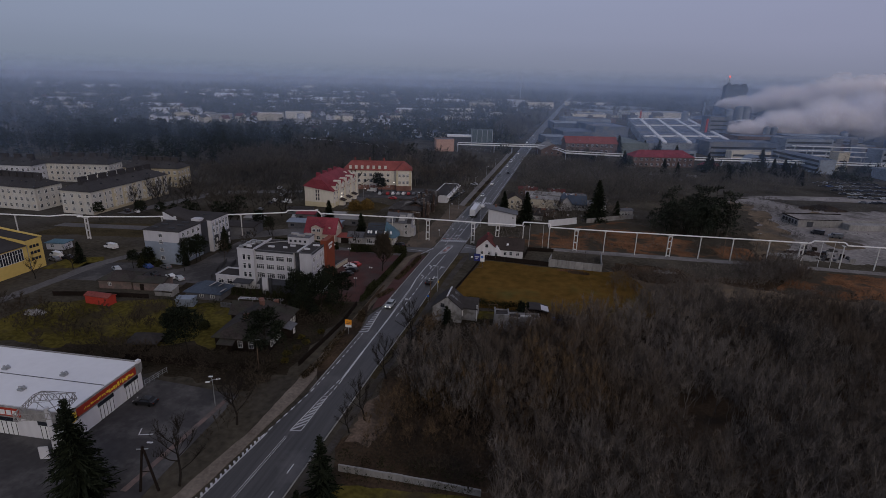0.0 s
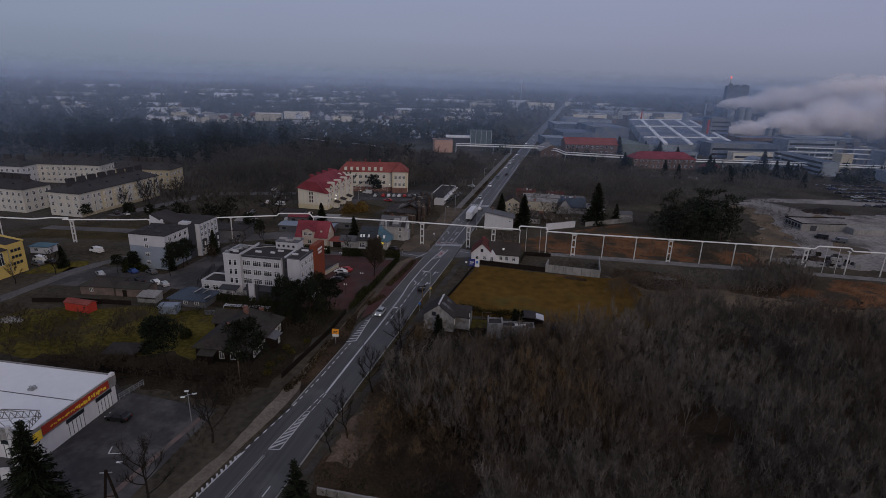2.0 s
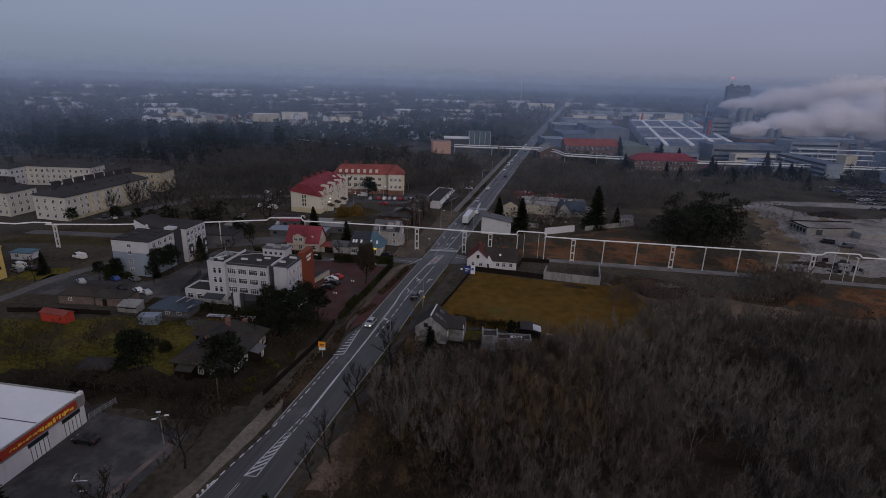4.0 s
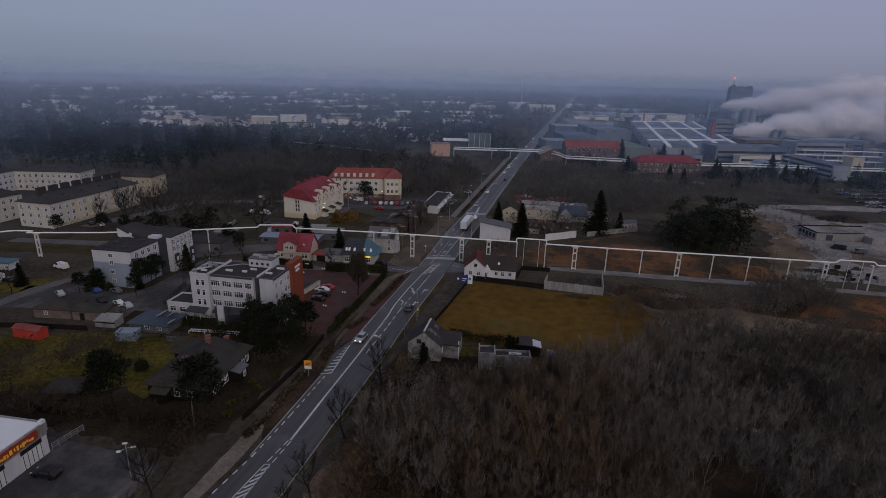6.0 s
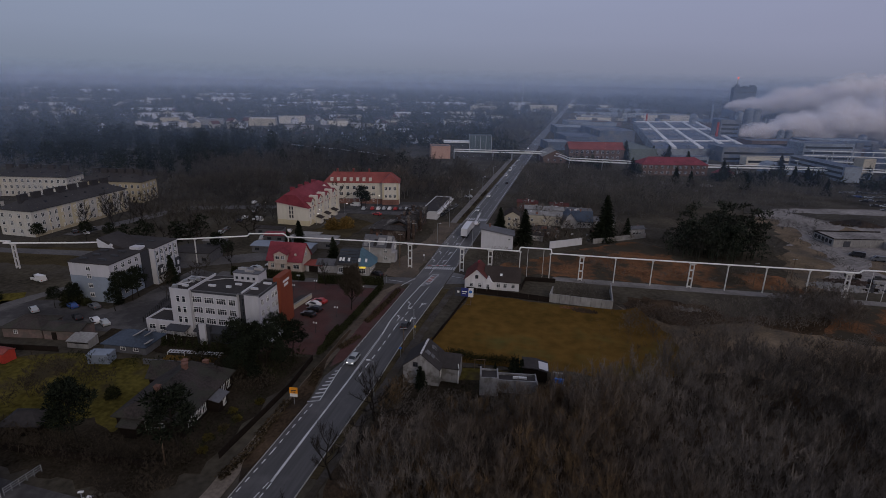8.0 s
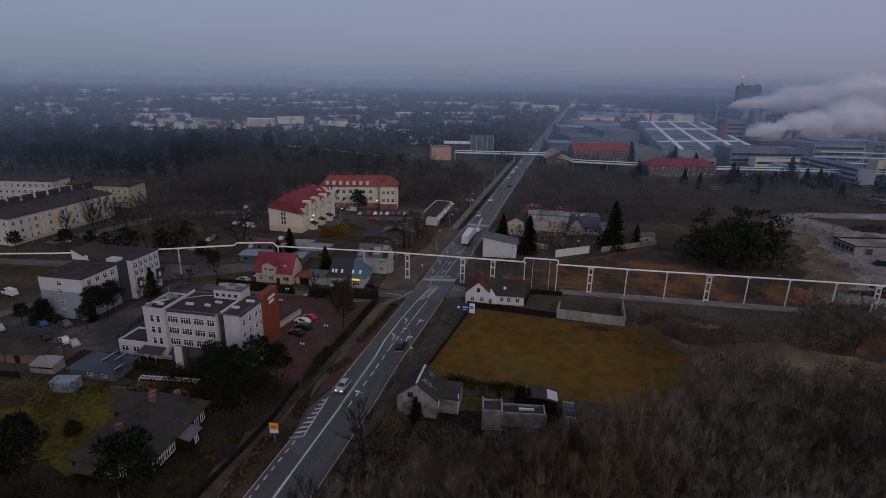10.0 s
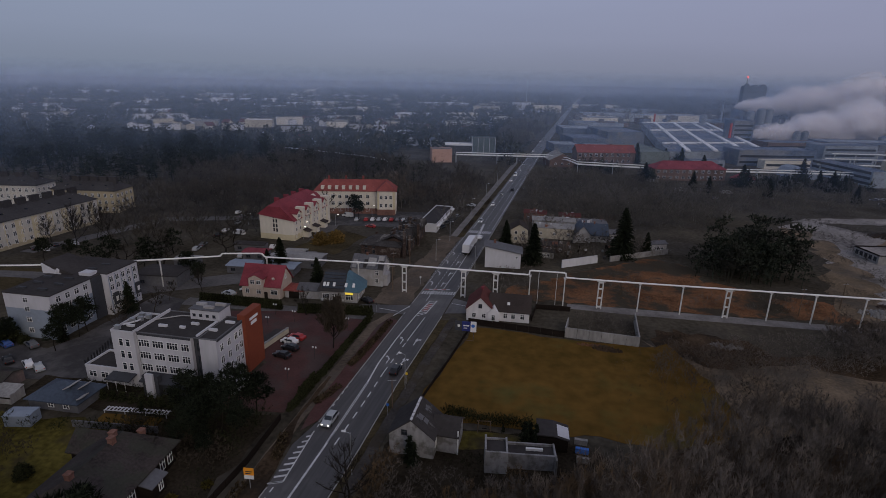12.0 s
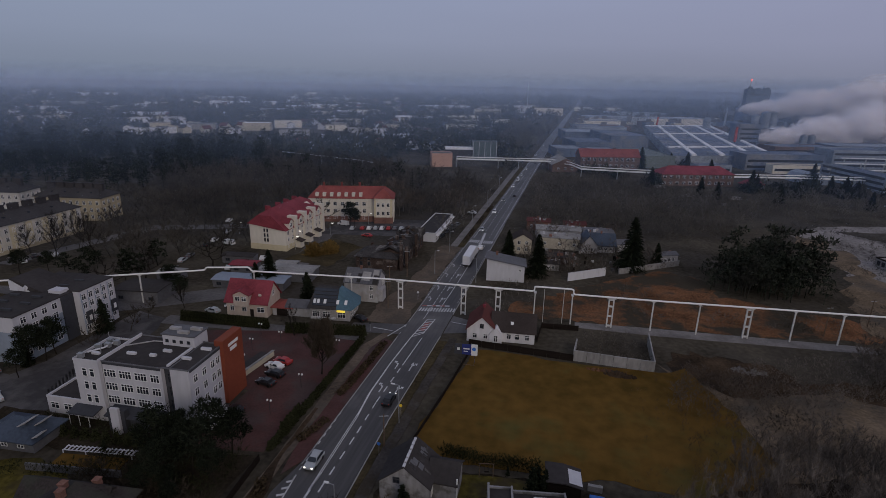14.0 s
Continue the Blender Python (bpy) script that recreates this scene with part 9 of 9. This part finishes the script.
for _ in range(130):
    d = 560 * math.exp(stores.random() * 1.6)
    a = radians(stores.uniform(-55, -6))
    x, y = 45 + d * math.sin(a), d * math.cos(a)
    if y < 560 or x > -90:
        continue
    flat_block("far_store", x, y, stores.uniform(20, 50), stores.uniform(14, 46), stores.uniform(10, 22), stores.uniform(5.0, 9.5), stores.choice((M_GREYW, M_CREAM, M_BEIGE, M_CONC)), stores.choice((M_ROOFWH, M_ROOFGR, M_ROOFGR, M_CONC, M_ROOFDK)), "distant pale low block among trees", "building", 0.4, "far blocks")
CLUMP = [leafy(400 + i, 5.2, 5.2, 8.0, 90, 1.9, 1.0) for i in range(4)]
far = []
fg = np.random.default_rng(8)
for _ in range(8500):
    d = 450 * math.exp(fg.random() ** 0.9 * 2.05)
    a = math.radians(fg.uniform(-58, 42))
    x, y = 45 + d * math.sin(a), d * math.cos(a)
    if y < 445 or (-110 < x < -20 and y < 520) or (-12 < x - y * 0.009 < 22) or (x > 16 and y < 1200 and x < 430) or noise.noise((x * 0.004, y * 0.004, 5.0)) < -0.28:
        continue
    s = fg.uniform(0.7, 1.35) * (1 + d / 4000)
    far.append((int(fg.integers(4)), x, y, 0.0, fg.uniform(0, 6.28), s * 1.1, s))
wood("far_wood", CLUMP, far, mat("far_town_trees", (0.020, 0.028, 0.026), 0.95, 0.4, 0.05, 0.0, (0.056, 0.058, 0.050), island=0.2, spec=0.0), "far leafless trees of a town in the plain")
wood("pine_wood", PINES, [(int(fg.integers(len(PINES))), x + 9, y + 12, 0, 0.3, 1.1, 1.1) for _, x, y, *_ in far[::4] if y < 1500 and x < -20], M_PINEN, "far dark conifers between houses")
belt = []
for cx, cy, rx, ry, k in ((168, 434, 16, 6, 22), (204, 436, 12, 7, 16), (111, 530, 5, 4, 5), (123, 528, 3, 3, 3), (67, 455, 5, 3, 5), (143, 429, 6, 4, 7), (86, 430, 4, 3, 4), (190, 466, 7, 4, 7), (232, 424, 10, 8, 10), (262, 470, 14, 6, 10), (46, 470, 12, 4, 8)):
    for _ in range(k):
        belt.append((int(fg.integers(4)), cx + fg.normal() * rx * 0.6, cy + fg.normal() * ry * 0.6, 0.0, fg.uniform(0, 6.28), fg.uniform(0.45, 0.85), fg.uniform(0.5, 1.0)))
wood("far_wood", CLUMP, belt, M_HAZEPINEN, "dark evergreen trees before the works")
copies(sp, [(111, 529, 20, 0.8), (123, 527, 70, 0.9), (143, 428, 30, 1.0), (146, 429, 80, 0.8), (85, 427, 10, 0.9), (193, 428, 15, 0.9), (189, 465, 60, 1.1), (193, 396, 45, 0.7)], "dark spruces")
pile = random.Random(77)
for x, y, q in ((100, 400, 5.5), (103, 401, 4), (113, 404, 5), (125, 400, 6), (128, 401, 4), (117, 381, 2.6), (86, 426, 8)):
    solid("yard_clutter", Shape().prism([(x, y), (x + q, y + 0.6), (x + q * 0.8, y + q * 0.5), (x - 0.4, y + q * 0.4)], 0, pile.uniform(0.8, 1.8)), M_CONC, "pale stacked material before the works", "material", "yard clutter")
ridge = Shape()
n = 220
for i in range(n):
    a = radians(-60 + 120 * i / (n - 1))
    d = 4300
    z = 44 + 6 * noise.noise((i * 0.09, 1.0, 0.0)) + 3 * noise.noise((i * 0.6, 2.0, 0.0))
    ridge.v += [(45 + d * math.sin(a), d * math.cos(a), -1), (45 + d * math.sin(a), d * math.cos(a), z), (45 + (d + 300) * math.sin(a), (d + 300) * math.cos(a), z)]
ridge.f = [f for i in range(n - 1) for f in ((3 * i, 3 * i + 3, 3 * i + 4, 3 * i + 1), (3 * i + 1, 3 * i + 4, 3 * i + 5, 3 * i + 2))]
solid("backdrop", ridge, M_TWIGFAR, "far wooded rise on the horizon", "backdrop", kind="structure")

# ---- haze in the plain and vapour from the works ----
scene.cycles.transparent_max_bounces = 40


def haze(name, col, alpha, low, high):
    """A tinted see-through shell standing in for haze, thinning out between two heights."""
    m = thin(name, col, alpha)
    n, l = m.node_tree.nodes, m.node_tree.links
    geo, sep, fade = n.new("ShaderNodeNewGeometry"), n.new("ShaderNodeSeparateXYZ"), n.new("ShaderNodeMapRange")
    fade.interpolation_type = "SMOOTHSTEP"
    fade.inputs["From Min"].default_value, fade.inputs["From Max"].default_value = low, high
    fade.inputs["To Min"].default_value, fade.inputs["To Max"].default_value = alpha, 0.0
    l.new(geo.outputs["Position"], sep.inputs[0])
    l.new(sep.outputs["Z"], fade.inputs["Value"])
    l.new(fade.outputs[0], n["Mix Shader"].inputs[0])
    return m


# distance haze is imitated by nested blue-tinted shells added over the plain
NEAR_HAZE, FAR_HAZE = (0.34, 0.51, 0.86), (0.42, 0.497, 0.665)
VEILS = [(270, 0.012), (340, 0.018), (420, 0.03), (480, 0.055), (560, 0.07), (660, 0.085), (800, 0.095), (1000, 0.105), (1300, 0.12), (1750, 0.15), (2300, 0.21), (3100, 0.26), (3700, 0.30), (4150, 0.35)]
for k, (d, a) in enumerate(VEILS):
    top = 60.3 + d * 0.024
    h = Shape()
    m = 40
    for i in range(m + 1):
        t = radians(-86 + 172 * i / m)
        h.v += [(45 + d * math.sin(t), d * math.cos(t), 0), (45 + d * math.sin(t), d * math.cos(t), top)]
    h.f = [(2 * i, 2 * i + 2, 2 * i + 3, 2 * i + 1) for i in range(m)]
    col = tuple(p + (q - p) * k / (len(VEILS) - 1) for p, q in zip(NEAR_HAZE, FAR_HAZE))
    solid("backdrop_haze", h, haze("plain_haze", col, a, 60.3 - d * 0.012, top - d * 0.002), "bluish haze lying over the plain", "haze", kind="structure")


def plume(seed, start, end, r0, r1, n, lift):
    g = random.Random(seed)
    s = Shape()
    base = bpy.data.meshes.new("puff")
    b = bmesh.new()
    bmesh.ops.create_icosphere(b, subdivisions=2, radius=1.0)
    verts = [v.co.copy() for v in b.verts]
    faces = [tuple(v.index for v in f.verts) for f in b.faces]
    b.free()
    bpy.data.meshes.remove(base)
    for i in range(n):
        f = ((i + g.random()) / n) ** 1.35
        wide = r0 + (r1 - r0) * f ** 0.6
        r = wide * g.uniform(0.2, 0.55)
        c = Vector(start).lerp(Vector(end), f) + Vector((g.gauss(0, wide * 0.4), g.gauss(0, wide * 0.4), lift * math.sin(f * 2.2) + g.gauss(0, wide * 0.34) + wide * 0.7 * noise.noise((f * 14, seed, 0))))
        o = Vector((g.uniform(0, 50), 0, 0))
        s.add([tuple(c + Vector((v.x * 1.35, v.y, v.z * 0.85)) * r * (1 + 0.45 * noise.noise(v * 1.6 + o) + 0.2 * noise.noise(v * 4 + o))) for v in verts], faces)
    return s


M_SMOKE = thin("white_vapour", (1.0, 0.98, 1.0), 0.23, 0.5)
solid("smoke_plume", plume(3, (277, 1000, 31), (620, 1060, 48), 4.5, 40, 800, 7), M_SMOKE, "white vapour drifting from the works", "smoke", kind="stuff")
solid("smoke_plume", plume(4, (221, 700, 13), (490, 780, 30), 3.2, 32, 800, 6), M_SMOKE, "white vapour drifting low over the works", "smoke", kind="stuff")
